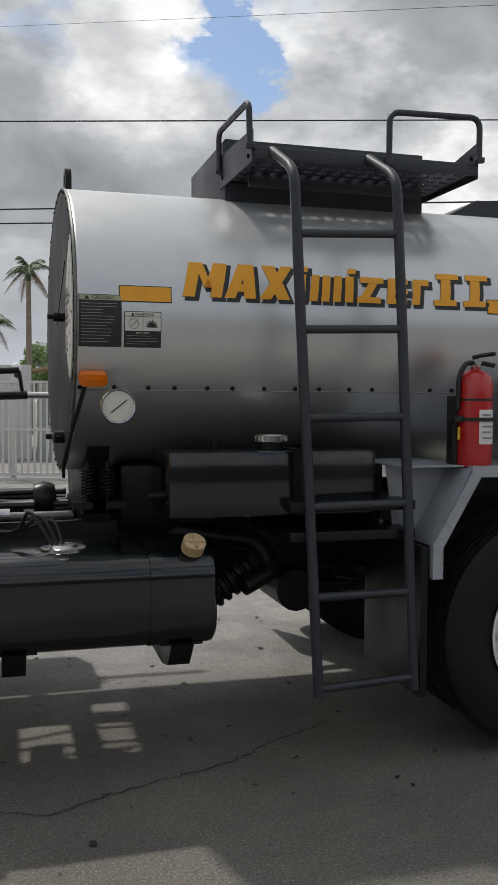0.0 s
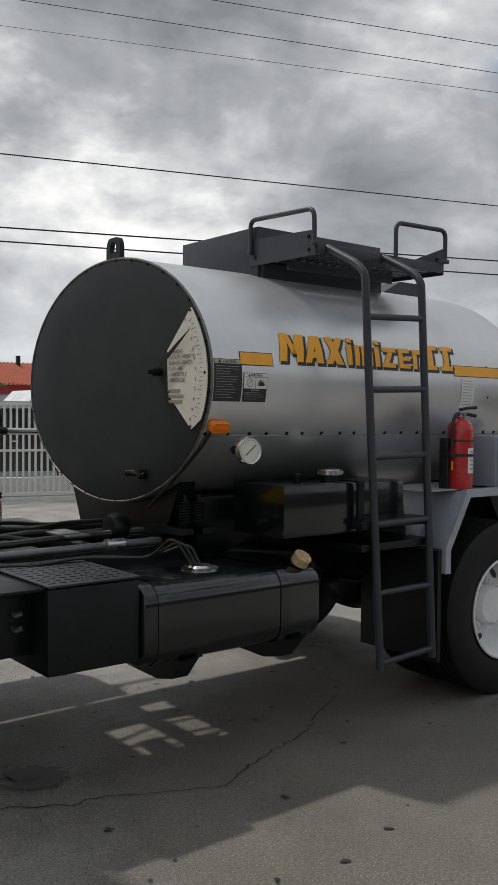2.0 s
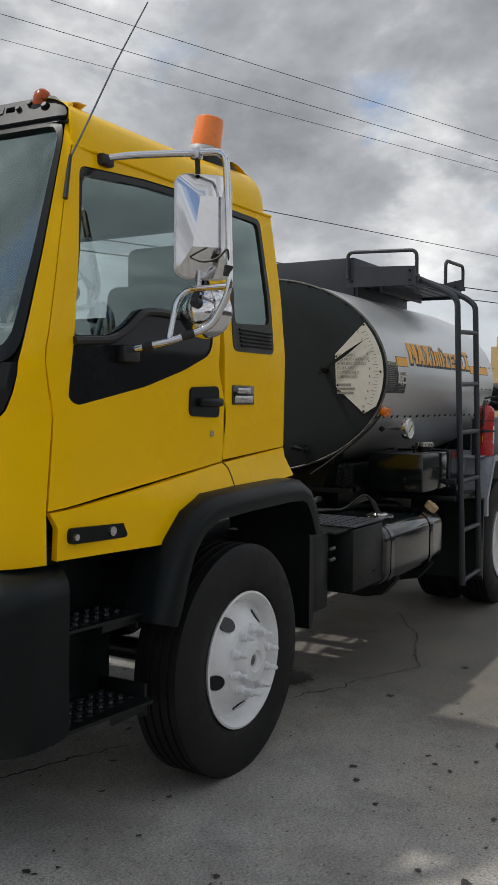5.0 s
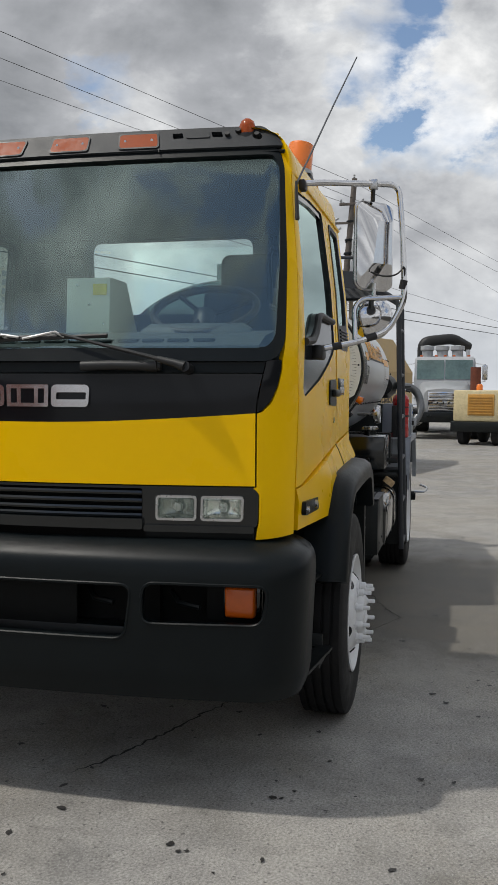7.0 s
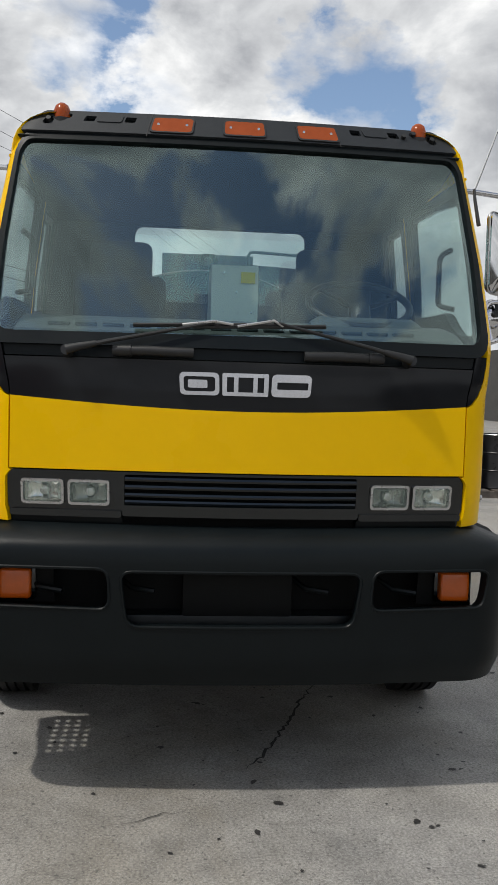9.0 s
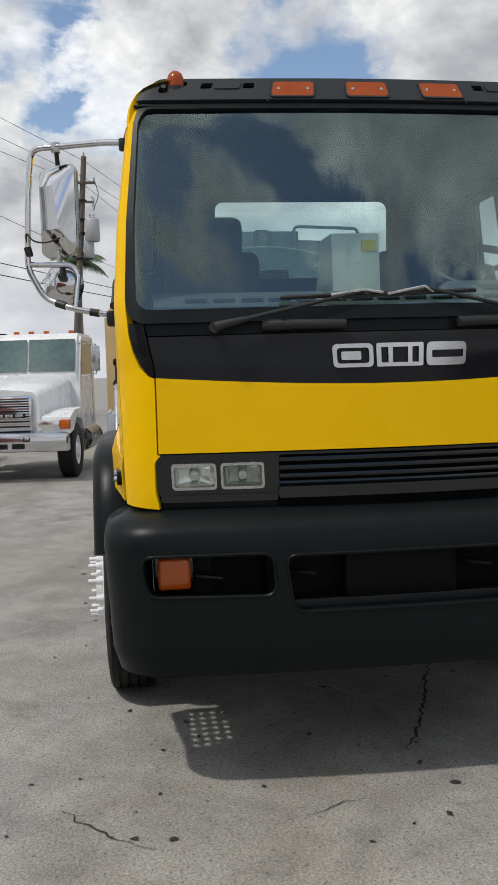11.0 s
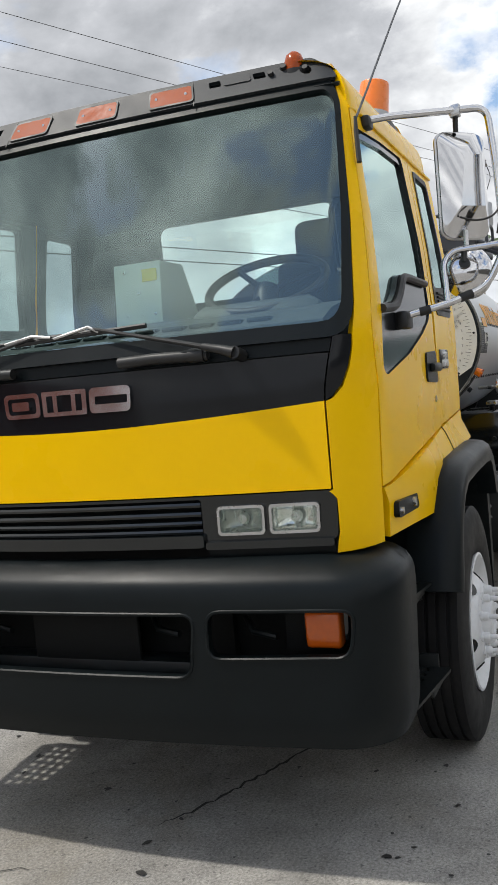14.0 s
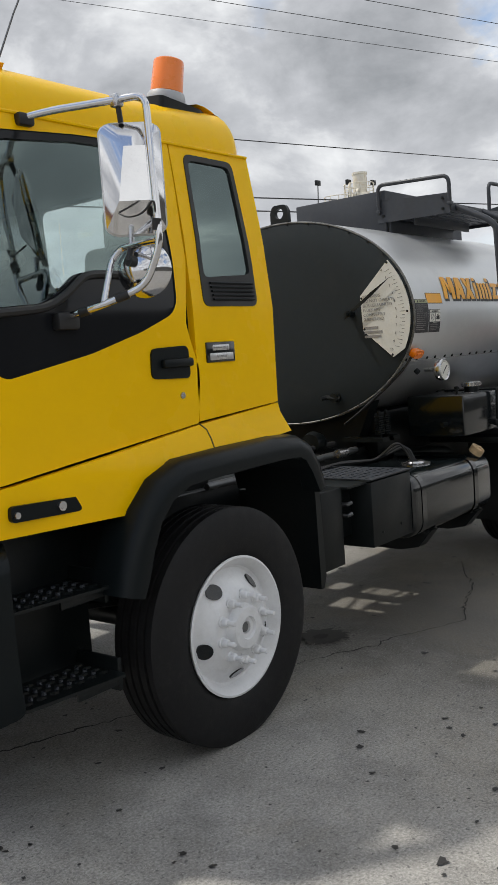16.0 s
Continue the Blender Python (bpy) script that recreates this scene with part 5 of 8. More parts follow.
tank = part("tank_shell", bmesh.new(), SILVER, truck, "silver painted oval asphalt tank")
bm = bmesh.new()
M = 96
xs = [TX0, TX0 + 0.012, TX0 + 0.02, 2.5, 3.2, 3.9, TX1 - 0.25, TX1 - 0.12, TX1 - 0.03, TX1 + 0.02, TX1 + 0.04]
sc = [0.992, 1.0, 1.0, 1.0, 1.0, 1.0, 1.0, 0.992, 0.955, 0.88, 0.78]
rings = []
for x, k in zip(xs, sc):
    rings.append([bm.verts.new((x, -TA * k * math.cos(2 * math.pi * i / M), TZ + TB * k * math.sin(2 * math.pi * i / M))) for i in range(M)])
for a, b in zip(rings, rings[1:]):
    for i in range(M):
        bm.faces.new((a[i], a[(i + 1) % M], b[(i + 1) % M], b[i]))
bm.faces.new(rings[-1])
old = tank.data
tank.data = finish(bm, "tank_shell", SILVER)
bpy.data.meshes.remove(old)
# front head plate, slightly dished, dark
bm = bmesh.new()
prev = None
for k, dx in ((0.992, 0.0), (0.97, -0.004), (0.7, -0.006), (0.35, -0.007)):
    ring = [bm.verts.new((TX0 + dx + 0.001, -TA * k * math.cos(2 * math.pi * i / M), TZ + TB * k * math.sin(2 * math.pi * i / M))) for i in range(M)]
    if prev:
        for i in range(M):
            bm.faces.new((prev[i], prev[(i + 1) % M], ring[(i + 1) % M], ring[i]))
    prev = ring
bm.faces.new(prev)
head = part("tank_head", bm, HEADP, truck, "flat dark charcoal tank head")
rnd = random.Random(3)
part("head_rim", new_tube([Vector((TX0 + 0.002, -TA * 0.998 * math.cos(2 * math.pi * i / 120), TZ + TB * 0.998 * math.sin(2 * math.pi * i / 120))) for i in range(120)], 0.007, 6, True), RIMM, head, "chipped dull metal rolled edge")
for k in range(36):
    a = 2 * math.pi * (k + 0.5) / 36
    p = Vector((TX0 - 0.003, -TA * 0.982 * math.cos(a), TZ + TB * 0.982 * math.sin(a)))
    part("rim_bolt", new_lathe([(0, -0.006), (0.006, -0.005), (0.007, 0.002)], p, "x", 6), CHASSIS, head)

# sector gauge on the head: cream dial, ticks, pointer
GX = TX0 - 0.008
dial = [(-0.625, 2.0), (-0.835, 2.205)]
for k in range(1, 12):
    t = k / 12
    zz = 2.205 + (1.603 - 2.205) * t
    yy = -TA * 0.975 * math.sqrt(max(0, 1 - ((zz - TZ) / (TB * 0.975)) ** 2))
    dial.append((max(yy, -0.985), zz))
dial += [(-0.842, 1.603), (-0.635, 1.78)]
dl = part("level_dial", prism(bmesh.new(), dial, yz(GX), -0.004, 0.002), DIALW, head, "cream level dial with worn ticks and a pointer")
bm = bmesh.new()
for k in range(23):
    t = (k + 1) / 24
    zz = 2.17 + (1.64 - 2.17) * t
    yy = -TA * 0.94 * math.sqrt(max(0, 1 - ((zz - TZ) / (TB * 0.97)) ** 2))
    ln = 0.035 if k % 2 == 0 else 0.018
    d = Vector((0, yy + 0.45, (zz - 1.895) * 0.6)).normalized()
    c = Vector((GX - 0.0055, yy, zz))
    s = Vector((0, -d.z, d.y)) * 0.0014
    vs = [bm.verts.new(c + s), bm.verts.new(c - s), bm.verts.new(c - d * ln - s), bm.verts.new(c - d * ln + s)]
    bm.faces.new(vs)
part("dial_ticks", bm, GREYINK2, dl, "black dial ticks", 0)
mark = lambda y0, z0: (lambda x, y, d: Vector((GX - 0.0055 - d, y0 - x, z0 + y)))
for k in range(11):
    zz = 2.15 - k * 0.0495
    yy = -TA * 0.90 * math.sqrt(max(0, 1 - ((zz - TZ) / (TB * 0.97)) ** 2)) + 0.02
    words("dial_number", str(k), 0.023, mark(yy, zz - 0.01), GREYINK2, dl, 0.0008, "CENTER")
for k, tx in enumerate(("WARNING", "DO NOT OPERATE", "BURNERS UNLESS", "FLUES ARE", "COMPLETELY", "SUBMERGED")):
    words("dial_text", tx, 0.027, mark(-0.642, 1.985 - k * 0.029), GREYINK, dl, 0.0008)
for k, wd in enumerate((0.10, 0.13, 0.12)):
    part("dial_bar", new_box(GX - 0.006, GX - 0.0045, -0.645 - wd, -0.645, 1.775 - k * 0.027 + 0.012, 1.775 - k * 0.027 + 0.028), GREYINK, dl, smooth=0)
for y, z in ((-0.635, 1.985), (-0.83, 2.19), (-0.838, 1.618), (-0.645, 1.79), (-0.955, 1.88)):
    part("dial_screw", new_lathe([(0, -0.008), (0.008, -0.006), (0.008, 0)], (GX, y, z), "x", 8), CHASSIS, dl)
pv = Vector((GX - 0.03, -0.555, 1.895))
ptr = part("dial_pointer", bmesh.new(), CHASSIS, dl)
bm = bmesh.new()
tip = Vector((GX - 0.02, -0.85, 2.095))
d = (tip - pv).normalized()
s = Vector((0, -d.z, d.y))
vs = [bm.verts.new(pv - d * 0.05 + s * 0.009), bm.verts.new(pv - d * 0.05 - s * 0.009), bm.verts.new(pv + d * 0.20 - s * 0.011), bm.verts.new(tip), bm.verts.new(pv + d * 0.20 + s * 0.011)]
f = bm.faces.new(vs)
g = bmesh.ops.extrude_face_region(bm, geom=[f])
bmesh.ops.translate(bm, verts=[v for v in g["geom"] if isinstance(v, bmesh.types.BMVert)], vec=(-0.004, 0, 0))
old = ptr.data
ptr.data = finish(bm, "dial_pointer", CHASSIS)
part("pointer_shaft", new_tube([(TX0, -0.555, 1.895), (TX0 - 0.06, -0.555, 1.895)], 0.022, 12), CHASSIS, dl)
part("pointer_nut", new_tube([(TX0 - 0.06, -0.555, 1.895), (TX0 - 0.085, -0.555, 1.895)], 0.012, 8), CHASSIS, dl)
part("head_valve", new_tube([(TX0, -0.40, 1.36), (TX0 - 0.05, -0.40, 1.36)], 0.03, 12), CHASSIS, head, "black drain fitting")
part("head_valve_handle", new_tube([(TX0 - 0.03, -0.44, 1.35), (TX0 - 0.045, -0.34, 1.362), (TX0 - 0.075, -0.32, 1.36)], 0.016, 8), CHASSIS, head)
for x in (2.10, 3.98):
    ey = part("lifting_eye", panel(bmesh.new(), soft([(-0.075, 2.52), (0.075, 2.52), (0.075, 2.63), (0.05, 2.672), (-0.05, 2.672), (-0.075, 2.63)], 0.02), flat("x", x), 0.03, [[(0.035 * math.cos(k * math.pi / 10), 2.615 + 0.035 * math.sin(k * math.pi / 10)) for k in range(20)]], 0.05), CHASSIS, truck, "steel lifting eye on the tank")

# seam with rivets along the near side and a faint upper joint
SEAMZ = 1.582
part("shell_seam", new_tube([on_tank(x, SEAMZ - 0.012, 0.0005) for x in (TX0 + 0.03, 2.8, 3.6, TX1 - 0.1)], 0.0025, 6), GREYINK, tank)
rv = finish(new_lathe([(0.0105, -0.002), (0.0095, 0.004), (0.005, 0.007), (0, 0.0075)], (0, 0, 0), "z", 10), "rivet", CHASSIS)
tilt = Matrix.Rotation(radians(90 + 22), 4, "X")
for k in range(20):
    x = 2.105 + k * 0.128 + 0.006 * ((k * 7) % 5 - 2)
    if x > TX1 - 0.12:
        break
    o = new("rivet", rv)
    o.parent = tank
    o.matrix_basis = Matrix.Translation(on_tank(x, SEAMZ, 0.0)) @ tilt
    BASE[o] = BASE[tank]
for k in range(4):
    for z in (1.99, 1.80):
        o = new("rivet", rv)
        o.parent = tank
        o.matrix_basis = Matrix.Translation(on_tank(4.22 + k * 0.13, z, 0)) @ Matrix.Rotation(radians(90), 4, "X") @ Matrix.Scale(0.7, 4)

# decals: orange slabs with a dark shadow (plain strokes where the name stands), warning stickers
def decal(name, pts, m, off, parent=None, label="", step=0.08):
    return part(name, panel(bmesh.new(), pts, on_tank, 0.0012, (), step, off), m, parent or tank, label)


def slab(x0, x1, z0, z1, sl=0.0):
    return [(x0, z0), (x1, z0), (x1 + sl, z1), (x0 + sl, z1)]


def stroke(x0, z0, x1, z1, w):
    """A slanting brush of width w along x from the foot to the top."""
    return [(x0, z0), (x0 + w, z0), (x1 + w, z1), (x1, z1)]


ZB, ZT, ZM = 1.952, 2.098, 2.066
marks = [  # foot x, top x, width, foot z, top z
    (2.50, 2.535, 0.050, ZB, ZT), (2.592, 2.558, 0.034, ZB + 0.04, ZT), (2.592, 2.640, 0.034, ZB + 0.04, ZT), (2.615, 2.650, 0.048, ZB, ZT),
    (2.675, 2.745, 0.046, ZB, ZT), (2.760, 2.762, 0.05, ZB, ZT), (2.71, 2.715, 0.07, ZB + 0.028, ZB + 0.06),
    (2.825, 2.935, 0.05, ZB, ZT), (2.905, 2.848, 0.055, ZB, ZT),
    (2.985, 3.005, 0.038, ZB, ZM), (3.012, 3.02, 0.038, ZM + 0.012, ZT + 0.004),
    (3.045, 3.068, 0.036, ZB, ZM), (3.098, 3.118, 0.036, ZB, ZM), (3.150, 3.170, 0.036, ZB, ZM),
    (3.205, 3.222, 0.038, ZB, ZM), (3.232, 3.24, 0.038, ZM + 0.012, ZT + 0.004),
    (3.262, 3.345, 0.042, ZB, ZM), (3.262, 3.266, 0.11, ZB, ZB + 0.026), (3.285, 3.289, 0.11, ZM - 0.026, ZM),
    (3.400, 3.420, 0.036, ZB, ZM), (3.400, 3.405, 0.095, ZB, ZB + 0.025), (3.420, 3.424, 0.09, ZM - 0.025, ZM), (3.415, 3.418, 0.09, ZB + 0.045, ZB + 0.066),
    (3.520, 3.542, 0.036, ZB, ZM), (3.535, 3.54, 0.075, ZM - 0.028, ZM),
    (3.655, 3.682, 0.048, ZB, ZT), (3.625, 3.628, 0.11, ZB, ZB + 0.026), (3.655, 3.658, 0.11, ZT - 0.026, ZT),
    (3.800, 3.827, 0.048, ZB, ZT), (3.770, 3.773, 0.11, ZB, ZB + 0.026), (3.80, 3.803, 0.11, ZT - 0.026, ZT),
]
for a, b, w, z0, z1 in marks:
    decal("name_shadow_stroke", [(u + 0.013, v - 0.011) for u, v in stroke(a - 0.005, z0 - 0.005, b - 0.005, z1 + 0.005, w + 0.010)], INK, 0.0030)
for a, b, w, z0, z1 in marks:
    decal("name_stroke", stroke(a, z0, b, z1, w), DECALY, 0.0048)
for x0, x1 in ((2.246, 2.452), (3.893, 4.40)):
    decal("orange_stripe", slab(x0 - 0.004, x1 + 0.004, 1.922, 1.989), INK, 0.0022)
    decal("orange_stripe", slab(x0, x1, 1.926, 1.985), DECALY, 0.0036, None, "orange stripe decal")
cs = decal("caution_sticker", slab(2.062 + 0.02, 2.252, 1.742, 1.948), INK, 0.0026, None, "black caution sticker with a pale header")
decal("sticker_header", slab(2.085, 2.249, 1.925, 1.945), DECALG, 0.0042, cs)
lay = lambda x0, z0, o: (lambda x, y, d: on_tank(x0 + x, z0 + y, o + d))
words("sticker_text", "CAUTION", 0.018, lay(2.135, 1.929, 0.0056), INK, cs, 0.0006)
decal("sticker_triangle", [(2.105, 1.928), (2.125, 1.928), (2.115, 1.943)], INK, 0.0052, cs)
rr = random.Random(2)
for k in range(13):
    z = 1.912 - k * 0.0125
    decal("text_bar", slab(2.092, 2.092 + rr.uniform(0.08, 0.145), z - 0.0012, z + 0.0012), GREYINK, 0.0042, cs)
wsk = decal("warning_sticker", slab(2.262, 2.412, 1.742, 1.885), INK, 0.0026, None, "black and white warning sticker with pictograms")
decal("sticker_panel", slab(2.265, 2.409, 1.808, 1.882), DIALW, 0.0040, wsk)
decal("sticker_rule", slab(2.265, 2.409, 1.8635, 1.865), INK, 0.0050, wsk)
decal("sticker_rule", slab(2.3365, 2.338, 1.809, 1.864), INK, 0.0050, wsk)
words("sticker_text", "WARNING", 0.016, lay(2.305, 1.868, 0.0054), INK, wsk, 0.0006)
decal("sticker_triangle", [(2.288, 1.867), (2.303, 1.867), (2.2955, 1.879)], INK, 0.0050, wsk)
ringp = [(2.30 + 0.021 * math.cos(k * math.pi / 12), 1.836 + 0.021 * math.sin(k * math.pi / 12)) for k in range(24)]
part("pictogram_ring", panel(bmesh.new(), ringp, on_tank, 0.001, [[(2.30 + (u - 2.30) * 0.86, 1.836 + (v - 1.836) * 0.86) for u, v in ringp]], 0.05, 0.0052), GREYINK, wsk)
decal("pictogram_bar", [(2.284, 1.8225), (2.2865, 1.820), (2.3155, 1.849), (2.313, 1.8515)], GREYINK, 0.0052, wsk)
flame = []
for k in range(18):
    a = math.pi * k / 17
    r = 0.030 if k % 2 == 0 else 0.016
    flame.append((2.373 + r * math.cos(a), 1.822 + r * 1.15 * math.sin(a)))
decal("pictogram_burst", flame, INK, 0.0052, wsk, "", 0.2)
words("sticker_text", "FIRE HAZARD", 0.0085, lay(2.31, 1.797, 0.0042), DIALW, wsk, 0.0006)
for k in range(4):
    z = 1.788 - k * 0.0105
    decal("text_bar", slab(2.270, 2.270 + (0.10, 0.12, 0.13, 0.08)[k], z - 0.001, z + 0.001), GREYINK, 0.0042, wsk)
pl = decal("paper_notice", slab(3.955, 4.075, 1.73, 1.915, 0.004), PAPERW, 0.003, None, "faded white paper notice")
for k in range(9):
    decal("text_bar", slab(3.97, 4.06, 1.895 - k * 0.018, 1.899 - k * 0.018), GREYINK, 0.0045, pl)

# thermometer on its plate, amber side lamp and its cable
decal("gauge_plate", slab(2.165, 2.37, 1.462, 1.548), SILVER, 0.004, None, "small steel gauge plate")
tc = Vector((2.225, -1.075, 1.505))
th = part("thermometer", new_lathe([(0.0, -0.028), (0.060, -0.028), (0.066, -0.034), (0.070, -0.028), (0.070, 0.0), (0.062, 0.014), (0, 0.014)], tc, "y", 40), STEEL, truck, "round dial thermometer in a steel case")
part("thermometer_face", new_lathe([(0, -0.0285), (0.059, -0.0285), (0.059, -0.026), (0, -0.026)], tc, "y", 36), DIALW, th)
part("thermometer_hand", new_tube([tc + Vector((-0.028, -0.031, -0.024)), tc + Vector((0.032, -0.031, 0.024))], 0.0022, 6), INK, th)
bm = bmesh.new()
for k in range(21):
    a = radians(225 - k * 13.5)
    d = Vector((math.cos(a), 0, math.sin(a)))
    tube(bm, [tc + d * 0.046 + Vector((0, -0.0295, 0)), tc + d * 0.054 + Vector((0, -0.0295, 0))], 0.001, 4)
part("thermometer_ticks", bm, GREYINK, th, smooth=0)
part("thermometer_stem", new_tube([tc, Vector((2.30, -0.93, 1.505))], 0.012, 8), STEEL, th)
part("gauge_fitting", new_tube([on_tank(2.312, 1.508, -0.01), on_tank(2.312, 1.508, 0.03)], 0.018, 8), CHASSIS, tank)
al = part("side_lamp", panel(bmesh.new(), rrect(2.085, 2.20, 1.605, 1.650, 0.0215, 6), on_tank, 0.04, (), 0.05, 0.045), LAMPO, truck, "amber oblong side lamp")
part("lamp_rib", panel(bmesh.new(), rrect(2.11, 2.175, 1.622, 1.634, 0.004), on_tank, 0.01, (), 0.05, 0.050), LAMPO, al)
part("lamp_cable", new_tube(fillet([on_tank(2.115, 1.602, 0.015), on_tank(2.10, 1.53, 0.015), on_tank(2.075, 1.42, 0.012), Vector((2.05, -0.55, 1.24)), Vector((2.06, -0.45, 1.18))], 0.05), 0.008, 6), SEAL, al)

# tank supports and the black works below it
for x in (2.15, 3.1, 4.5):
    part("tank_saddle", prism(bmesh.new(), [(-0.62, 1.34), (-0.45, 0.98), (0.45, 0.98), (0.62, 1.34)], lambda u, v, d, x=x: Vector((x + d, u, v)), 0, 0.10), CHASSIS, truck)
    part("saddle_gusset", new_box(x - 0.01, x + 0.12, -0.47, 0.47, 0.97, 1.01), CHASSIS, truck)
for x in (2.15, 2.235):
    for s in (-1,):
        sp = [Vector((x + 0.028 * math.cos(k * 0.7), s * 0.66 + 0.028 * math.sin(k * 0.7), 1.10 + k * 0.0016)) for k in range(80)]
        part("mount_spring", new_tube(sp, 0.006, 5), CHASSIS, truck)
        part("spring_bolt", new_tube([(x, s * 0.66, 1.05), (x, s * 0.66, 1.26)], 0.011, 6), CHASSIS, truck)
    part("spring_shelf", new_box(x - 0.07, x + 0.07, -0.72, -0.42, 1.06, 1.09), CHASSIS, truck)
part("burner_shroud", new_box(2.3, 3.6, -0.55, 0.55, 0.92, 1.24, 0.03), CHASSIS, truck)
part("pump", new_lathe([(0, -0.18), (0.12, -0.17), (0.15, -0.1), (0.15, 0.1), (0.10, 0.2), (0, 0.2)], (2.72, -0.42, 0.80), "x", 20), CHASSIS, truck)
part("asphalt_pipe", new_tube(fillet([(2.55, -0.5, 0.92), (2.9, -0.75, 0.9), (2.95, -0.8, 0.78), (2.80, -0.85, 0.72)], 0.06), 0.045, 10), CHASSIS, truck)
prof = [(0, 0)]
for k in range(7):
    prof += [(0.062, 0.045 * k + 0.003), (0.078, 0.045 * k + 0.012), (0.08, 0.045 * k + 0.022), (0.078, 0.045 * k + 0.032), (0.062, 0.045 * k + 0.041)]
bm = new_lathe(prof + [(0, 0.32)], (0, 0, 0), "z", 16)
bmesh.ops.transform(bm, matrix=Matrix.Translation((2.60, -0.72, 0.62)) @ Matrix.Rotation(radians(58), 4, "Y"), verts=bm.verts)
part("ribbed_hose", bm, CHASSIS, truck, "ribbed black suction hose")
part("air_canister", new_tube([(3.15, -0.55, 0.62), (3.15, 0.25, 0.62)], 0.10, 16), CHASSIS, truck)

# hydraulic oil box under the tank
ob = part("oil_box", new_box(2.42, 3.30, -1.13, -0.72, 1.06, 1.325, 0.012), BLACKP, truck, "black hydraulic oil box with strap")
part("box_strap", new_box(2.935, 2.98, -1.138, -1.128, 1.065, 1.322), CHASSIS, ob)
part("box_strap_top", new_box(2.935, 2.98, -1.13, -0.74, 1.322, 1.332), CHASSIS, ob)
cap = part("filler_cap", new_lathe([(0.062, 0.03), (0.066, 0.034), (0.066, 0.058), (0.06, 0.064), (0, 0.065)], (2.885, -0.97, 1.325), "z", 28), STEEL, ob, "chrome filler cap")
part("filler_neck", new_lathe([(0.05, 0), (0.05, 0.034)], (2.885, -0.97, 1.325), "z", 24), CHASSIS, ob)
for k in range(14):
    a = 2 * math.pi * k / 14
    part("cap_rib", new_box(-0.004, 0.004, -0.003, 0.003, 0.036, 0.056, m=Matrix.Translation((2.885 + 0.067 * math.cos(a), -0.97 + 0.067 * math.sin(a), 1.325))), STEEL, cap)
part("breather", new_lathe([(0, 0.05), (0.018, 0.045), (0.018, 0.03), (0.008, 0.028), (0.008, 0)], (2.64, -0.98, 1.325), "z", 12), CHASSIS, ob)
part("box_fitting", new_tube([(2.42, -1.0, 1.14), (2.36, -1.0, 1.14)], 0.016, 8), CHASSIS, ob)

# fuel tank, cap, straps, saddles; battery and tool box ahead of it
def rounded_bar(x0, x1, y0, y1, z0, z1, r):
    bm = bmesh.new()
    o = rrect(y0, y1, z0, z1, r, 7)
    rows = []
    for x, k in ((x0, 0.93), (x0 + 0.012, 0.985), (x0 + 0.03, 1.0), (x1 - 0.03, 1.0), (x1 - 0.012, 0.985), (x1, 0.93)):
        cy, cz = (y0 + y1) / 2, (z0 + z1) / 2
        rows.append([bm.verts.new((x, cy + (u - cy) * k, cz + (v - cz) * k)) for u, v in o])
    for a, b in zip(rows, rows[1:]):
        for i in range(len(o)):
            bm.faces.new((a[i], a[(i + 1) % len(o)], b[(i + 1) % len(o)], b[i]))
    bm.faces.new(rows[0][::-1])
    bm.faces.new(rows[-1])
    return bm


ft = part("fuel_tank", rounded_bar(1.56, 2.60, -1.215, -0.60, 0.565, 0.935, 0.10), BLACKP, truck, "glossy black rounded fuel tank")
for x in (1.66, 2.36):
    st = rounded_bar(x - 0.004, x + 0.004, -1.219, -0.596, 0.561, 0.939, 0.104)
    part("tank_seam", st, BLACKP, ft)
for x in (1.78, 2.42):
    sd = part("tank_hanger", prism(bmesh.new(), [(-1.19, 0.575), (-0.5, 0.575), (-0.42, 0.80), (-0.40, 0.72), (-0.44, 0.46), (-0.98, 0.445), (-1.1, 0.47)], lambda u, v, d, x=x: Vector((x + d, u, v)), 0, 0.09), CHASSIS, ft, "black hanger bracket")
    part("hanger_flange", new_box(x - 0.04, x + 0.13, -1.16, -0.6, 0.565, 0.578), CHASSIS, ft)
ax = Vector((0.10, -0.55, 0.75)).normalized()
pc = Vector((2.505, -1.12, 0.905))
part("filler_neck", new_tube([pc, pc + ax * 0.05], 0.036, 16), CHASSIS, ft)
part("fuel_cap", new_tube([pc + ax * 0.045, pc + ax * 0.052, pc + ax * 0.085, pc + ax * 0.09], 0.046, 22), CAPTAN, ft, "tan plastic fuel cap with a cross grip")
sd = ax.cross(Vector((1, 0, 0))).normalized()
for v in (sd, ax.cross(sd)):
    part("cap_grip", new_tube([pc + ax * 0.092 - v * 0.038, pc + ax * 0.092 + v * 0.038], 0.006, 6), CAPTAN, ft)
part("fuel_sender", new_lathe([(0.09, 0), (0.09, 0.008), (0.06, 0.010), (0.05, 0.02), (0, 0.022)], (2.02, -0.98, 0.935), "z", 24), STEEL, ft, "round fuel sender plate")
for k in range(3):
    part("sender_wire", new_tube(fillet([(2.02 - 0.02 * k, -0.98, 0.95), (1.99 - 0.05 * k, -0.94, 1.06 + 0.02 * k), (1.85, -0.80, 0.98), (1.6 - 0.05 * k, -0.72, 1.0), (1.3, -0.66 - 0.03 * k, 0.985), (0.95, -0.58, 0.99)], 0.06, 6), 0.008, 6), SEAL, truck, "loose black wiring")
bb = part("battery_box", new_box(1.122, 1.548, -1.195, -0.62, 0.612, 0.965, 0.006), CHASSIS, truck, "black battery box with a perforated step top")
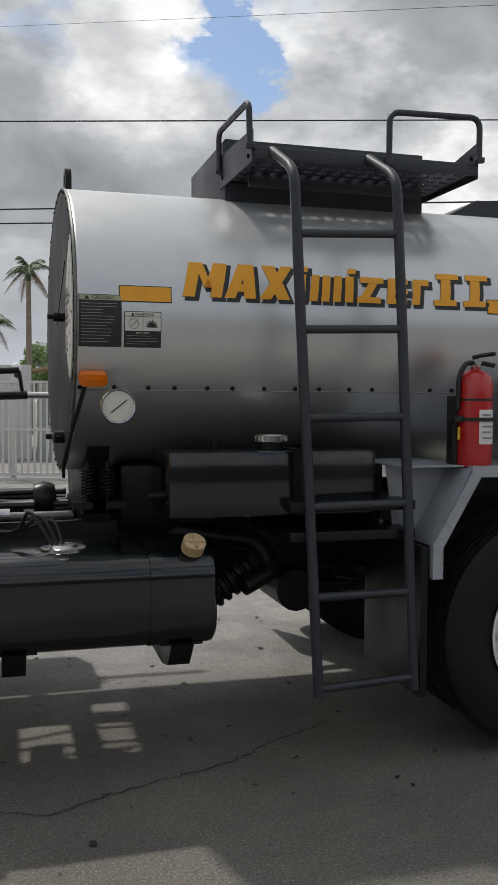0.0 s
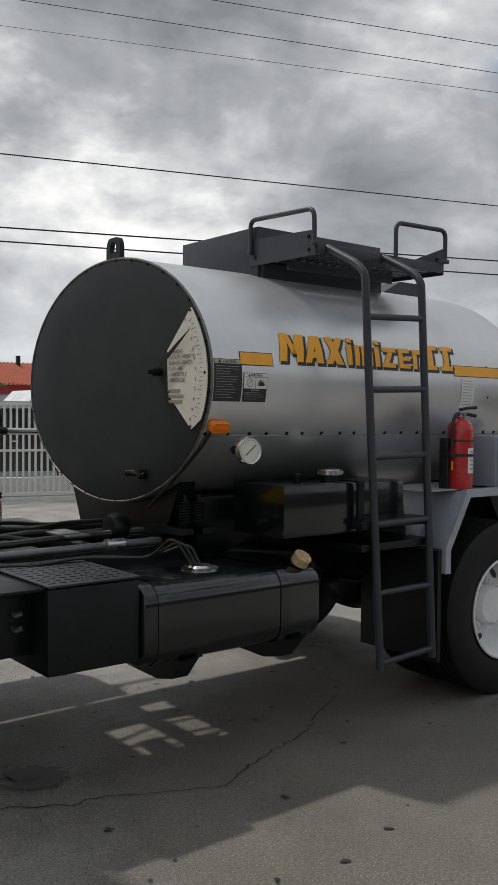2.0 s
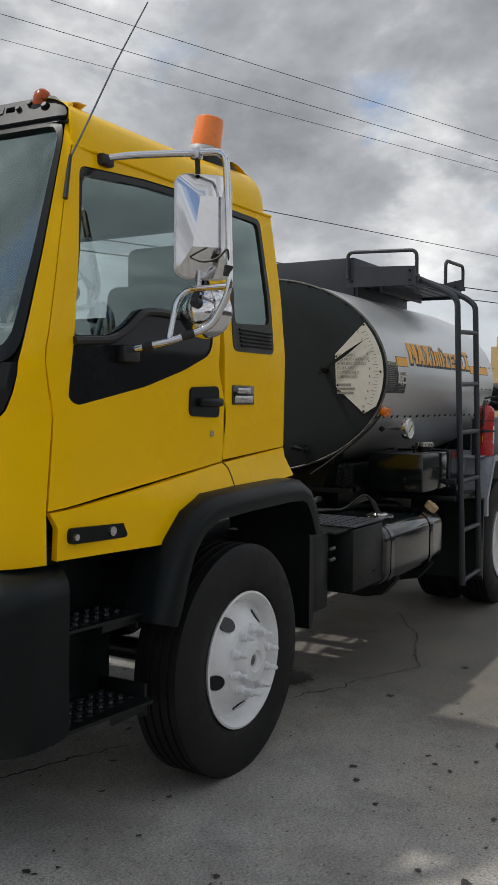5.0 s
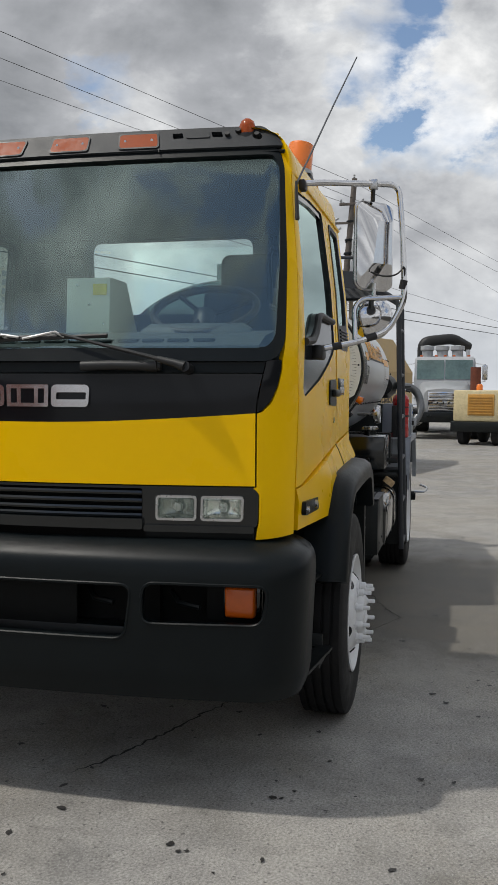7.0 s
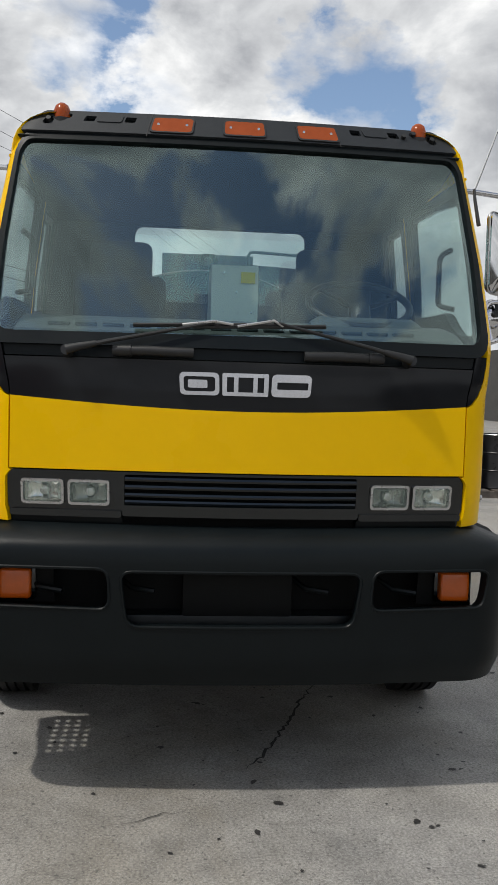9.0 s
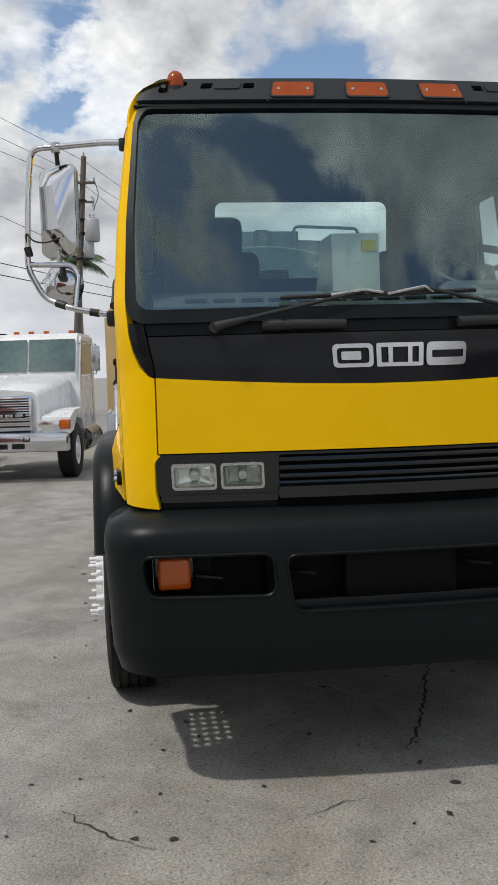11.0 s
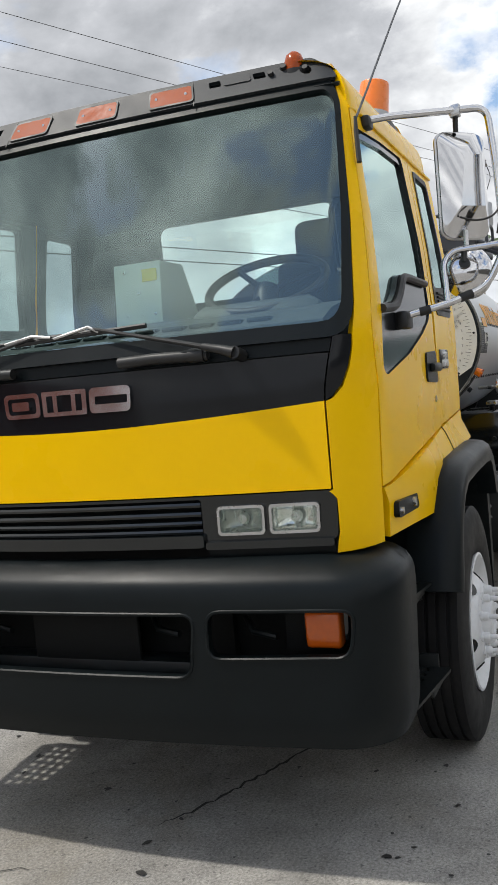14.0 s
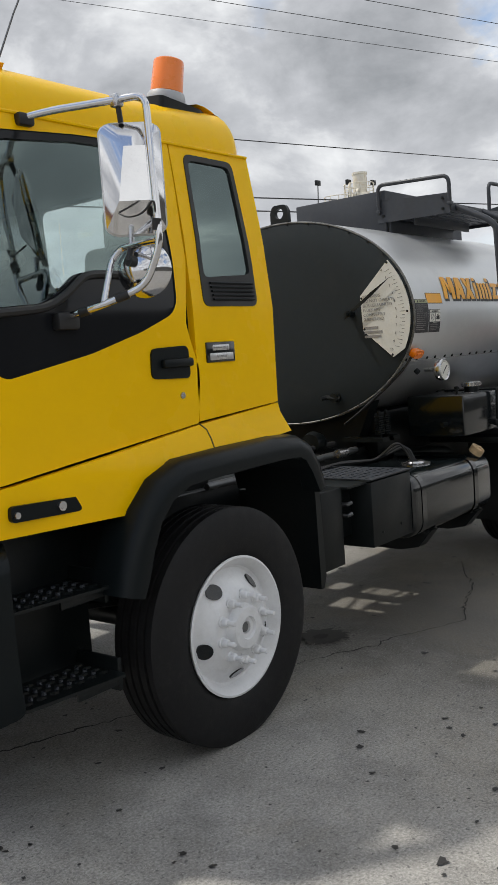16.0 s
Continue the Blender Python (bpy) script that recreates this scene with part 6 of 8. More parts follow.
hs = [[(x + a, y + b) for a, b in ((-0.017, -0.008), (0.017, -0.008), (0.02, 0.008), (-0.014, 0.008))] for x in [1.16 + 0.05 * k for k in range(8)] for y in [-1.15 + 0.052 * k for k in range(9)]]
part("step_top", panel(bmesh.new(), [(1.118, -1.2), (1.55, -1.2), (1.55, -0.66), (1.118, -0.66)], flat("z", 0.982), 0.006, hs, 0.15), PLATF, bb, "grip step tread")
for x, z in ((1.22, 0.68), (1.42, 0.69)):
    part("box_bolt", new_lathe([(0, -0.006), (0.008, -0.004), (0.008, 0.004)], (x, -1.195, z), "y", 8), CHASSIS, bb)
part("air_tank_cover", new_box(0.74, 0.935, -1.13, -0.60, 0.56, 0.97, 0.008), CHASSIS, truck, "black box behind the mud flap")
part("side_bracket", new_box(0.935, 1.122, -1.06, -0.60, 0.68, 0.95, 0.004), CHASSIS, truck)
part("step_wing", new_box(0.93, 1.125, -1.17, -0.60, 0.958, 0.972, 0.003), CHASSIS, truck)
for z in (0.80, 0.86):
    part("drain_cock", new_tube([(1.03, -1.06, z), (1.03, -1.10, z), (1.05, -1.115, z + 0.01)], 0.011, 8), DULLST, truck)
# lines, cables and the front of the pump deck between cab and tank
for k, (y, z, r) in enumerate(((-0.30, 1.02, 0.02), (-0.22, 1.03, 0.014), (-0.1, 1.03, 0.018), (0.05, 1.05, 0.015), (0.18, 1.03, 0.022), (0.28, 1.04, 0.012))):
    rr = random.Random(k)
    pts = [(0.55 + 0.26 * j, y + rr.uniform(-0.06, 0.06), z + rr.uniform(-0.02, 0.04)) for j in range(7)]
    part("hose_line", new_tube(fillet(pts, 0.08), r, 8), SEAL, truck, "black hoses on the frame")
part("frame_pipe", new_tube([(0.6, -0.50, 1.0), (2.10, -0.50, 1.01)], 0.021, 10), DULLST, truck, "bare steel pipe along the frame")
part("line_filter", new_tube([(1.72, -0.60, 1.03), (1.82, -0.60, 1.03)], 0.028, 14), STEEL, truck, "metal line filter")
part("frame_plate", new_box(1.64, 1.78, -0.34, -0.05, 1.035, 1.05, 0.004), DULLST, truck)
part("brake_chamber", new_lathe([(0, -0.05), (0.07, -0.045), (0.085, 0), (0.07, 0.05), (0, 0.06)], (1.98, -0.25, 1.06), "x", 20), CHASSIS, truck)
part("far_frame_box", new_box(0.9, 2.05, 0.62, 1.10, 0.62, 0.985, 0.01), CHASSIS, truck)
pn = fillet([(1.05, 1.12, 1.0), (1.32, 1.12, 1.30), (1.60, 1.12, 1.53), (1.80, 1.12, 1.56), (2.5, 1.10, 1.55)], 0.12, 6)
gp = part("hand_wand", new_tube(pn, 0.022, 10), STEEL, truck, "bent steel hand wand pipe with a black grip")
part("wand_grip", new_tube(fillet([(1.70, 1.12, 1.56), (1.70, 1.12, 1.70), (1.90, 1.12, 1.71), (1.92, 1.12, 1.57)], 0.02), 0.012, 8), SEAL, gp)
part("grip_sleeve", new_tube([(1.70, 1.12, 1.705), (1.90, 1.12, 1.712)], 0.022, 10), SEAL, gp)
part("grip_sleeve", new_tube([(1.66, 1.12, 1.552), (1.95, 1.12, 1.56)], 0.028, 10), SEAL, gp)

# ladder
for dx in (0.0, 0.44):
    pts = [(3.015 + dx - (0.0 if dx == 0 else 0.02), -1.235, 0.335), (2.945 + dx - 0.01, -1.20, 1.9), (2.925 + dx - 0.015, -1.19, 2.42), (2.92 + dx - 0.01, -1.13, 2.475), (2.905 + dx, -0.905, 2.59)]
    part("ladder_rail", new_tube(fillet(pts, 0.12, 6), 0.0215, 12), PLATF, truck, "dark painted tube ladder rail")
for z0, z1 in ((2.195, 2.215), (1.815, 1.827), (1.462, 1.468), (1.104, 1.112), (0.739, 0.742), (0.365, 0.385)):
    k = (z0 - 0.335) / 2.085
    xl = 3.015 - 0.09 * k
    part("ladder_rung", new_tube([(xl, -1.235 + 0.045 * k, z0), (xl + 0.435, -1.235 + 0.045 * k, z1)], 0.0175, 10), PLATF, truck, "dark painted ladder rung")
for z in (1.10, 0.98):
    part("ladder_bracket", new_box(2.90, 3.45, -1.20, -0.62, z - 0.02, z + 0.02, 0.004), CHASSIS, truck)
part("ladder_stay", new_tube([(2.97, -1.20, 1.104), (2.97, -0.6, 1.08)], 0.014, 8), CHASSIS, truck)

# walkway platform and manhole box on top
part("manhole_box", new_box(2.82, 3.85, -0.414, 0.36, 2.45, 2.772, 0.006), PLATF, truck, "dark manhole box on the tank top")
part("platform_skirt", new_box(2.84, 3.83, -0.44, -0.418, 2.44, 2.56), PLATF, truck)
hs = []
for i in range(15):
    for j in range(6):
        cx, cy = 2.86 + i * 0.068, -0.855 + j * 0.074
        hs.append([(cx + 0.025 * math.cos(k * math.pi / 3), cy + 0.024 * math.sin(k * math.pi / 3)) for k in range(6)])
dk = part("platform_deck", panel(bmesh.new(), [(2.822, -0.90), (3.872, -0.90), (3.872, -0.42), (2.822, -0.42)], flat("z", 2.575), 0.01, hs, 0.2), PLATF, truck, "perforated grip walkway")
part("platform_front_beam", new_box(2.822, 3.872, -0.915, -0.90, 2.552, 2.606, 0.004), PLATF, dk)
part("platform_low_beam", new_box(2.88, 3.74, -0.62, -0.60, 2.505, 2.564, 0.004), PLATF, dk)
for x in (2.812, 3.872):
    part("platform_end_plate", prism(bmesh.new(), [(-0.91, 2.54), (-0.35, 2.545), (-0.35, 2.70 if x < 3 else 2.61), (-0.91, 2.675 if x < 3 else 2.70)], lambda u, v, d, x=x: Vector((x + d, u, v)), 0, 0.008), PLATF, dk)
    for y, z in ((-0.86, 2.575), (-0.40, 2.59), (-0.86, 2.645)):
        part("platform_bolt", new_lathe([(0, -0.01), (0.010, -0.008), (0.010, 0.0)], (x, y, z), "x", 8), CHASSIS, dk)
hr = [[(2.802, -0.918, 2.60), (2.797, -0.918, 2.785), (2.80, -0.37, 2.808), (2.802, -0.37, 2.62)], [(3.436, -0.922, 2.575), (3.436, -0.922, 2.797), (3.877, -0.922, 2.808), (3.877, -0.922, 2.62)]]
for p in hr:
    part("platform_handrail", new_tube(fillet(p, 0.05, 5), 0.0135, 10), PLATF, dk, "bent tube handrail")
    for q in (p[0], p[-1]):
        part("rail_clip", new_box(q[0] - 0.02, q[0] + 0.02, q[1] - 0.018, q[1] + 0.012, q[2] - 0.012, q[2] + 0.012, 0.003), PLATF, dk)
part("rear_tank_box", prism(bmesh.new(), [(4.05, 2.50), (4.28, 2.62), (4.5, 2.62), (4.5, 2.50)], lambda u, v, d: Vector((u, d, v)), -0.2, 0.25), PLATF, truck)

# rear fenders: grey sheet with a light edge, cabinet on top
for s in (-1, 1):
    o = [(3.34, 1.28), (3.34, 0.86), (3.52, 0.80), (3.52, 0.935), (3.695, 1.225), (4.62, 1.225), (4.80, 0.93), (4.80, 0.80), (4.83, 0.80), (4.83, 0.96), (4.64, 1.262), (3.70, 1.262)]
    edge = [(3.50, 0.795), (3.50, 0.94), (3.675, 1.235), (3.675, 1.262), (4.645, 1.262), (4.845, 0.95), (4.845, 0.795), (4.80, 0.795), (4.80, 0.935), (4.615, 1.215), (3.715, 1.215), (3.545, 0.925), (3.545, 0.795)]
    y0 = s * 1.26
    fd = part("rear_fender_lip", prism(bmesh.new(), edge, xz(y0), -0.008 if s < 0 else 0, 0.03 if s < 0 else -0.03), GREYP, truck, "light grey fender edge")
    top = [(3.50, 0.94), (3.675, 1.25), (4.645, 1.25), (4.83, 0.95)]
    bm = bmesh.new()
    for (x0, z0), (x1, z1) in zip(top, top[1:]):
        a, b = s * 1.25, s * 0.66
        vs = [bm.verts.new(p) for p in ((x0, a, z0), (x1, a, z1), (x1, b, z1), (x0, b, z0))]
        f = bm.faces.new(vs)
        g = bmesh.ops.extrude_face_region(bm, geom=[f])
        bmesh.ops.translate(bm, verts=[v for v in g["geom"] if isinstance(v, bmesh.types.BMVert)], vec=(0, 0, -0.008))
    part("rear_fender_top", bm, GREYP, truck, "grey painted rear fender")
    part("fender_front_plate", prism(bmesh.new(), [(3.38, 1.255), (3.42, 0.95), (3.50, 0.93), (3.68, 1.255)], xz(s * 1.05), 0, 0.006), GREYP, truck)
    part("fender_flap", prism(bmesh.new(), [(3.455, 0.93), (3.485, 0.93), (3.485, 0.30), (3.455, 0.30)], lambda u, v, d: Vector((u, d, v)), min(s * 0.66, s * 1.25), max(s * 0.66, s * 1.25)), CHASSIS, truck, "black rubber flap ahead of the rear wheel")
    part("fender_deck", new_box(3.38, 3.70, min(s * 0.7, s * 1.2), max(s * 0.7, s * 1.2), 1.255, 1.262), GREYP, truck)
cb = part("control_cabinet", new_box(3.98, 4.38, -1.24, -0.98, 1.262, 1.565, 0.006), BOXGREY, truck, "grey steel electrical cabinet")
part("cabinet_door", new_box(3.99, 4.37, -1.252, -1.238, 1.275, 1.553, 0.004), BOXGREY, cb)
part("cabinet_label", new_box(4.08, 4.27, -1.2555, -1.2515, 1.45, 1.505), PAPERW, cb)
for k in range(3):
    part("text_bar", new_box(4.10 + 0.05 * k, 4.135 + 0.05 * k, -1.2575, -1.255, 1.465, 1.492), mat("blue_label_ink", (0.05, 0.12, 0.35), 0.5), cb, smooth=0)
part("selector_switch", new_tube([(4.31, -1.25, 1.49), (4.31, -1.30, 1.49)], 0.028, 14), SEAL, cb)
part("toggle_switch", new_box(4.11, 4.15, -1.275, -1.25, 1.36, 1.40, 0.004), SEAL, cb)
part("cabinet_latch", new_box(4.20, 4.27, -1.29, -1.25, 1.35, 1.43, 0.006), GREYMETAL, cb)
part("rear_housing", new_box(4.85, 5.35, -1.0, 1.0, 0.85, 1.55, 0.03), CHASSIS, truck)
part("rear_hose", new_tube(fillet([(4.95, -1.05, 1.75), (5.05, -1.25, 1.72), (5.0, -1.32, 1.5), (4.9, -1.2, 1.3)], 0.12, 6), 0.042, 12), DULLST, truck, "grey ribbed hose at the tank rear")
part("rear_valve", new_lathe([(0, -0.16), (0.09, -0.15), (0.13, -0.05), (0.13, 0.05), (0.09, 0.15), (0, 0.16)], (4.98, -0.92, 1.74), "x", 18), CHASSIS, truck, "black valve body")
part("spray_bar", new_tube([(5.2, -1.25, 0.55), (5.2, 1.25, 0.55)], 0.05, 12), CHASSIS, truck)
part("spray_hook", new_tube(fillet([(4.95, -1.25, 0.62), (4.95, -1.36, 0.62), (5.02, -1.38, 0.66), (5.02, -1.30, 0.69)], 0.03), 0.012, 8), STEEL, truck)

# beacon on its bracket
LEAN = Matrix.Translation((0.175, -0.81, 2.835)) @ Matrix.Rotation(radians(9), 4, Vector((0.8, 0.6, 0)))


def leaned(bm):
    bmesh.ops.transform(bm, matrix=LEAN, verts=bm.verts)
    return bm


part("beacon_bracket", leaned(prism(bmesh.new(), soft([(-0.13, -0.10), (0.12, -0.10), (0.22, -0.06), (0.22, 0.08), (0.12, 0.11), (-0.13, 0.11)], 0.02), lambda u, v, d: Vector((u, v, d)), -0.05, 0.0)), CHASSIS, truck, "dark beacon bracket")
part("beacon_base", leaned(new_lathe([(0, 0.0), (0.088, 0.0), (0.090, 0.012), (0.086, 0.036), (0.080, 0.048), (0, 0.048)], (0, 0, 0), "z", 32)), GREYMETAL, truck, "grey beacon base")
part("beacon_dome", leaned(new_lathe([(0.070, 0.048), (0.074, 0.052), (0.069, 0.180), (0.066, 0.190), (0.056, 0.196), (0, 0.198)], (0, 0, 0), "z", 32)), BEACON_M, truck, "orange warning beacon")
# aerial
an = part("aerial_mount", new_tube([(-1.042, -1.035, 2.385), (-1.012, -1.024, 2.50), (-1.0, -1.022, 2.55)], 0.0095, 8, r2=0.006), SEAL, truck, "black aerial mount")
part("aerial", new_tube([(-1.0, -1.022, 2.54), (-0.975, -1.065, 2.64), (-0.92, -1.16, 2.87), (-0.85, -1.25, 3.09)], 0.0045, 6, r2=0.0028), DULLST, truck, "thin whip aerial")


# mirrors: chromed tube frames, a tall flat mirror housing and a round convex one
def mirror_set(s, yaw):
    def P(x, y, z):
        return Vector((x, s * y, z))
    up = [P(-0.80, 1.00, 2.585), P(-0.74, 1.09, 2.60), P(-0.62, 1.30, 2.61), P(-0.585, 1.415, 2.61), P(-0.60, 1.435, 2.40), P(-0.605, 1.45, 2.09), P(-0.62, 1.38, 1.955), P(-0.70, 1.25, 1.90), P(-0.745, 1.07, 1.865)]
    fr = part("mirror_arm", new_tube(fillet(up, 0.05, 5), 0.0135, 10), CHROME, truck, "chromed mirror arm tube")
    lo = [P(-0.603, 1.44, 2.105), P(-0.61, 1.26, 2.10), P(-0.63, 1.225, 2.06), P(-0.70, 1.24, 1.905)]
    part("mirror_arm_brace", new_tube(fillet(lo, 0.04, 5), 0.0125, 10), CHROME, fr)
    part("arm_foot", new_box(-0.83, -0.76, min(s * 0.99, s * 1.03), max(s * 0.99, s * 1.03), 2.555, 2.60, 0.01), SEAL, fr)
    part("arm_foot", new_box(-0.80, -0.70, min(s * 1.06, s * 1.11), max(s * 1.06, s * 1.11), 1.82, 1.885, 0.012), SEAL, fr)
    part("arm_sleeve", new_tube([P(-0.607, 1.438, 2.14), P(-0.607, 1.446, 2.18)], 0.017, 10), SEAL, fr)
    part("arm_sleeve", new_tube([P(-0.655, 1.325, 1.93), P(-0.68, 1.285, 1.915)], 0.017, 10), SEAL, fr)
    part("arm_sleeve", new_tube([P(-0.715, 1.18, 1.885), P(-0.725, 1.14, 1.878)], 0.017, 10), SEAL, fr)
    # tall housing: bevelled chrome back, mirror glass facing the rear
    hx, y0, y1, z0, z1 = -0.573, 1.238, 1.381, 2.145, 2.535
    bm = bmesh.new()
    outer = rrect(y0, y1, z0, z1, 0.035, 5)
    inner = [((y0 + 0.035), z0 + 0.11), ((y0 + 0.055), z1 - 0.09), (y1 - 0.035, z1 - 0.09), (y1 - 0.035, z0 + 0.11)]
    ym = (y0 + y1) / 2
    co, si = math.cos(radians(yaw)), math.sin(radians(yaw))

    def T(d, u, v):
        """d along the housing's back, u across it."""
        u = (u - ym) * 1.5
        return Vector((hx + d * co + u * si, s * (ym + u * co - d * si * -1.0 * -1.0), v))
    a = [bm.verts.new(T(0.02, u, v)) for u, v in outer]
    a2 = [bm.verts.new(T(-0.004, u, v)) for u, v in outer]
    c = [bm.verts.new(T(-0.055, u, v)) for u, v in inner]
    n = len(outer)
    for i in range(n):
        bm.faces.new((a[i], a[(i + 1) % n], a2[(i + 1) % n], a2[i]))
    bm.faces.new(c)
    q = n // 4
    near = [2, 1, 0, 3]                     # outer corners run top-right, top-left, bottom-left, bottom-right
    for k in range(4):
        seg = [a2[(k * q + j) % n] for j in range(q)]
        for p0, p1 in zip(seg, seg[1:]):
            bm.faces.new((p0, p1, c[near[k]]))
        nxt = a2[((k + 1) * q) % n]
        bm.faces.new((seg[-1], nxt, c[near[(k + 1) % 4]], c[near[k]]))
    mh = part("mirror_housing", bm, CHROME, fr, "chromed bevelled mirror housing", 12)
    part("mirror_glass", prism(bmesh.new(), [(u * 0.98 + (y0 + y1) / 2 * 0.02, v * 0.99 + (z0 + z1) / 2 * 0.01) for u, v in outer], lambda u, v, d: T(0.02 + d, u, v), 0, 0.004), CHROME, fr)
    part("mirror_rim", new_tube([T(0.01, u, v) for u, v in outer], 0.007, 6, True), STEEL, fr)
    part("mirror_clamp", new_tube([P(-0.60, 1.30, 2.535), P(-0.615, 1.305, 2.62)], 0.010, 8), SEAL, fr)
    part("mirror_clamp", new_box(-0.635, -0.60, min(s * 1.285, s * 1.325), max(s * 1.285, s * 1.325), 2.585, 2.63, 0.006), STEEL, fr)
    part("mirror_clamp", new_tube([P(-0.60, 1.31, 2.17), P(-0.607, 1.31, 2.10)], 0.010, 8), STEEL, fr)
    part("mirror_cable", new_tube(fillet([P(-0.645, 1.30, 2.215), P(-0.66, 1.36, 2.19), P(-0.64, 1.42, 2.20), P(-0.62, 1.45, 2.25), P(-0.61, 1.447, 2.18)], 0.03), 0.004, 6), SEAL, fr)
    bm = new_lathe([(0.0, -0.045), (0.03, -0.042), (0.075, -0.022), (0.1, 0.004), (0.103, 0.012), (0.1, 0.018), (0, 0.018)], (0, 0, 0), "x", 36)
    bmesh.ops.transform(bm, matrix=Matrix.Translation(P(-0.55, 1.305, 2.02)) @ Matrix.Rotation(radians(-28 * s), 4, "Z"), verts=bm.verts)
    part("round_mirror", bm, CHROME, fr, "round convex chrome mirror")
    part("mirror_knob", new_tube([P(-0.575, 1.30, 2.045), P(-0.62, 1.30, 2.05)], 0.02, 12), SEAL, fr)
    part("mirror_knob", new_tube([P(-0.60, 1.30, 2.10), P(-0.615, 1.30, 2.05)], 0.012, 8), SEAL, fr)


mirror_set(-1, 46)
mirror_set(1, 40)


# ---- fire extinguishers, things of their own on the truck ----
def extinguisher(at, r, h, label, bracket=True):
    e = thing("fire_extinguisher", at, label, "fire extinguisher", "fire extinguishers")
    x, y, z = at
    part("cylinder", new_lathe([(0, 0), (r * 0.93, 0), (r, 0.012), (r, h * 0.80), (r * 0.93, h * 0.86), (r * 0.6, h * 0.915), (r * 0.3, h * 0.93), (r * 0.28, h * 0.96), (0, h * 0.96)], at, "z", 36), REDP, e)
    hd = part("valve_head", new_tube([(x, y, z + h * 0.95), (x, y, z + h * 1.02)], r * 0.24, 12), STEEL, e)
    part("lever", new_tube([(x - r * 0.2, y, z + h * 1.05), (x + r * 0.25, y - 0.03, z + h * 1.075), (x + r * 0.55, y - 0.085, z + h * 1.08)], 0.009, 8), SEAL, hd)
    part("carry_handle", new_tube([(x, y, z + h * 1.0), (x + r * 0.3, y - 0.03, z + h * 0.995), (x + r * 0.55, y - 0.08, z + h * 0.97)], 0.010, 8), SEAL, hd)
    part("gauge", new_lathe([(0, -0.012), (0.014, -0.012), (0.016, 0)], (x - 0.01, y - 0.03, z + h * 1.0), "y", 14), STEEL, hd)
    part("hose", new_tube(fillet([(x - 0.01, y, z + h * 1.0), (x - r * 0.7, y - 0.01, z + h * 1.0), (x - r * 1.12, y - 0.01, z + h * 0.88), (x - r * 1.18, y - 0.01, z + h * 0.55)], 0.06, 6), 0.011, 8), SEAL, e)
    part("label_sheet", new_lathe([(r + 0.0012, h * 0.22), (r + 0.0012, h * 0.55)], at, "z", 14, radians(-105), radians(-20)), PAPERW, e, "white instruction label")
    for k in range(5):
        zz = z + h * (0.50 - 0.055 * k)
        part("text_bar", new_lathe([(r + 0.0024, zz - z - 0.004), (r + 0.0024, zz - z + 0.004)], at, "z", 6, radians(-95), radians(-60 + 8 * (k % 3))), GREYINK, e, smooth=0)
    if bracket:
        part("strap", new_lathe([(r + 0.004, h * 0.44), (r + 0.007, h * 0.44), (r + 0.007, h * 0.475), (r + 0.004, h * 0.475)], at, "z", 30), SEAL, e)
        part("thin_band", new_lathe([(r + 0.001, h * 0.635), (r + 0.003, h * 0.635), (r + 0.003, h * 0.655), (r + 0.001, h * 0.655)], at, "z", 30), SEAL, e)
        part("strap_clip", new_box(x - r * 1.5, x - r * 0.7, y - 0.03, y + 0.03, z + h * 0.43, z + h * 0.49, 0.004), SEAL, e)
        part("back_plate", new_box(x - r * 1.25, x - r * 0.4, y + r * 0.2, y + r * 1.05, z, z + h * 0.68, 0.004), SEAL, e)
        part("tag", new_box(x - r * 1.12, x - r * 0.93, y - r * 0.1, y - r * 0.06, z + h * 0.26, z + h * 0.38), YLABEL, e)
    return e


extinguisher((3.735, -1.17, 1.255), 0.074, 0.44, "red fire extinguisher strapped on the grey rear fender")
extinguisher((1.68, 0.75, 0.985), 0.075, 0.19, "small red fire extinguisher on the far side of the frame", False)

# ---- sliding gate and yard edge beyond the truck ----
def fence_y(x):
    return 13.55 - 0.24 * x


gate = thing("sliding_gate", (3.0, fence_y(3.0), 0), "white painted steel picket gate with a middle rail", "gate")
pk = finish(new_box(-0.02, 0.02, -0.012, 0.012, 0.10, 1.86), "picket", FENCEW)
for k in range(190):
    x = -8.0 + k * 0.116
    o = new("picket", pk)
    o.parent = gate
    o.location = Vector((x, fence_y(x), 0)) - BASE[gate]
    o.rotation_euler = (0, 0, math.atan(-0.24))
ang = Matrix.Rotation(math.atan(-0.24), 4, "Z")
for z0, z1 in ((1.84, 1.90), (0.94, 0.99), (0.08, 0.15)):
    part("gate_rail", new_tube([(-8.05, fence_y(-8.05), (z0 + z1) / 2), (14.1, fence_y(14.1), (z0 + z1) / 2)], (z1 - z0) * 0.6, 4), FENCEW, gate, smooth=0)
for x in (-8.0, -2.6, 2.05, 3.45, 8.4, 14.0):
    part("gate_post", new_box(x - 0.05, x + 0.05, fence_y(x) - 0.05 + 0.06, fence_y(x) + 0.05 + 0.06, 0, 1.97, 0.006), FENCEW, gate)
part("gate_track", new_box(-0.05, 22.5, -0.05, 0.05, 0.0, 0.05, m=Matrix.Translation((-8.0, fence_y(-8.0), 0)) @ ang), FENCEW, gate)
sg = part("gate_sign", new_box(3.05, 3.30, fence_y(3.2) - 0.05, fence_y(3.2) - 0.04, 1.0, 1.28), PAPERW, gate, "white sign with plain red bars")
for a in (3.08, 3.20):
    part("sign_bar", new_box(a, a + 0.07, fence_y(3.2) - 0.056, fence_y(3.2) - 0.05, 1.06, 1.22), TAILRED, gate)
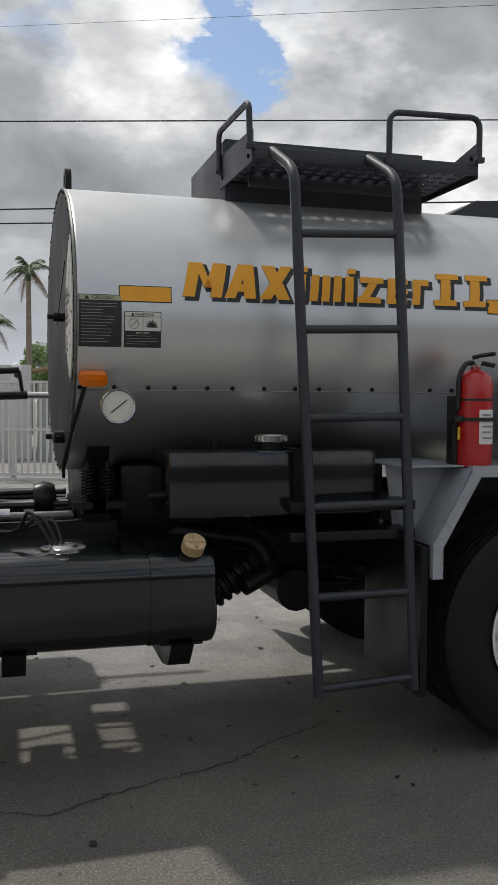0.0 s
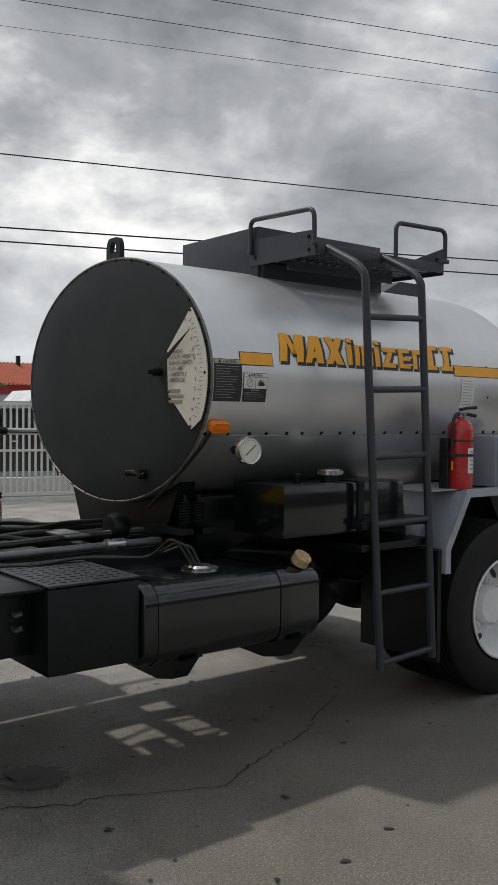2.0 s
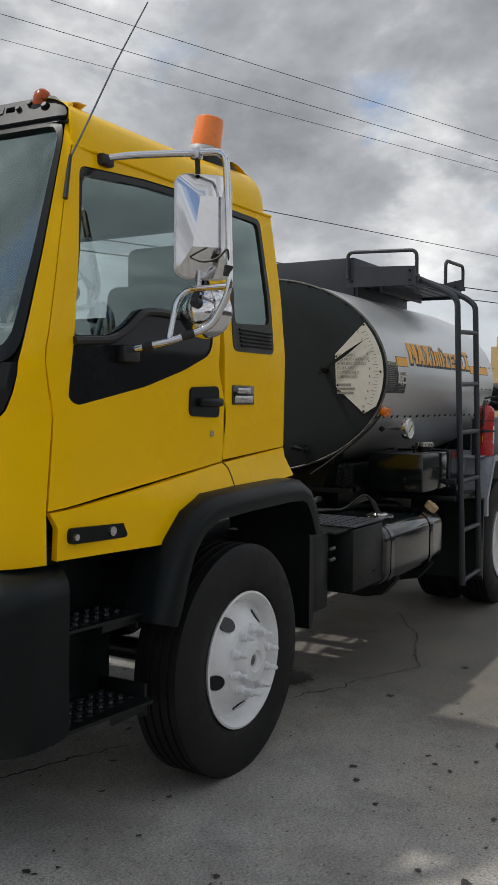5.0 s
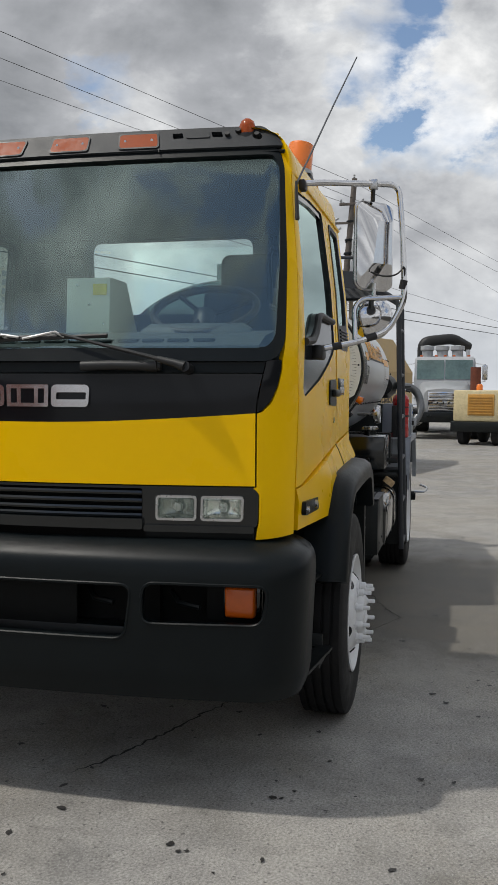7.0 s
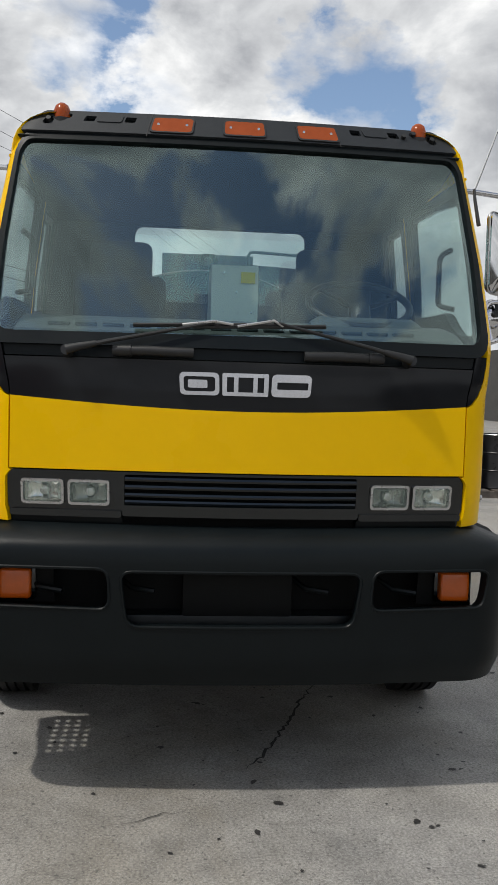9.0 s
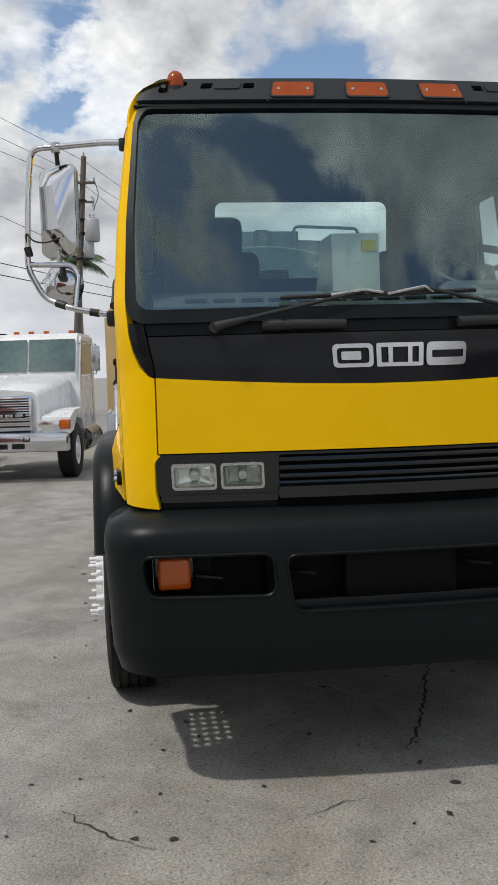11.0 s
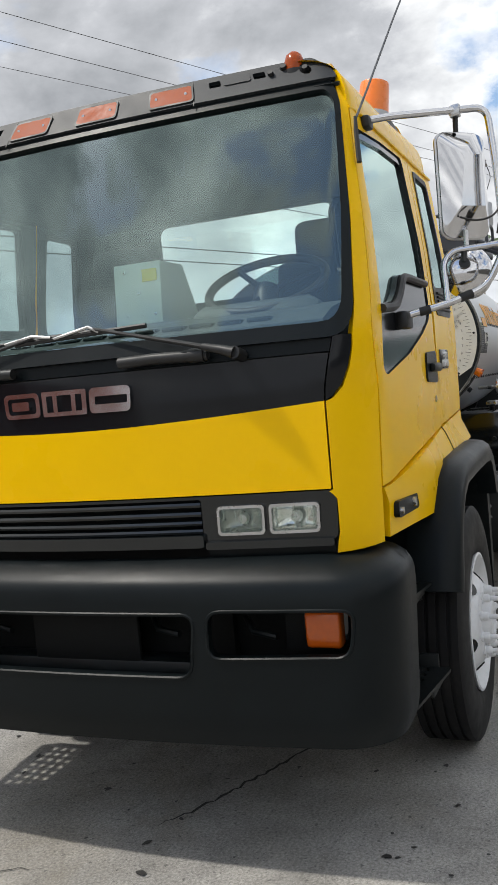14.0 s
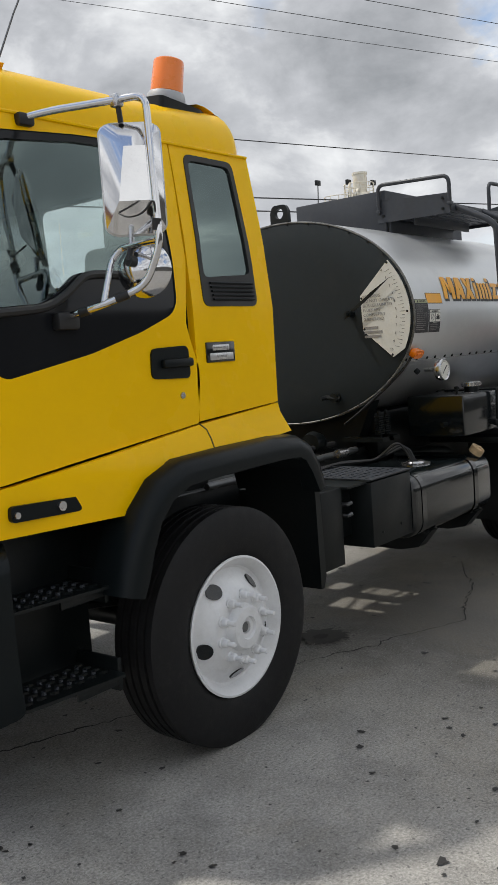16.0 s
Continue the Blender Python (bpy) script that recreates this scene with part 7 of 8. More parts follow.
for x in (2.12, 3.45):
    lp = thing("globe_lamp", (x, fence_y(x) + 0.1, 1.95), "white globe lamp on a gate post", "lamp", "globe lamps")
    part("globe", new_lathe([(0, -0.1), (0.05, -0.088), (0.088, -0.05), (0.1, 0), (0.088, 0.05), (0.05, 0.088), (0, 0.1)], (x, fence_y(x) + 0.1, 2.14), "z", 20), GLOBE, lp)
    part("collar", new_lathe([(0.06, 0), (0.04, 0.06), (0.05, 0.1), (0, 0.1)], (x, fence_y(x) + 0.1, 1.95), "z", 14), CHASSIS, lp)

# yard wall, boards and sheds behind the gate
solo("low_white_building", new_box(-12, 2.6, 19.0, 26.0, 0, 2.42, 0.02), WALLW, (-5, 22, 0), "low white stucco building with a flat roof", "building")
sh = thing("board_shed", (4.4, 19.6, 0), "makeshift shed of pale green-grey boards under a brown roof", "shed")
for k in range(12):
    part("board", new_box(2.75 + k * 0.3, 3.03 + k * 0.3, 19.2, 19.26, 0, 1.95 + 0.1 * (k % 3)), PALEB, sh)
part("shed_roof", prism(bmesh.new(), [(2.6, 2.25), (4.4, 2.6), (6.4, 2.15), (6.4, 2.2), (4.4, 2.66), (2.6, 2.31)], xz(19.0), 0, 2.5), WOODB, sh)
wl = thing("corrugated_wall", (8.5, 17.5, 0), "grey corrugated sheet wall", "wall", kind="structure")
bm = bmesh.new()
prev = None
for k in range(160):
    x = 6.6 + k * 0.06
    y = 17.9 - 0.24 * (x - 6.6) + 0.018 * (k % 2)
    r = [bm.verts.new((x, y, 0)), bm.verts.new((x, y, 2.0)), bm.verts.new((x, y + 0.02, 2.0)), bm.verts.new((x, y + 0.02, 0))]
    if prev:
        for i in range(4):
            bm.faces.new((prev[i], r[i], r[(i + 1) % 4], prev[(i + 1) % 4]))
    prev = r
part("sheet", bm, WALLG, wl, smooth=0)
solo("concrete_block_row", new_box(5.5, 12.5, -0.1, 0.1, 0, 0.42, 0.01, m=Matrix.Translation((0, 13.9, 0)) @ ang), WALLW, (6, 13.2, 0), "low pale concrete kerb wall behind the gate", "kerb wall", kind="structure")


def pickup(at, turn):
    p = thing("pickup_truck", (0, 0, 0), "black pickup truck parked behind the gate", "pickup truck")
    b = part("body", prism(bmesh.new(), [(-2.75, 0.55), (-2.80, 1.15), (-0.75, 1.18), (-0.55, 1.20), (-0.25, 1.78), (1.25, 1.80), (1.75, 1.25), (2.75, 1.12), (2.85, 0.55), (1.9, 0.50), (-1.9, 0.50)], xz(0), -0.95, 0.95), CARB, p)
    for s in (-1, 1):
        part("side_window", prism(bmesh.new(), [(-0.40, 1.25), (-0.18, 1.70), (1.18, 1.72), (1.55, 1.27)], xz(s * 0.955), -0.004, 0.004), DARKGLASS, p)
        part("tail_lamp", new_box(-2.82, -2.70, min(s * 0.80, s * 0.965), max(s * 0.80, s * 0.965), 0.82, 1.14, 0.01), TAILRED, p, "red tail lamp")
        part("door_handle", new_box(0.0, 0.16, min(s * 0.95, s * 0.985), max(s * 0.95, s * 0.985), 1.10, 1.13, 0.004), CHROME, p)
        for x in (-1.75, 1.80):
            w = part("wheel", new_lathe([(0.26, 0.11), (0.37, 0.10), (0.39, 0.06), (0.39, -0.06), (0.37, -0.10), (0.26, -0.11)], (x, s * 0.85, 0.39), "y", 32), RUBBER, p, "black tyre on a silver alloy rim")
            part("rim", new_lathe([(0.265, s * 0.11), (0.25, s * 0.06), (0.10, s * 0.05), (0.09, s * 0.09), (0, s * 0.09)], (x, s * 0.85, 0.39), "y", 32), STEEL, w)
            for k in range(5):
                a = 2 * math.pi * k / 5
                part("spoke", new_tube([(x + 0.07 * math.cos(a), s * 0.945, 0.39 + 0.07 * math.sin(a)), (x + 0.25 * math.cos(a), s * 0.94, 0.39 + 0.25 * math.sin(a))], 0.035, 6), STEEL, w)
    part("rear_bumper", new_box(-2.95, -2.78, -0.9, 0.9, 0.52, 0.72, 0.02), CHROME, p)
    p.matrix_basis = pose(*at, 0, 0, turn)
    return p


pickup((7.3, 13.75, 0), -13.5)


# ---- trees ----
def leaf_clump(bm, c, r, n, rnd, size):
    for _ in range(n):
        d = Vector((rnd.gauss(0, 1), rnd.gauss(0, 1), rnd.gauss(0, 0.8)))
        d = d.normalized() * r * rnd.uniform(0.35, 1.0) ** 0.5
        p = c + d
        u = Vector((rnd.gauss(0, 1), rnd.gauss(0, 1), rnd.gauss(0, 1))).normalized()
        v = u.orthogonal().normalized()
        s = size * rnd.uniform(0.6, 1.4)
        bm.faces.new([bm.verts.new(p + u * s), bm.verts.new(p + v * s * 0.55), bm.verts.new(p - u * s), bm.verts.new(p - v * s * 0.55)])


def tree(at, h, w, seed, label):
    rnd = random.Random(seed)
    t = thing("broadleaf_tree", at, label, "tree", "trees behind the gate")
    base = Vector(at)
    part("trunk", new_tube([base, base + Vector((0.1, 0, h * 0.25)), base + Vector((0, 0.1, h * 0.45))], w * 0.05, 10, r2=w * 0.03), BARK, t)
    bm, lm = bmesh.new(), bmesh.new()
    for k in range(46):
        a, e = rnd.uniform(0, 6.283), rnd.uniform(-0.15, 1.0)
        rad = w * 0.5 * math.sqrt(max(0.05, 1 - e * e * 0.9)) * rnd.uniform(0.55, 0.92)
        c = base + Vector((rad * math.cos(a), rad * math.sin(a), h * (0.50 + 0.42 * e)))
        leaf_clump(bm, c, w * rnd.uniform(0.10, 0.16), 190, rnd, w * 0.020)
        if k % 4 == 0:
            tube(lm, [base + Vector((0, 0, h * 0.35)), (base + c) / 2 + Vector((0, 0, h * 0.15)), c], w * 0.018, 6, r2=w * 0.005)
    part("limbs", lm, BARK, t)
    part("crown", bm, LEAFM, t, smooth=0)


def palm(at, h, spread, seed, label, dead=3, lean=0.0):
    rnd = random.Random(seed)
    t = thing("palm_tree", at, label, "palm tree", "palm trees")
    b = Vector(at)
    top = b + Vector((lean, 0, h))
    bm = bmesh.new()
    n = 18
    tube(bm, [b + (top - b) * (k / n) + Vector((0, 0, 0)) for k in range(n + 1)], 0.17, 10, r2=0.10)
    part("trunk", bm, TRUNKM, t)
    part("crownshaft", new_tube([top, top + Vector((0, 0, 0.7))], 0.11, 10, r2=0.05), PALMM, t)
    for k in range(16 + dead):
        bm = bmesh.new()
        a = k * 2.4 + rnd.uniform(-0.2, 0.2)
        up = rnd.uniform(0.15, 1.1) if k < 16 else -0.4
        L = spread * rnd.uniform(0.8, 1.1)
        pts = []
        for j in range(13):
            s = j / 12
            r = L * s * math.cos(up) * (1 - 0.15 * s)
            z = L * s * math.sin(up) - L * 0.62 * s * s * (1.0 if k < 16 else 0.8)
            pts.append(top + Vector((math.cos(a) * r, math.sin(a) * r, 0.55 + z)))
        tube(bm, pts, 0.025, 5, r2=0.006)
        for j in range(1, 13):
            for q in (0.0, 0.33, 0.66):
                p = pts[j - 1].lerp(pts[j], q)
                d = (pts[j] - pts[j - 1]).normalized()
                sd = d.cross(Vector((0, 0, 1))).normalized()
                ll = spread * 0.30 * math.sin(math.pi * min(1, (j + q) / 12.5) ** 0.7 * 0.92 + 0.15)
                for sgn in (-1, 1):
                    tip = p + sd * sgn * ll * 0.75 + d * ll * 0.45 + Vector((0, 0, -ll * rnd.uniform(0.35, 0.75)))
                    wv = d * 0.028 * spread / 2
                    bm.faces.new([bm.verts.new(p + wv), bm.verts.new(p - wv), bm.verts.new(tip)])
        part("frond", bm, PALMM if k < 16 else DEADM, t, "" if k < 16 else "dry brown frond", smooth=0)


tree((10.2, 55.0, 0), 8.3, 7.4, 1, "large round green tree behind the yard")
tree((4.6, 52.0, 0), 5.0, 4.2, 2, "green broadleaf tree behind the low building")
tree((22.0, 75.0, 0), 5.6, 7.0, 3, "distant dark tree behind the yard")
palm((3.1, 36.0, 0), 6.7, 1.5, 1, "tall palm with some dry brown fronds", 4)
palm((1.15, 55.0, 0), 5.9, 2.1, 2, "slim palm behind the low building", 1, 0.3)
palm((16.6, 38.0, 0), 2.6, 1.7, 3, "short palm beside the tiled house", 2)
palm((29.5, 15.2, 0), 5.3, 1.15, 4, "palm behind the asphalt tank", 1)
palm((33.0, 15.0, 0), 4.3, 1.5, 5, "palm behind the asphalt tank", 1)
palm((37.5, 3.3, 0), 6.2, 2.0, 6, "green palm beside the utility pole", 1)

# tiled house
hs = thing("tiled_house", (18.1, 46, 0), "white house with terracotta roofs and a dark red band", "house")
part("wall", new_box(12.1, 17.2, 43, 50, 0, 3.4, 0.02), WALLW, hs)
part("wall", new_box(13.8, 16.8, 45, 49, 3.4, 4.6, 0.02), WALLW, hs)
part("wall", new_box(17.2, 28.6, 40.5, 49, 0, 2.7, 0.02), WALLG, hs)
part("band", new_box(17.15, 28.65, 40.45, 49.05, 2.7, 3.2, 0.01), REDBAND, hs)
for x0, x1, y0, y1, z, hh in ((11.6, 17.6, 42.6, 50.4, 3.4, 0.75), (13.4, 17.2, 44.6, 49.4, 4.6, 0.7), (17.0, 28.9, 40.2, 49.3, 3.2, 1.4)):
    bm = bmesh.new()
    cx0, cx1, cy = x0 + (y1 - y0) * 0.35, x1 - (y1 - y0) * 0.35, (y0 + y1) / 2
    if cx1 < cx0:
        cx0 = cx1 = (x0 + x1) / 2
    v = [bm.verts.new(p) for p in ((x0, y0, z), (x1, y0, z), (x1, y1, z), (x0, y1, z), (cx0, cy, z + hh), (cx1, cy, z + hh))]
    for f in ((0, 1, 5, 4), (1, 2, 5), (2, 3, 4, 5), (3, 0, 4), (3, 2, 1, 0)):
        bm.faces.new([v[i] for i in f])
    k = x0 + 0.1
    while k < x1 - 0.1:
        t0 = min(1.0, (k - x0) / max(0.01, cx0 - x0), (x1 - k) / max(0.01, x1 - cx1))
        tube(bm, [(k, y0 - 0.03, z + 0.02), (k, y0 + (cy - y0) * t0, z + hh * t0 + 0.02)], 0.07, 5)
        k += 0.24
    part("roof", bm, TILER, hs, "terracotta barrel tile roof", 0)
for x in (12.8, 15.2):
    wn = part("window", new_box(x, x + 0.9, 42.95, 43.02, 1.6, 2.6), DARKGLASS, hs)
    part("window_frame", new_box(x - 0.06, x + 0.96, 42.93, 42.97, 1.52, 1.6), WALLW, hs)
part("chimney", new_box(21.2, 21.4, 44, 44.2, 4.2, 5.0), CHASSIS, hs)
van = thing("white_van", (11.4, 19.5, 0), "white van roof showing above the gate", "van")
part("body", prism(bmesh.new(), [(10.2, 0.5), (10.15, 1.9), (10.6, 2.35), (12.6, 2.4), (13.0, 1.8), (13.0, 0.5)], xz(18.8), 0, 1.8), WHITET, van)
part("window", prism(bmesh.new(), [(10.35, 1.55), (10.62, 2.2), (11.0, 2.2), (11.0, 1.55)], xz(18.79), -0.003, 0.004), DARKGLASS, van)
for x in (10.8, 12.5):
    part("wheel", new_lathe([(0, 0.1), (0.3, 0.1), (0.34, 0.06), (0.34, -0.06), (0.3, -0.1), (0, -0.1)], (x, 18.85, 0.34), "y", 20), RUBBER, van)

# silos with rails and floodlights
sl = thing("cement_silos", (52, 31.3, 0), "tall stained white cement silos with top rails and floodlights", "silo")
for x, y, r, h in ((52.3, 31.3, 0.85, 11.7), (53.9, 30.5, 0.95, 12.6)):
    part("silo", new_lathe([(0, 0), (r, 0), (r, h - 0.4), (r * 0.8, h - 0.1), (0, h)], (x, y, 0), "z", 32), SILOM, sl)
    part("silo_pipe", new_tube([(x - r - 0.1, y - 0.3, 1), (x - r - 0.1, y - 0.3, h - 0.3), (x - r + 0.3, y - 0.2, h + 0.1)], 0.09, 8), SILOM, sl)
    ring = [Vector((x + (r + 0.12) * math.cos(k * math.pi / 10), y + (r + 0.12) * math.sin(k * math.pi / 10), h + 0.55)) for k in range(20)]
    part("top_rail", new_tube(ring, 0.035, 5, True), SILOM, sl)
    part("top_rail", new_tube([p - Vector((0, 0, 0.4)) for p in ring], 0.03, 5, True), SILOM, sl)
    for p in ring[::2]:
        part("rail_post", new_tube([p, p - Vector((0, 0, 0.9))], 0.03, 5), SILOM, sl)
    for k in range(4):
        part("letter_bar", new_box(x - 0.28 - 0.3, x + 0.28 - 0.3, y - r * 0.98 - 0.02, y - r * 0.98 + 0.3, h * 0.62 + k * 0.62, h * 0.62 + k * 0.62 + 0.4), GREYMETAL, sl)
part("filter_stack", new_lathe([(0.5, 0), (0.5, 1.3), (0.55, 1.32), (0.55, 1.45), (0, 1.5)], (53.9, 30.4, 12.5), "z", 20), SILOM, sl)
for dx in (-0.5, -0.1, 0.35):
    part("filler_pipe", new_tube(fillet([(53.1 + dx, 30.0 - dx, 2), (53.1 + dx, 30.0 - dx, 12.4 - dx), (53.5 + dx, 30.2 - dx, 12.7 - dx)], 0.2), 0.08, 8), SILOM, sl)
for x, y in ((51.2, 32.2), (53.0, 30.8), (54.9, 29.9)):
    fl = part("floodlight", new_box(x - 0.25, x + 0.25, y - 0.1, y + 0.1, 13.1, 13.45, 0.03, m=None), CHASSIS, sl)
    part("floodlight_arm", new_tube([(x, y, 13.1), (x + 0.2, y + 0.2, 11.8)], 0.04, 6), CHASSIS, sl)

# utility pole with transformer
up = thing("utility_pole", (32.6, 2.68, 0), "weathered wooden utility pole with a grey transformer", "utility pole")
part("pole", new_tube([(32.6, 3.42, 0), (32.6, 3.04, 5.2), (32.6, 2.63, 10.4)], 0.17, 12, r2=0.11), WOODP, up)
part("crossarm", new_box(32.44, 32.54, 2.20, 3.23, 9.30, 9.40, 0.01), WOODP, up)
part("transformer", new_lathe([(0, 0), (0.26, 0.02), (0.30, 0.08), (0.30, 0.86), (0.26, 0.92), (0, 0.95)], (32.5, 2.41, 7.0), "z", 24), GREYMETAL, up, "grey can transformer")
part("switch_box", new_box(32.35, 32.75, 2.36, 2.76, 6.4, 7.05, 0.04), GREYMETAL, up)
part("transformer_bracket", new_box(32.5, 32.6, 2.58, 2.98, 7.3, 7.42), CHASSIS, up)
part("transformer_bracket", new_box(32.5, 32.6, 2.58, 2.98, 7.8, 7.92), CHASSIS, up)
for y, z in ((2.33, 7.95), (2.48, 7.95), (2.26, 9.4), (3.16, 9.4), (2.63, 10.38)):
    part("insulator", new_lathe([(0.02, 0), (0.05, 0.05), (0.03, 0.08), (0.05, 0.14), (0, 0.2)], (32.5, y, z), "z", 10), GREYMETAL, up)
part("cutout_arm", new_box(32.45, 32.55, 2.33, 3.43, 8.55, 8.63), WOODP, up)
part("fuse_cutout", new_tube(fillet([(32.5, 3.26, 8.8), (32.5, 3.46, 8.7), (32.5, 3.33, 8.3), (32.5, 3.16, 8.4)], 0.05), 0.045, 6), GREYMETAL, up)
part("fuse_cutout", new_tube(fillet([(32.5, 2.38, 8.8), (32.5, 2.30, 8.7), (32.5, 2.33, 8.4)], 0.05), 0.04, 6), GREYMETAL, up)
for z in (6.3, 7.3, 7.85, 8.6):
    part("clamp", new_lathe([(0.17, 0), (0.19, 0.02), (0.19, 0.08), (0.17, 0.1)], (32.6, 3.42 - 0.0760 * z, z), "z", 12), CHASSIS, up)
jl = [(32.5, 2.33, 8.25), (32.5, 2.08, 8.9), (32.5, 2.28, 9.5)]
part("jumper_wire", new_tube(fillet(jl, 0.2), 0.015, 5), WIREM, up)

def wire(z, az, slope, r, to, sag=0.0, length=75, label="thin black overhead power wire", start=(32.6, 2.66)):
    d = Vector((math.cos(radians(az)), math.sin(radians(az)), slope))
    s = Vector((*start, z))
    pts = []
    for k in range(25):
        t = k / 24
        pts.append(s + d * length * t + Vector((0, 0, -4 * sag * t * (1 - t))))
    pre = [s + (Vector(to) - s) * 3.0 * (k / 12) for k in range(12, 0, -1)]
    solo("overhead_wire", new_tube(pre + pts, r, 5), WIREM, tuple(s), label, "wire", "overhead wires")


wire(10.25, 149.9, 0.082, 0.009, (51.7, -2.98, 10.0))
wire(9.59, 146.85, 0.102, 0.009, (54.0, -3.36, 9.5))
wire(9.285, 121.1, 0.253, 0.009, (62.0, -3.5, 9.25))
wire(6.454, 174.7, -0.063, 0.008, (56.0, -3.4, 6.5))
wire(5.40, 162.3, -0.013, 0.015, (44.6, -2.5, 5.3))
wire(5.00, 159.0, 0.003, 0.016, (47.5, -3.3, 5.0))


# ---- other vehicles in the yard ----
def conv_truck(at, turn, paint, label, tail=True, hood=1.7, w=1.18, cabtop=2.72, z0=0.55, bumperm=None, roofl=True, size=1.0):
    """A bonneted lorry, nose to -x at its own x = 0."""
    t = thing("bonneted_truck", (0, 0, 0), label, "truck", "parked trucks")
    hd = part("hood", bmesh.new(), paint, t)
    bm = bmesh.new()
    secs = [(0.0, 0.62, 1.62), (0.25, 0.70, 1.70), (hood * 0.6, 0.78, 1.80), (hood, 0.84, 1.90)]
    rows = []
    for x, hw, zt in secs:
        o = [(-hw, 0.85), (-hw, zt - 0.14), (-hw + 0.12, zt - 0.02), (0, zt + 0.03), (hw - 0.12, zt - 0.02), (hw, zt - 0.14), (hw, 0.85)]
        rows.append([bm.verts.new((x, y, z)) for y, z in o])
    for a, b in zip(rows, rows[1:]):
        for i in range(len(a) - 1):
            bm.faces.new((a[i], a[i + 1], b[i + 1], b[i]))
    bm.faces.new(rows[0])
    bm.faces.new(rows[-1][::-1])
    old = hd.data
    hd.data = finish(bm, "hood", paint, 50)
    bpy.data.meshes.remove(old)
    BASE[hd] = Vector((0, 0, 0))
    gr = part("grille", new_box(-0.05, -0.01, -0.50, 0.50, 0.80, 1.54, 0.02), CHROME, t, "chrome barred grille")
    for k in range(15):
        part("grille_bar", new_box(-0.065, -0.05, -0.45, 0.45, 0.84 + k * 0.045, 0.865 + k * 0.045), CHASSIS if k % 2 else CHROME, gr)
    part("grille_badge", new_box(-0.072, -0.06, -0.38, 0.38, 1.145, 1.225, 0.006), CHASSIS, gr)
    for k in range(4):
        part("badge_block", new_box(-0.08, -0.07, -0.34 + k * 0.18, -0.20 + k * 0.18, 1.16, 1.21, 0.004), STEEL, gr)
    for s in (-1, 1):
        fw = part("mudguard", prism(bmesh.new(), [(-0.10, 0.85), (-0.05, 1.14), (0.30, 1.25), (1.10, 1.28), (1.35, 1.05), (1.35, 0.85), (1.15, 0.85), (1.0, 1.06), (0.5, 1.12), (0.2, 0.9)], xz(0), min(s * 0.66, s * w), max(s * 0.66, s * w)), paint, t)
        part("headlamp", new_box(-0.12, -0.05, min(s * 0.60, s * 1.0), max(s * 0.60, s * 1.0), 0.93, 1.10, 0.015), LENS, t, "rectangular headlamp")
        part("indicator", new_box(-0.11, -0.04, min(s * 1.0, s * w), max(s * 1.0, s * w), 0.93, 1.10, 0.015), AMBER, t)
        wh = part("wheel", new_lathe([(0.28, 0.15), (0.46, 0.15), (0.50, 0.12), (0.50, -0.12), (0.46, -0.15), (0.28, -0.15)], (0.66, s * (w - 0.17), 0.5), "y", 36), RUBBER, t, "black tyre on a white rim")
        part("rim", new_lathe([(0.285, s * 0.13), (0.26, s * 0.05), (0.15, s * 0.10), (0.10, s * 0.17), (0, s * 0.17)], (0.66, s * (w - 0.17), 0.5), "y", 28), WHITEP, wh)
        part("step_tank", new_tube([(hood + 0.1, s * 0.95, 0.62), (hood + 1.3, s * 0.95, 0.62)], 0.26, 20), STEEL, t)
        part("wing_mirror", new_box(hood + 0.05, hood + 0.12, min(s * 1.25, s * 1.42), max(s * 1.25, s * 1.42), 1.95, 2.45, 0.02), STEEL, t)
        part("mirror_stay", new_tube([(hood + 0.1, s * 1.0, 2.5), (hood + 0.1, s * 1.34, 2.48), (hood + 0.1, s * 1.34, 1.9), (hood + 0.1, s * 1.0, 1.85)], 0.014, 6), STEEL, t)
    cb = part("cab", bmesh.new(), paint, t)
    bm = prism(bmesh.new(), [(hood, 0.85), (hood, 1.92), (hood + 0.22, cabtop - 0.08), (hood + 0.32, cabtop), (hood + 1.55, cabtop), (hood + 1.6, cabtop - 0.1), (hood + 1.6, 0.85)], xz(0), -1.02, 1.02)
    bmesh.ops.bevel(bm, geom=[e for e in bm.edges if abs(e.verts[0].co.y - e.verts[1].co.y) < 1e-4 and e.verts[0].co.z > 1.9], offset=0.06, segments=3, affect="EDGES")
    old = cb.data
    cb.data = finish(bm, "cab", paint, 40)
    bpy.data.meshes.remove(old)
    BASE[cb] = Vector((0, 0, 0))
    for y0, y1 in ((-0.93, -0.02), (0.02, 0.93)):
        bm = bmesh.new()
        xa, xb = hood + 0.008, hood + 0.193
        pts = [(xa, y0, 1.97), (xa, y1, 1.97), (xb, y1, cabtop - 0.12), (xb, y0, cabtop - 0.12)]
        vs = [bm.verts.new(Vector(p) + Vector((-0.012, 0, 0))) for p in pts]
        f = bm.faces.new(vs)
        g = bmesh.ops.extrude_face_region(bm, geom=[f])
        bmesh.ops.translate(bm, verts=[v for v in g["geom"] if isinstance(v, bmesh.types.BMVert)], vec=(-0.006, 0, 0))
        part("windscreen", bm, TRUCKGLASS, t)
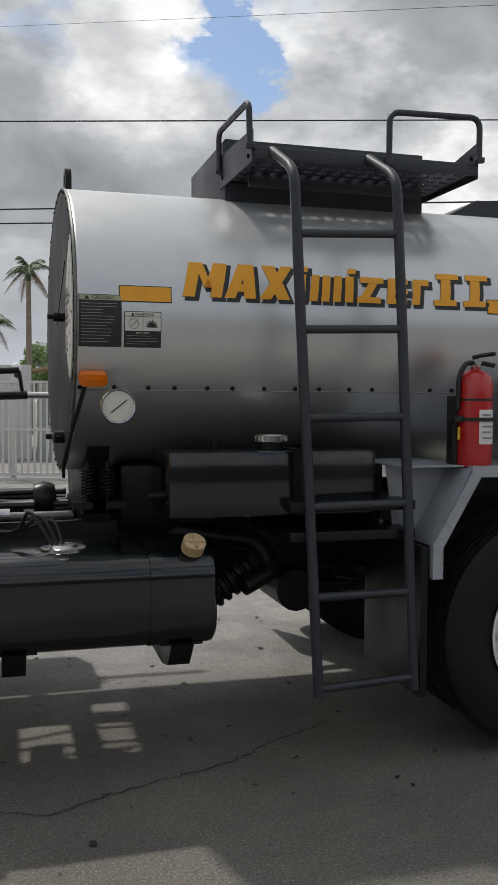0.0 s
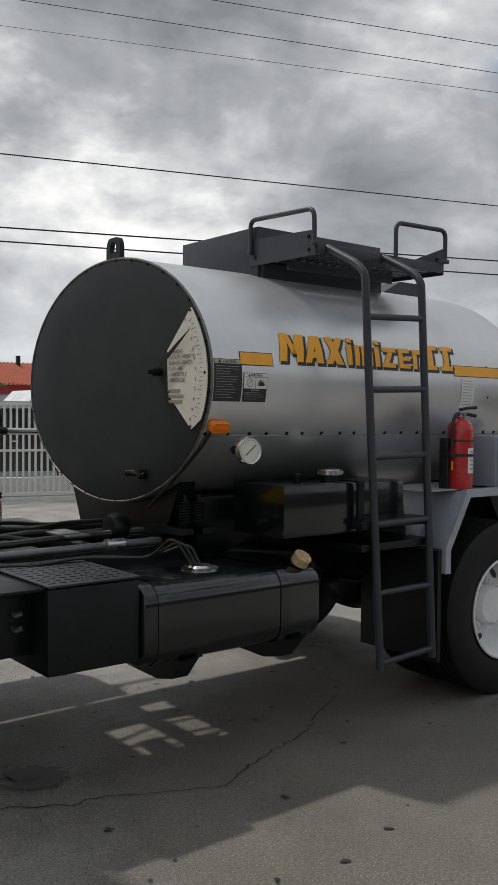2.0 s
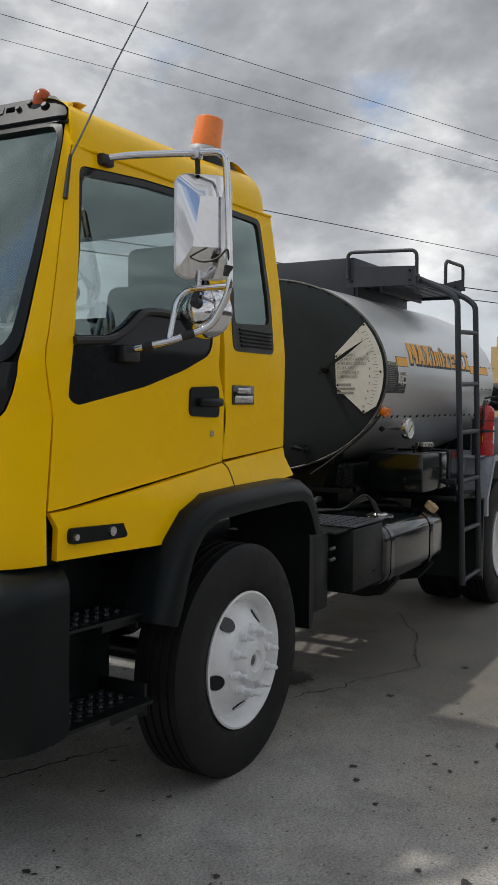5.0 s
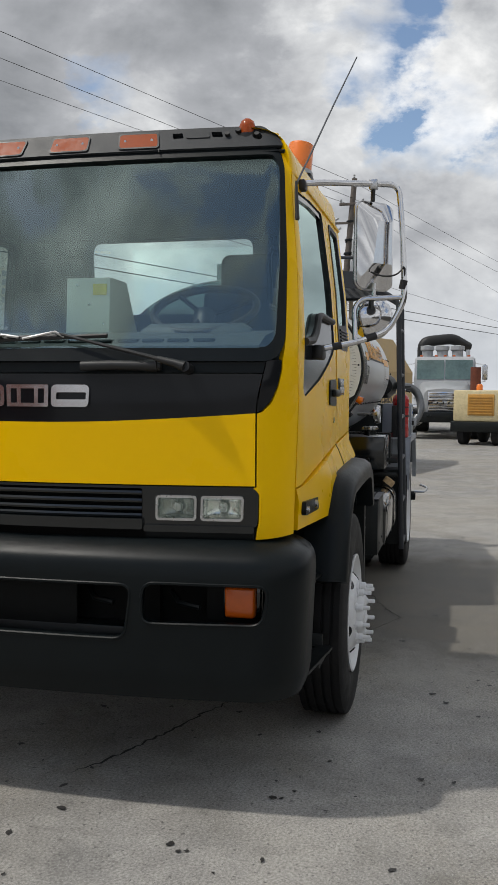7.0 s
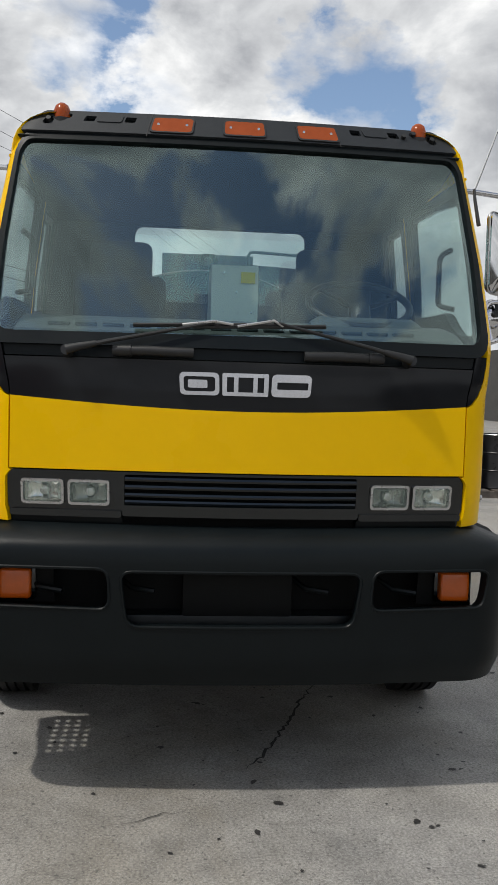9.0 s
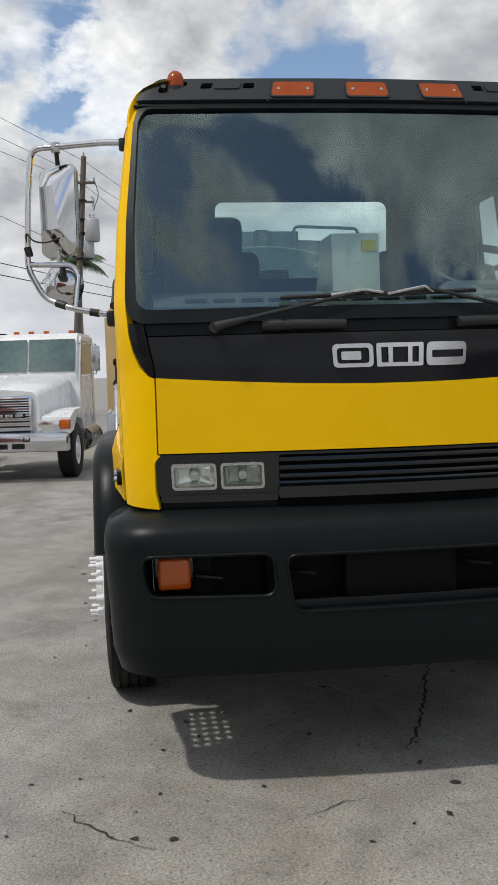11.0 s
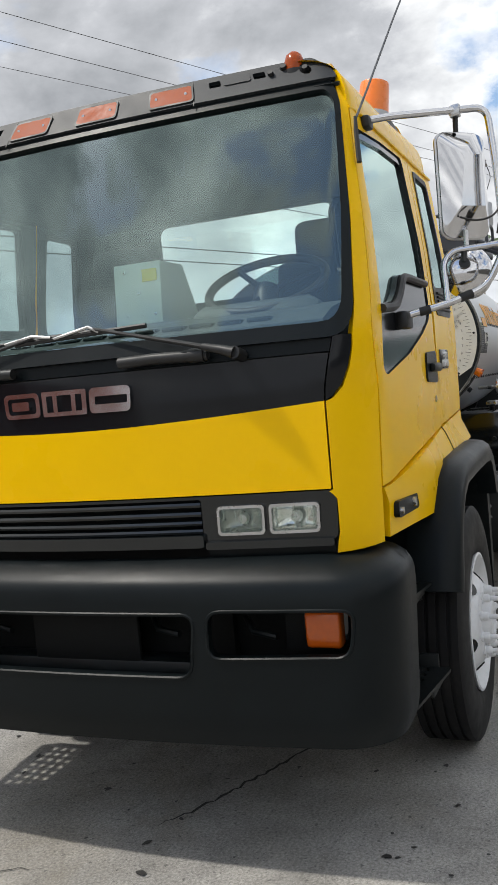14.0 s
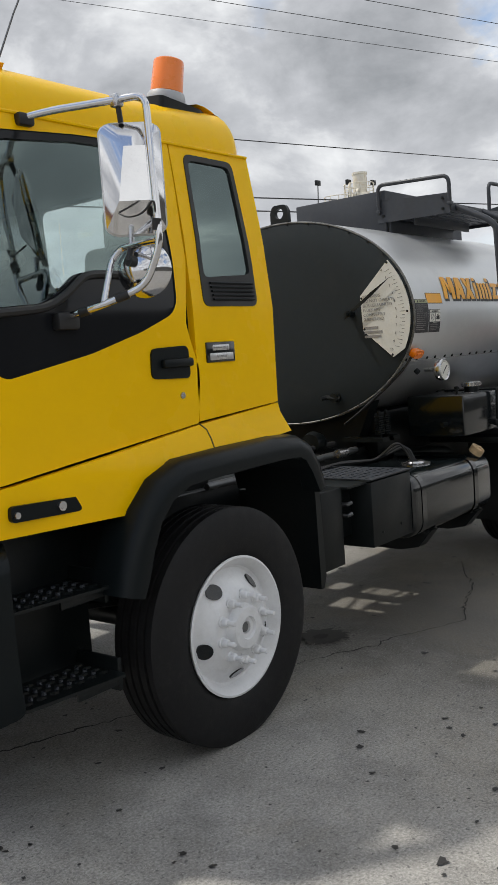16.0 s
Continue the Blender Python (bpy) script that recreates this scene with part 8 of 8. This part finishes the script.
    for s in (-1, 1):
        part("side_window", prism(bmesh.new(), [(hood + 0.18, 1.90), (hood + 0.36, cabtop - 0.15), (hood + 1.25, cabtop - 0.15), (hood + 1.25, 1.90)], xz(s * 1.022), -0.004, 0.004), TRUCKGLASS, t)
        part("door_seam", new_box(hood + 1.30, hood + 1.31, min(s * 1.02, s * 1.024), max(s * 1.02, s * 1.024), 0.9, cabtop - 0.1), CHASSIS, t)
    if roofl:
        for y in (-0.8, -0.3, 0, 0.3, 0.8):
            part("roof_lamp", new_box(hood + 0.42, hood + 0.5, y - 0.05, y + 0.05, cabtop, cabtop + 0.06, 0.01), AMBER, t)
    bp = part("bumper", new_box(-0.32, -0.12, -w, w, z0, z0 + 0.34, 0.04), bumperm or CHROME, t, "front bumper")
    for y in (-0.30, 0.0, 0.30):
        part("bumper_slot", new_box(-0.328, -0.318, y - 0.11, y + 0.11, z0 + 0.06, z0 + 0.15), CHASSIS, bp)
    for y in (-0.45, 0.45):
        part("tow_hook", new_tube([(-0.30, y - 0.05, z0 + 0.26), (-0.36, y - 0.05, z0 + 0.20), (-0.36, y + 0.05, z0 + 0.20), (-0.30, y + 0.05, z0 + 0.26)], 0.016, 6), CHASSIS, bp)
    part("frame", new_box(0.2, hood + (6.0 if tail else 1.7), -0.42, 0.42, 0.55, 0.95), CHASSIS, t)
    for x in (hood + 4.2, hood + 5.4) if tail else ():
        for s in (-1, 1):
            part("rear_wheel", new_lathe([(0.28, 0.26), (0.46, 0.26), (0.50, 0.22), (0.50, -0.22), (0.46, -0.26), (0.28, -0.26), (0.2, 0), (0, 0)], (x, s * 0.92, 0.5), "y", 28), RUBBER, t)
    t.matrix_basis = pose(*at, 0, 0, turn) @ Matrix.Scale(size, 4)
    return t


TRUCKGLASS = mat("dark_green_truck_glass", (0.10, 0.15, 0.13), 0.05, 0.0, 0.4, 1.2, 0.0, 60, 1.0)
conv_truck((9.6, 3.0, 0), -8, WHITET, "white bonneted truck with chrome grille and bumper", tail=False, size=0.87)
conv_truck((10.9, 5.6, 0), 2, CARB, "black bonneted truck beside the white one", w=1.1, size=0.87)
conv_truck((11.75, -4.25, 0), -2, WHITET, "white bonneted truck behind black drums", tail=False, hood=1.4, w=1.26, cabtop=2.73, bumperm=STEEL, size=0.90)
conv_truck((28.2, -1.15, 0), 0, GREYT, "silver-grey vacuum truck with a stack of black ducts", hood=1.5, w=1.2, cabtop=2.75, bumperm=CHASSIS, size=1.1)
vt = thing("vacuum_body", (33, -0.9, 0.95), "grey vacuum tank body with ducts and vents", "vacuum body")
part("barrel", new_tube([(33.0, -0.9, 2.15), (38.0, -0.9, 2.15)], 1.05, 28), GREYT, vt)
part("deck", new_box(32.6, 38.0, -2.0, 0.2, 0.95, 1.25), CHASSIS, vt)
part("duct", new_tube(fillet([(33.2, -0.2, 3.0), (33.2, -0.2, 3.75), (33.6, -1.4, 3.9), (34.5, -2.0, 3.6)], 0.3), 0.22, 14), SEAL, vt)
for y in (-1.6, -1.0, -0.4):
    part("vent_pot", new_lathe([(0.22, 0), (0.22, 0.5), (0.28, 0.55), (0.28, 0.7), (0, 0.75)], (32.9, y, 2.85), "z", 16), GREYMETAL, vt)
part("frame_side", new_box(32.7, 34.0, -2.1, -1.95, 1.25, 3.4, 0.02), GREYT, vt)

# tan spray-patcher body on tandem wheels
tb = thing("tan_patch_truck_body", (0, 0, 0), "tan painted equipment truck body with sloped end", "truck body")
part("box", prism(bmesh.new(), [(-2.3, 0.89), (-2.3, 2.75), (-1.2, 2.84), (0.52, 2.86), (1.97, 2.16), (1.97, 0.89)], xz(0), 0, 1.05), TANB, tb)
part("top_box", new_box(-2.2, -1.5, 0.05, 1.0, 2.74, 2.95, 0.02), TANB, tb)
for z in (2.14, 1.87):
    part("side_joint", new_box(-2.3, 1.975, -0.010, 0.004, z, z + 0.014), CHASSIS if z < 2 else TANB, tb)
part("side_band", new_box(-2.3, 1.974, -0.006, 0.002, 1.885, 2.14), mat("deeper_tan_paint", (0.45, 0.31, 0.14), 0.55, 0, 0.08, 2.5), tb)
for x in (-0.9, 0.35, 1.3):
    for z in (2.08, 1.80):
        part("panel_bolt", new_lathe([(0, -0.02), (0.02, -0.016), (0.02, 0)], (x, 0, z), "y", 8), CHASSIS, tb)
words("side_lettering", "PAVEMENTS", 0.335, lambda x, y, d: Vector((-0.80 + x * 1.0, -0.004 - d, 1.34 + y)), INK, tb, 0.003)
for k in range(5):
    part("letter_bar", new_box(-0.62 + 0.37 * k, -0.32 + 0.37 * k, -0.008, 0.002, 1.635, 1.675), GREYINK, tb)
part("side_picture", new_box(-0.62, -0.30, -0.007, 0.002, 1.12, 1.30), PAPERW, tb, "small pale sign plate")
for x in (0.0, 1.065):
    w = part("wheel", new_lathe([(0.27, 0.22), (0.42, 0.22), (0.46, 0.18), (0.46, -0.18), (0.42, -0.22), (0.27, -0.22)], (x, 0.27, 0.46), "y", 32), RUBBER, tb, "black tyre on a white rim")
    part("rim", new_lathe([(0.285, -0.22), (0.25, -0.10), (0.14, -0.10), (0.1, -0.16), (0, -0.16)], (x, 0.27, 0.46), "y", 24), WHITEP, w)
part("wheel_flap", new_box(1.62, 1.66, 0.02, 0.5, 0.15, 0.88), CHASSIS, tb)
part("chassis", new_box(-2.6, 1.9, 0.35, 0.9, 0.5, 0.89), CHASSIS, tb)
tb.matrix_basis = pose(15.40, -0.08, 0, 0, 0, -14.9)

# yellow road sweeper with a conveyor, orange machine beyond
sw = thing("road_sweeper", (0, 0, 0), "faded pale yellow road sweeper with an ochre grille", "sweeper")
part("body", new_box(0.0, 2.6, -0.75, 0.75, 0.75, 1.75, 0.06), SWEEPY, sw)
g = part("grille", new_box(-0.03, 0.02, -0.62, 0.25, 0.95, 1.62, 0.02), OCHRE, sw, "ochre louvred grille")
for k in range(7):
    part("louvre", new_box(-0.05, -0.03, -0.58, 0.21, 1.0 + k * 0.085, 1.035 + k * 0.085), OCHRE, g)
part("skirt", new_box(-0.08, 2.5, -0.8, 0.8, 0.42, 0.75, 0.03), CHASSIS, sw)
for x in (0.35, 2.1):
    for y in (-0.62, 0.5):
        part("wheel", new_lathe([(0, 0.14), (0.26, 0.14), (0.34, 0.10), (0.34, -0.10), (0.26, -0.14), (0, -0.14)], (x, y, 0.34), "y", 24), RUBBER, sw)
part("exhaust", new_tube([(0.9, 0.35, 1.7), (0.9, 0.35, 2.5)], 0.17, 14), RUST, sw, "rusty exhaust stack")
part("beacon", new_lathe([(0.1, 0), (0.1, 0.15), (0.06, 0.2), (0, 0.2)], (0.35, 0.0, 1.75), "z", 14), BEACON_M, sw)
part("side_box", new_box(1.2, 2.7, -1.0, -0.7, 0.95, 1.85, 0.03), SWEEPY, sw)
for k in range(8):
    part("side_louvre", new_box(1.4, 1.9, -1.02, -0.995, 1.05 + k * 0.08, 1.08 + k * 0.08), CHASSIS, sw)
cv = part("conveyor", prism(bmesh.new(), [(2.4, 1.25), (2.4, 1.7), (5.4, 3.2), (5.9, 3.1), (5.7, 2.8)], xz(0), -1.0, -0.35), WHITET, sw, "white inclined conveyor")
sw.matrix_basis = pose(24.6, -2.2, 0, 0, 0, -22)
om = thing("orange_machine", (0, 0, 0), "orange-yellow paving machine behind the sweeper", "machine")
part("body", prism(bmesh.new(), [(0, 0.5), (0, 1.5), (0.4, 1.95), (2.2, 2.0), (2.6, 1.4), (2.6, 0.5)], xz(0), -0.9, 0.9), OCHRE, om)
part("hopper", new_box(-0.6, 0.1, -1.0, 1.0, 0.45, 1.2, 0.05), OCHRE, om)
for y in (-0.8, 0.8):
    part("track", new_box(-0.2, 2.5, y - 0.15, y + 0.15, 0.0, 0.55, 0.15), CHASSIS, om)
part("seat", new_box(1.0, 1.5, -0.3, 0.3, 2.0, 2.5, 0.06), SEAL, om)
om.matrix_basis = pose(29.0, -4.6, 0, 0, 0, 12)

# drums on a pallet
for x, y in ((9.28, -3.94), (9.34, -4.56), (9.40, -5.18), (9.92, -4.00)):
    d = thing("steel_drum", (x, y, 0.13), "black steel drum standing on a pallet", "drum", "drums on the pallet")
    part("shell", new_lathe([(0, 0), (0.285, 0), (0.29, 0.02), (0.285, 0.03), (0.285, 0.28), (0.297, 0.295), (0.285, 0.31), (0.285, 0.57), (0.297, 0.585), (0.285, 0.60), (0.285, 0.86), (0.292, 0.87), (0.292, 0.885), (0.275, 0.885), (0.275, 0.865), (0, 0.865)], (x, y, 0.13), "z", 36), DRUMB, d)
    part("drum_label", new_lathe([(0.2875, 0.62), (0.2875, 0.74)], (x, y, 0.13), "z", 6, radians(170), radians(200)), PAPERW, d, "white paper label")
    part("rim_ring", new_lathe([(0.29, 0.872), (0.296, 0.88), (0.29, 0.89)], (x, y, 0.13), "z", 36), STEEL, d)
pl = thing("wooden_pallet", (9.6, -4.6, 0), "weathered wooden pallet under black drums", "pallet")
for k in range(7):
    part("slat", new_box(8.97, 10.25, -5.54 + k * 0.31, -5.32 + k * 0.31, 0.105, 0.128), WOODP, pl)
for x in (8.99, 9.55, 10.13):
    part("bearer", new_box(x, x + 0.1, -5.54, -3.46, 0.0, 0.105), WOODP, pl)
# grey warehouse far behind the parked trucks
wh = thing("grey_warehouse", (28, 10, 0), "long grey warehouse with a dark flat roof edge", "warehouse")
part("wall", new_box(22, 34, 4.7, 16, 0, 2.6, 0.02), WALLG, wh)
part("roof", new_box(21.9, 34.2, 4.6, 16.2, 2.6, 2.9, 0.02), CHASSIS, wh)
fb = thing("distant_building", (85, -25, 0), "distant white flat-roofed building with windows", "building")
part("wall", new_box(80, 90, -30, -9, 0, 4.2, 0.02), WALLW, fb)
for k in range(7):
    part("window", new_box(79.95, 80.02, -28.5 + k * 2.7, -27.0 + k * 2.7, 2.2, 3.4), DARKGLASS, fb)

# plain rust-red metal shed and an added dark wall that close the yard, seen only in reflections
rs = thing("red_metal_shed", (-20, 14, 0), "plain rust-red metal shed across the yard", "shed")
part("wall", new_box(-34, -10, 13.0, 19.0, 0, 5.2, 0.02), mat("rust_red_sheet", (0.23, 0.055, 0.035), 0.6, 0, 0.15, 2), rs)
part("roof", new_box(-34.2, -9.8, 12.8, 19.2, 5.2, 5.35), GREYMETAL, rs)
# unseen wall, added dark so the glossy door panels reflect less light
solo("reflection_wall_south", new_box(-45, 55, -21.4, -21.0, 0, 4.6), WALLD, (0, -21.2, 0), "long plain dark wall added to darken reflections", "wall", kind="structure")
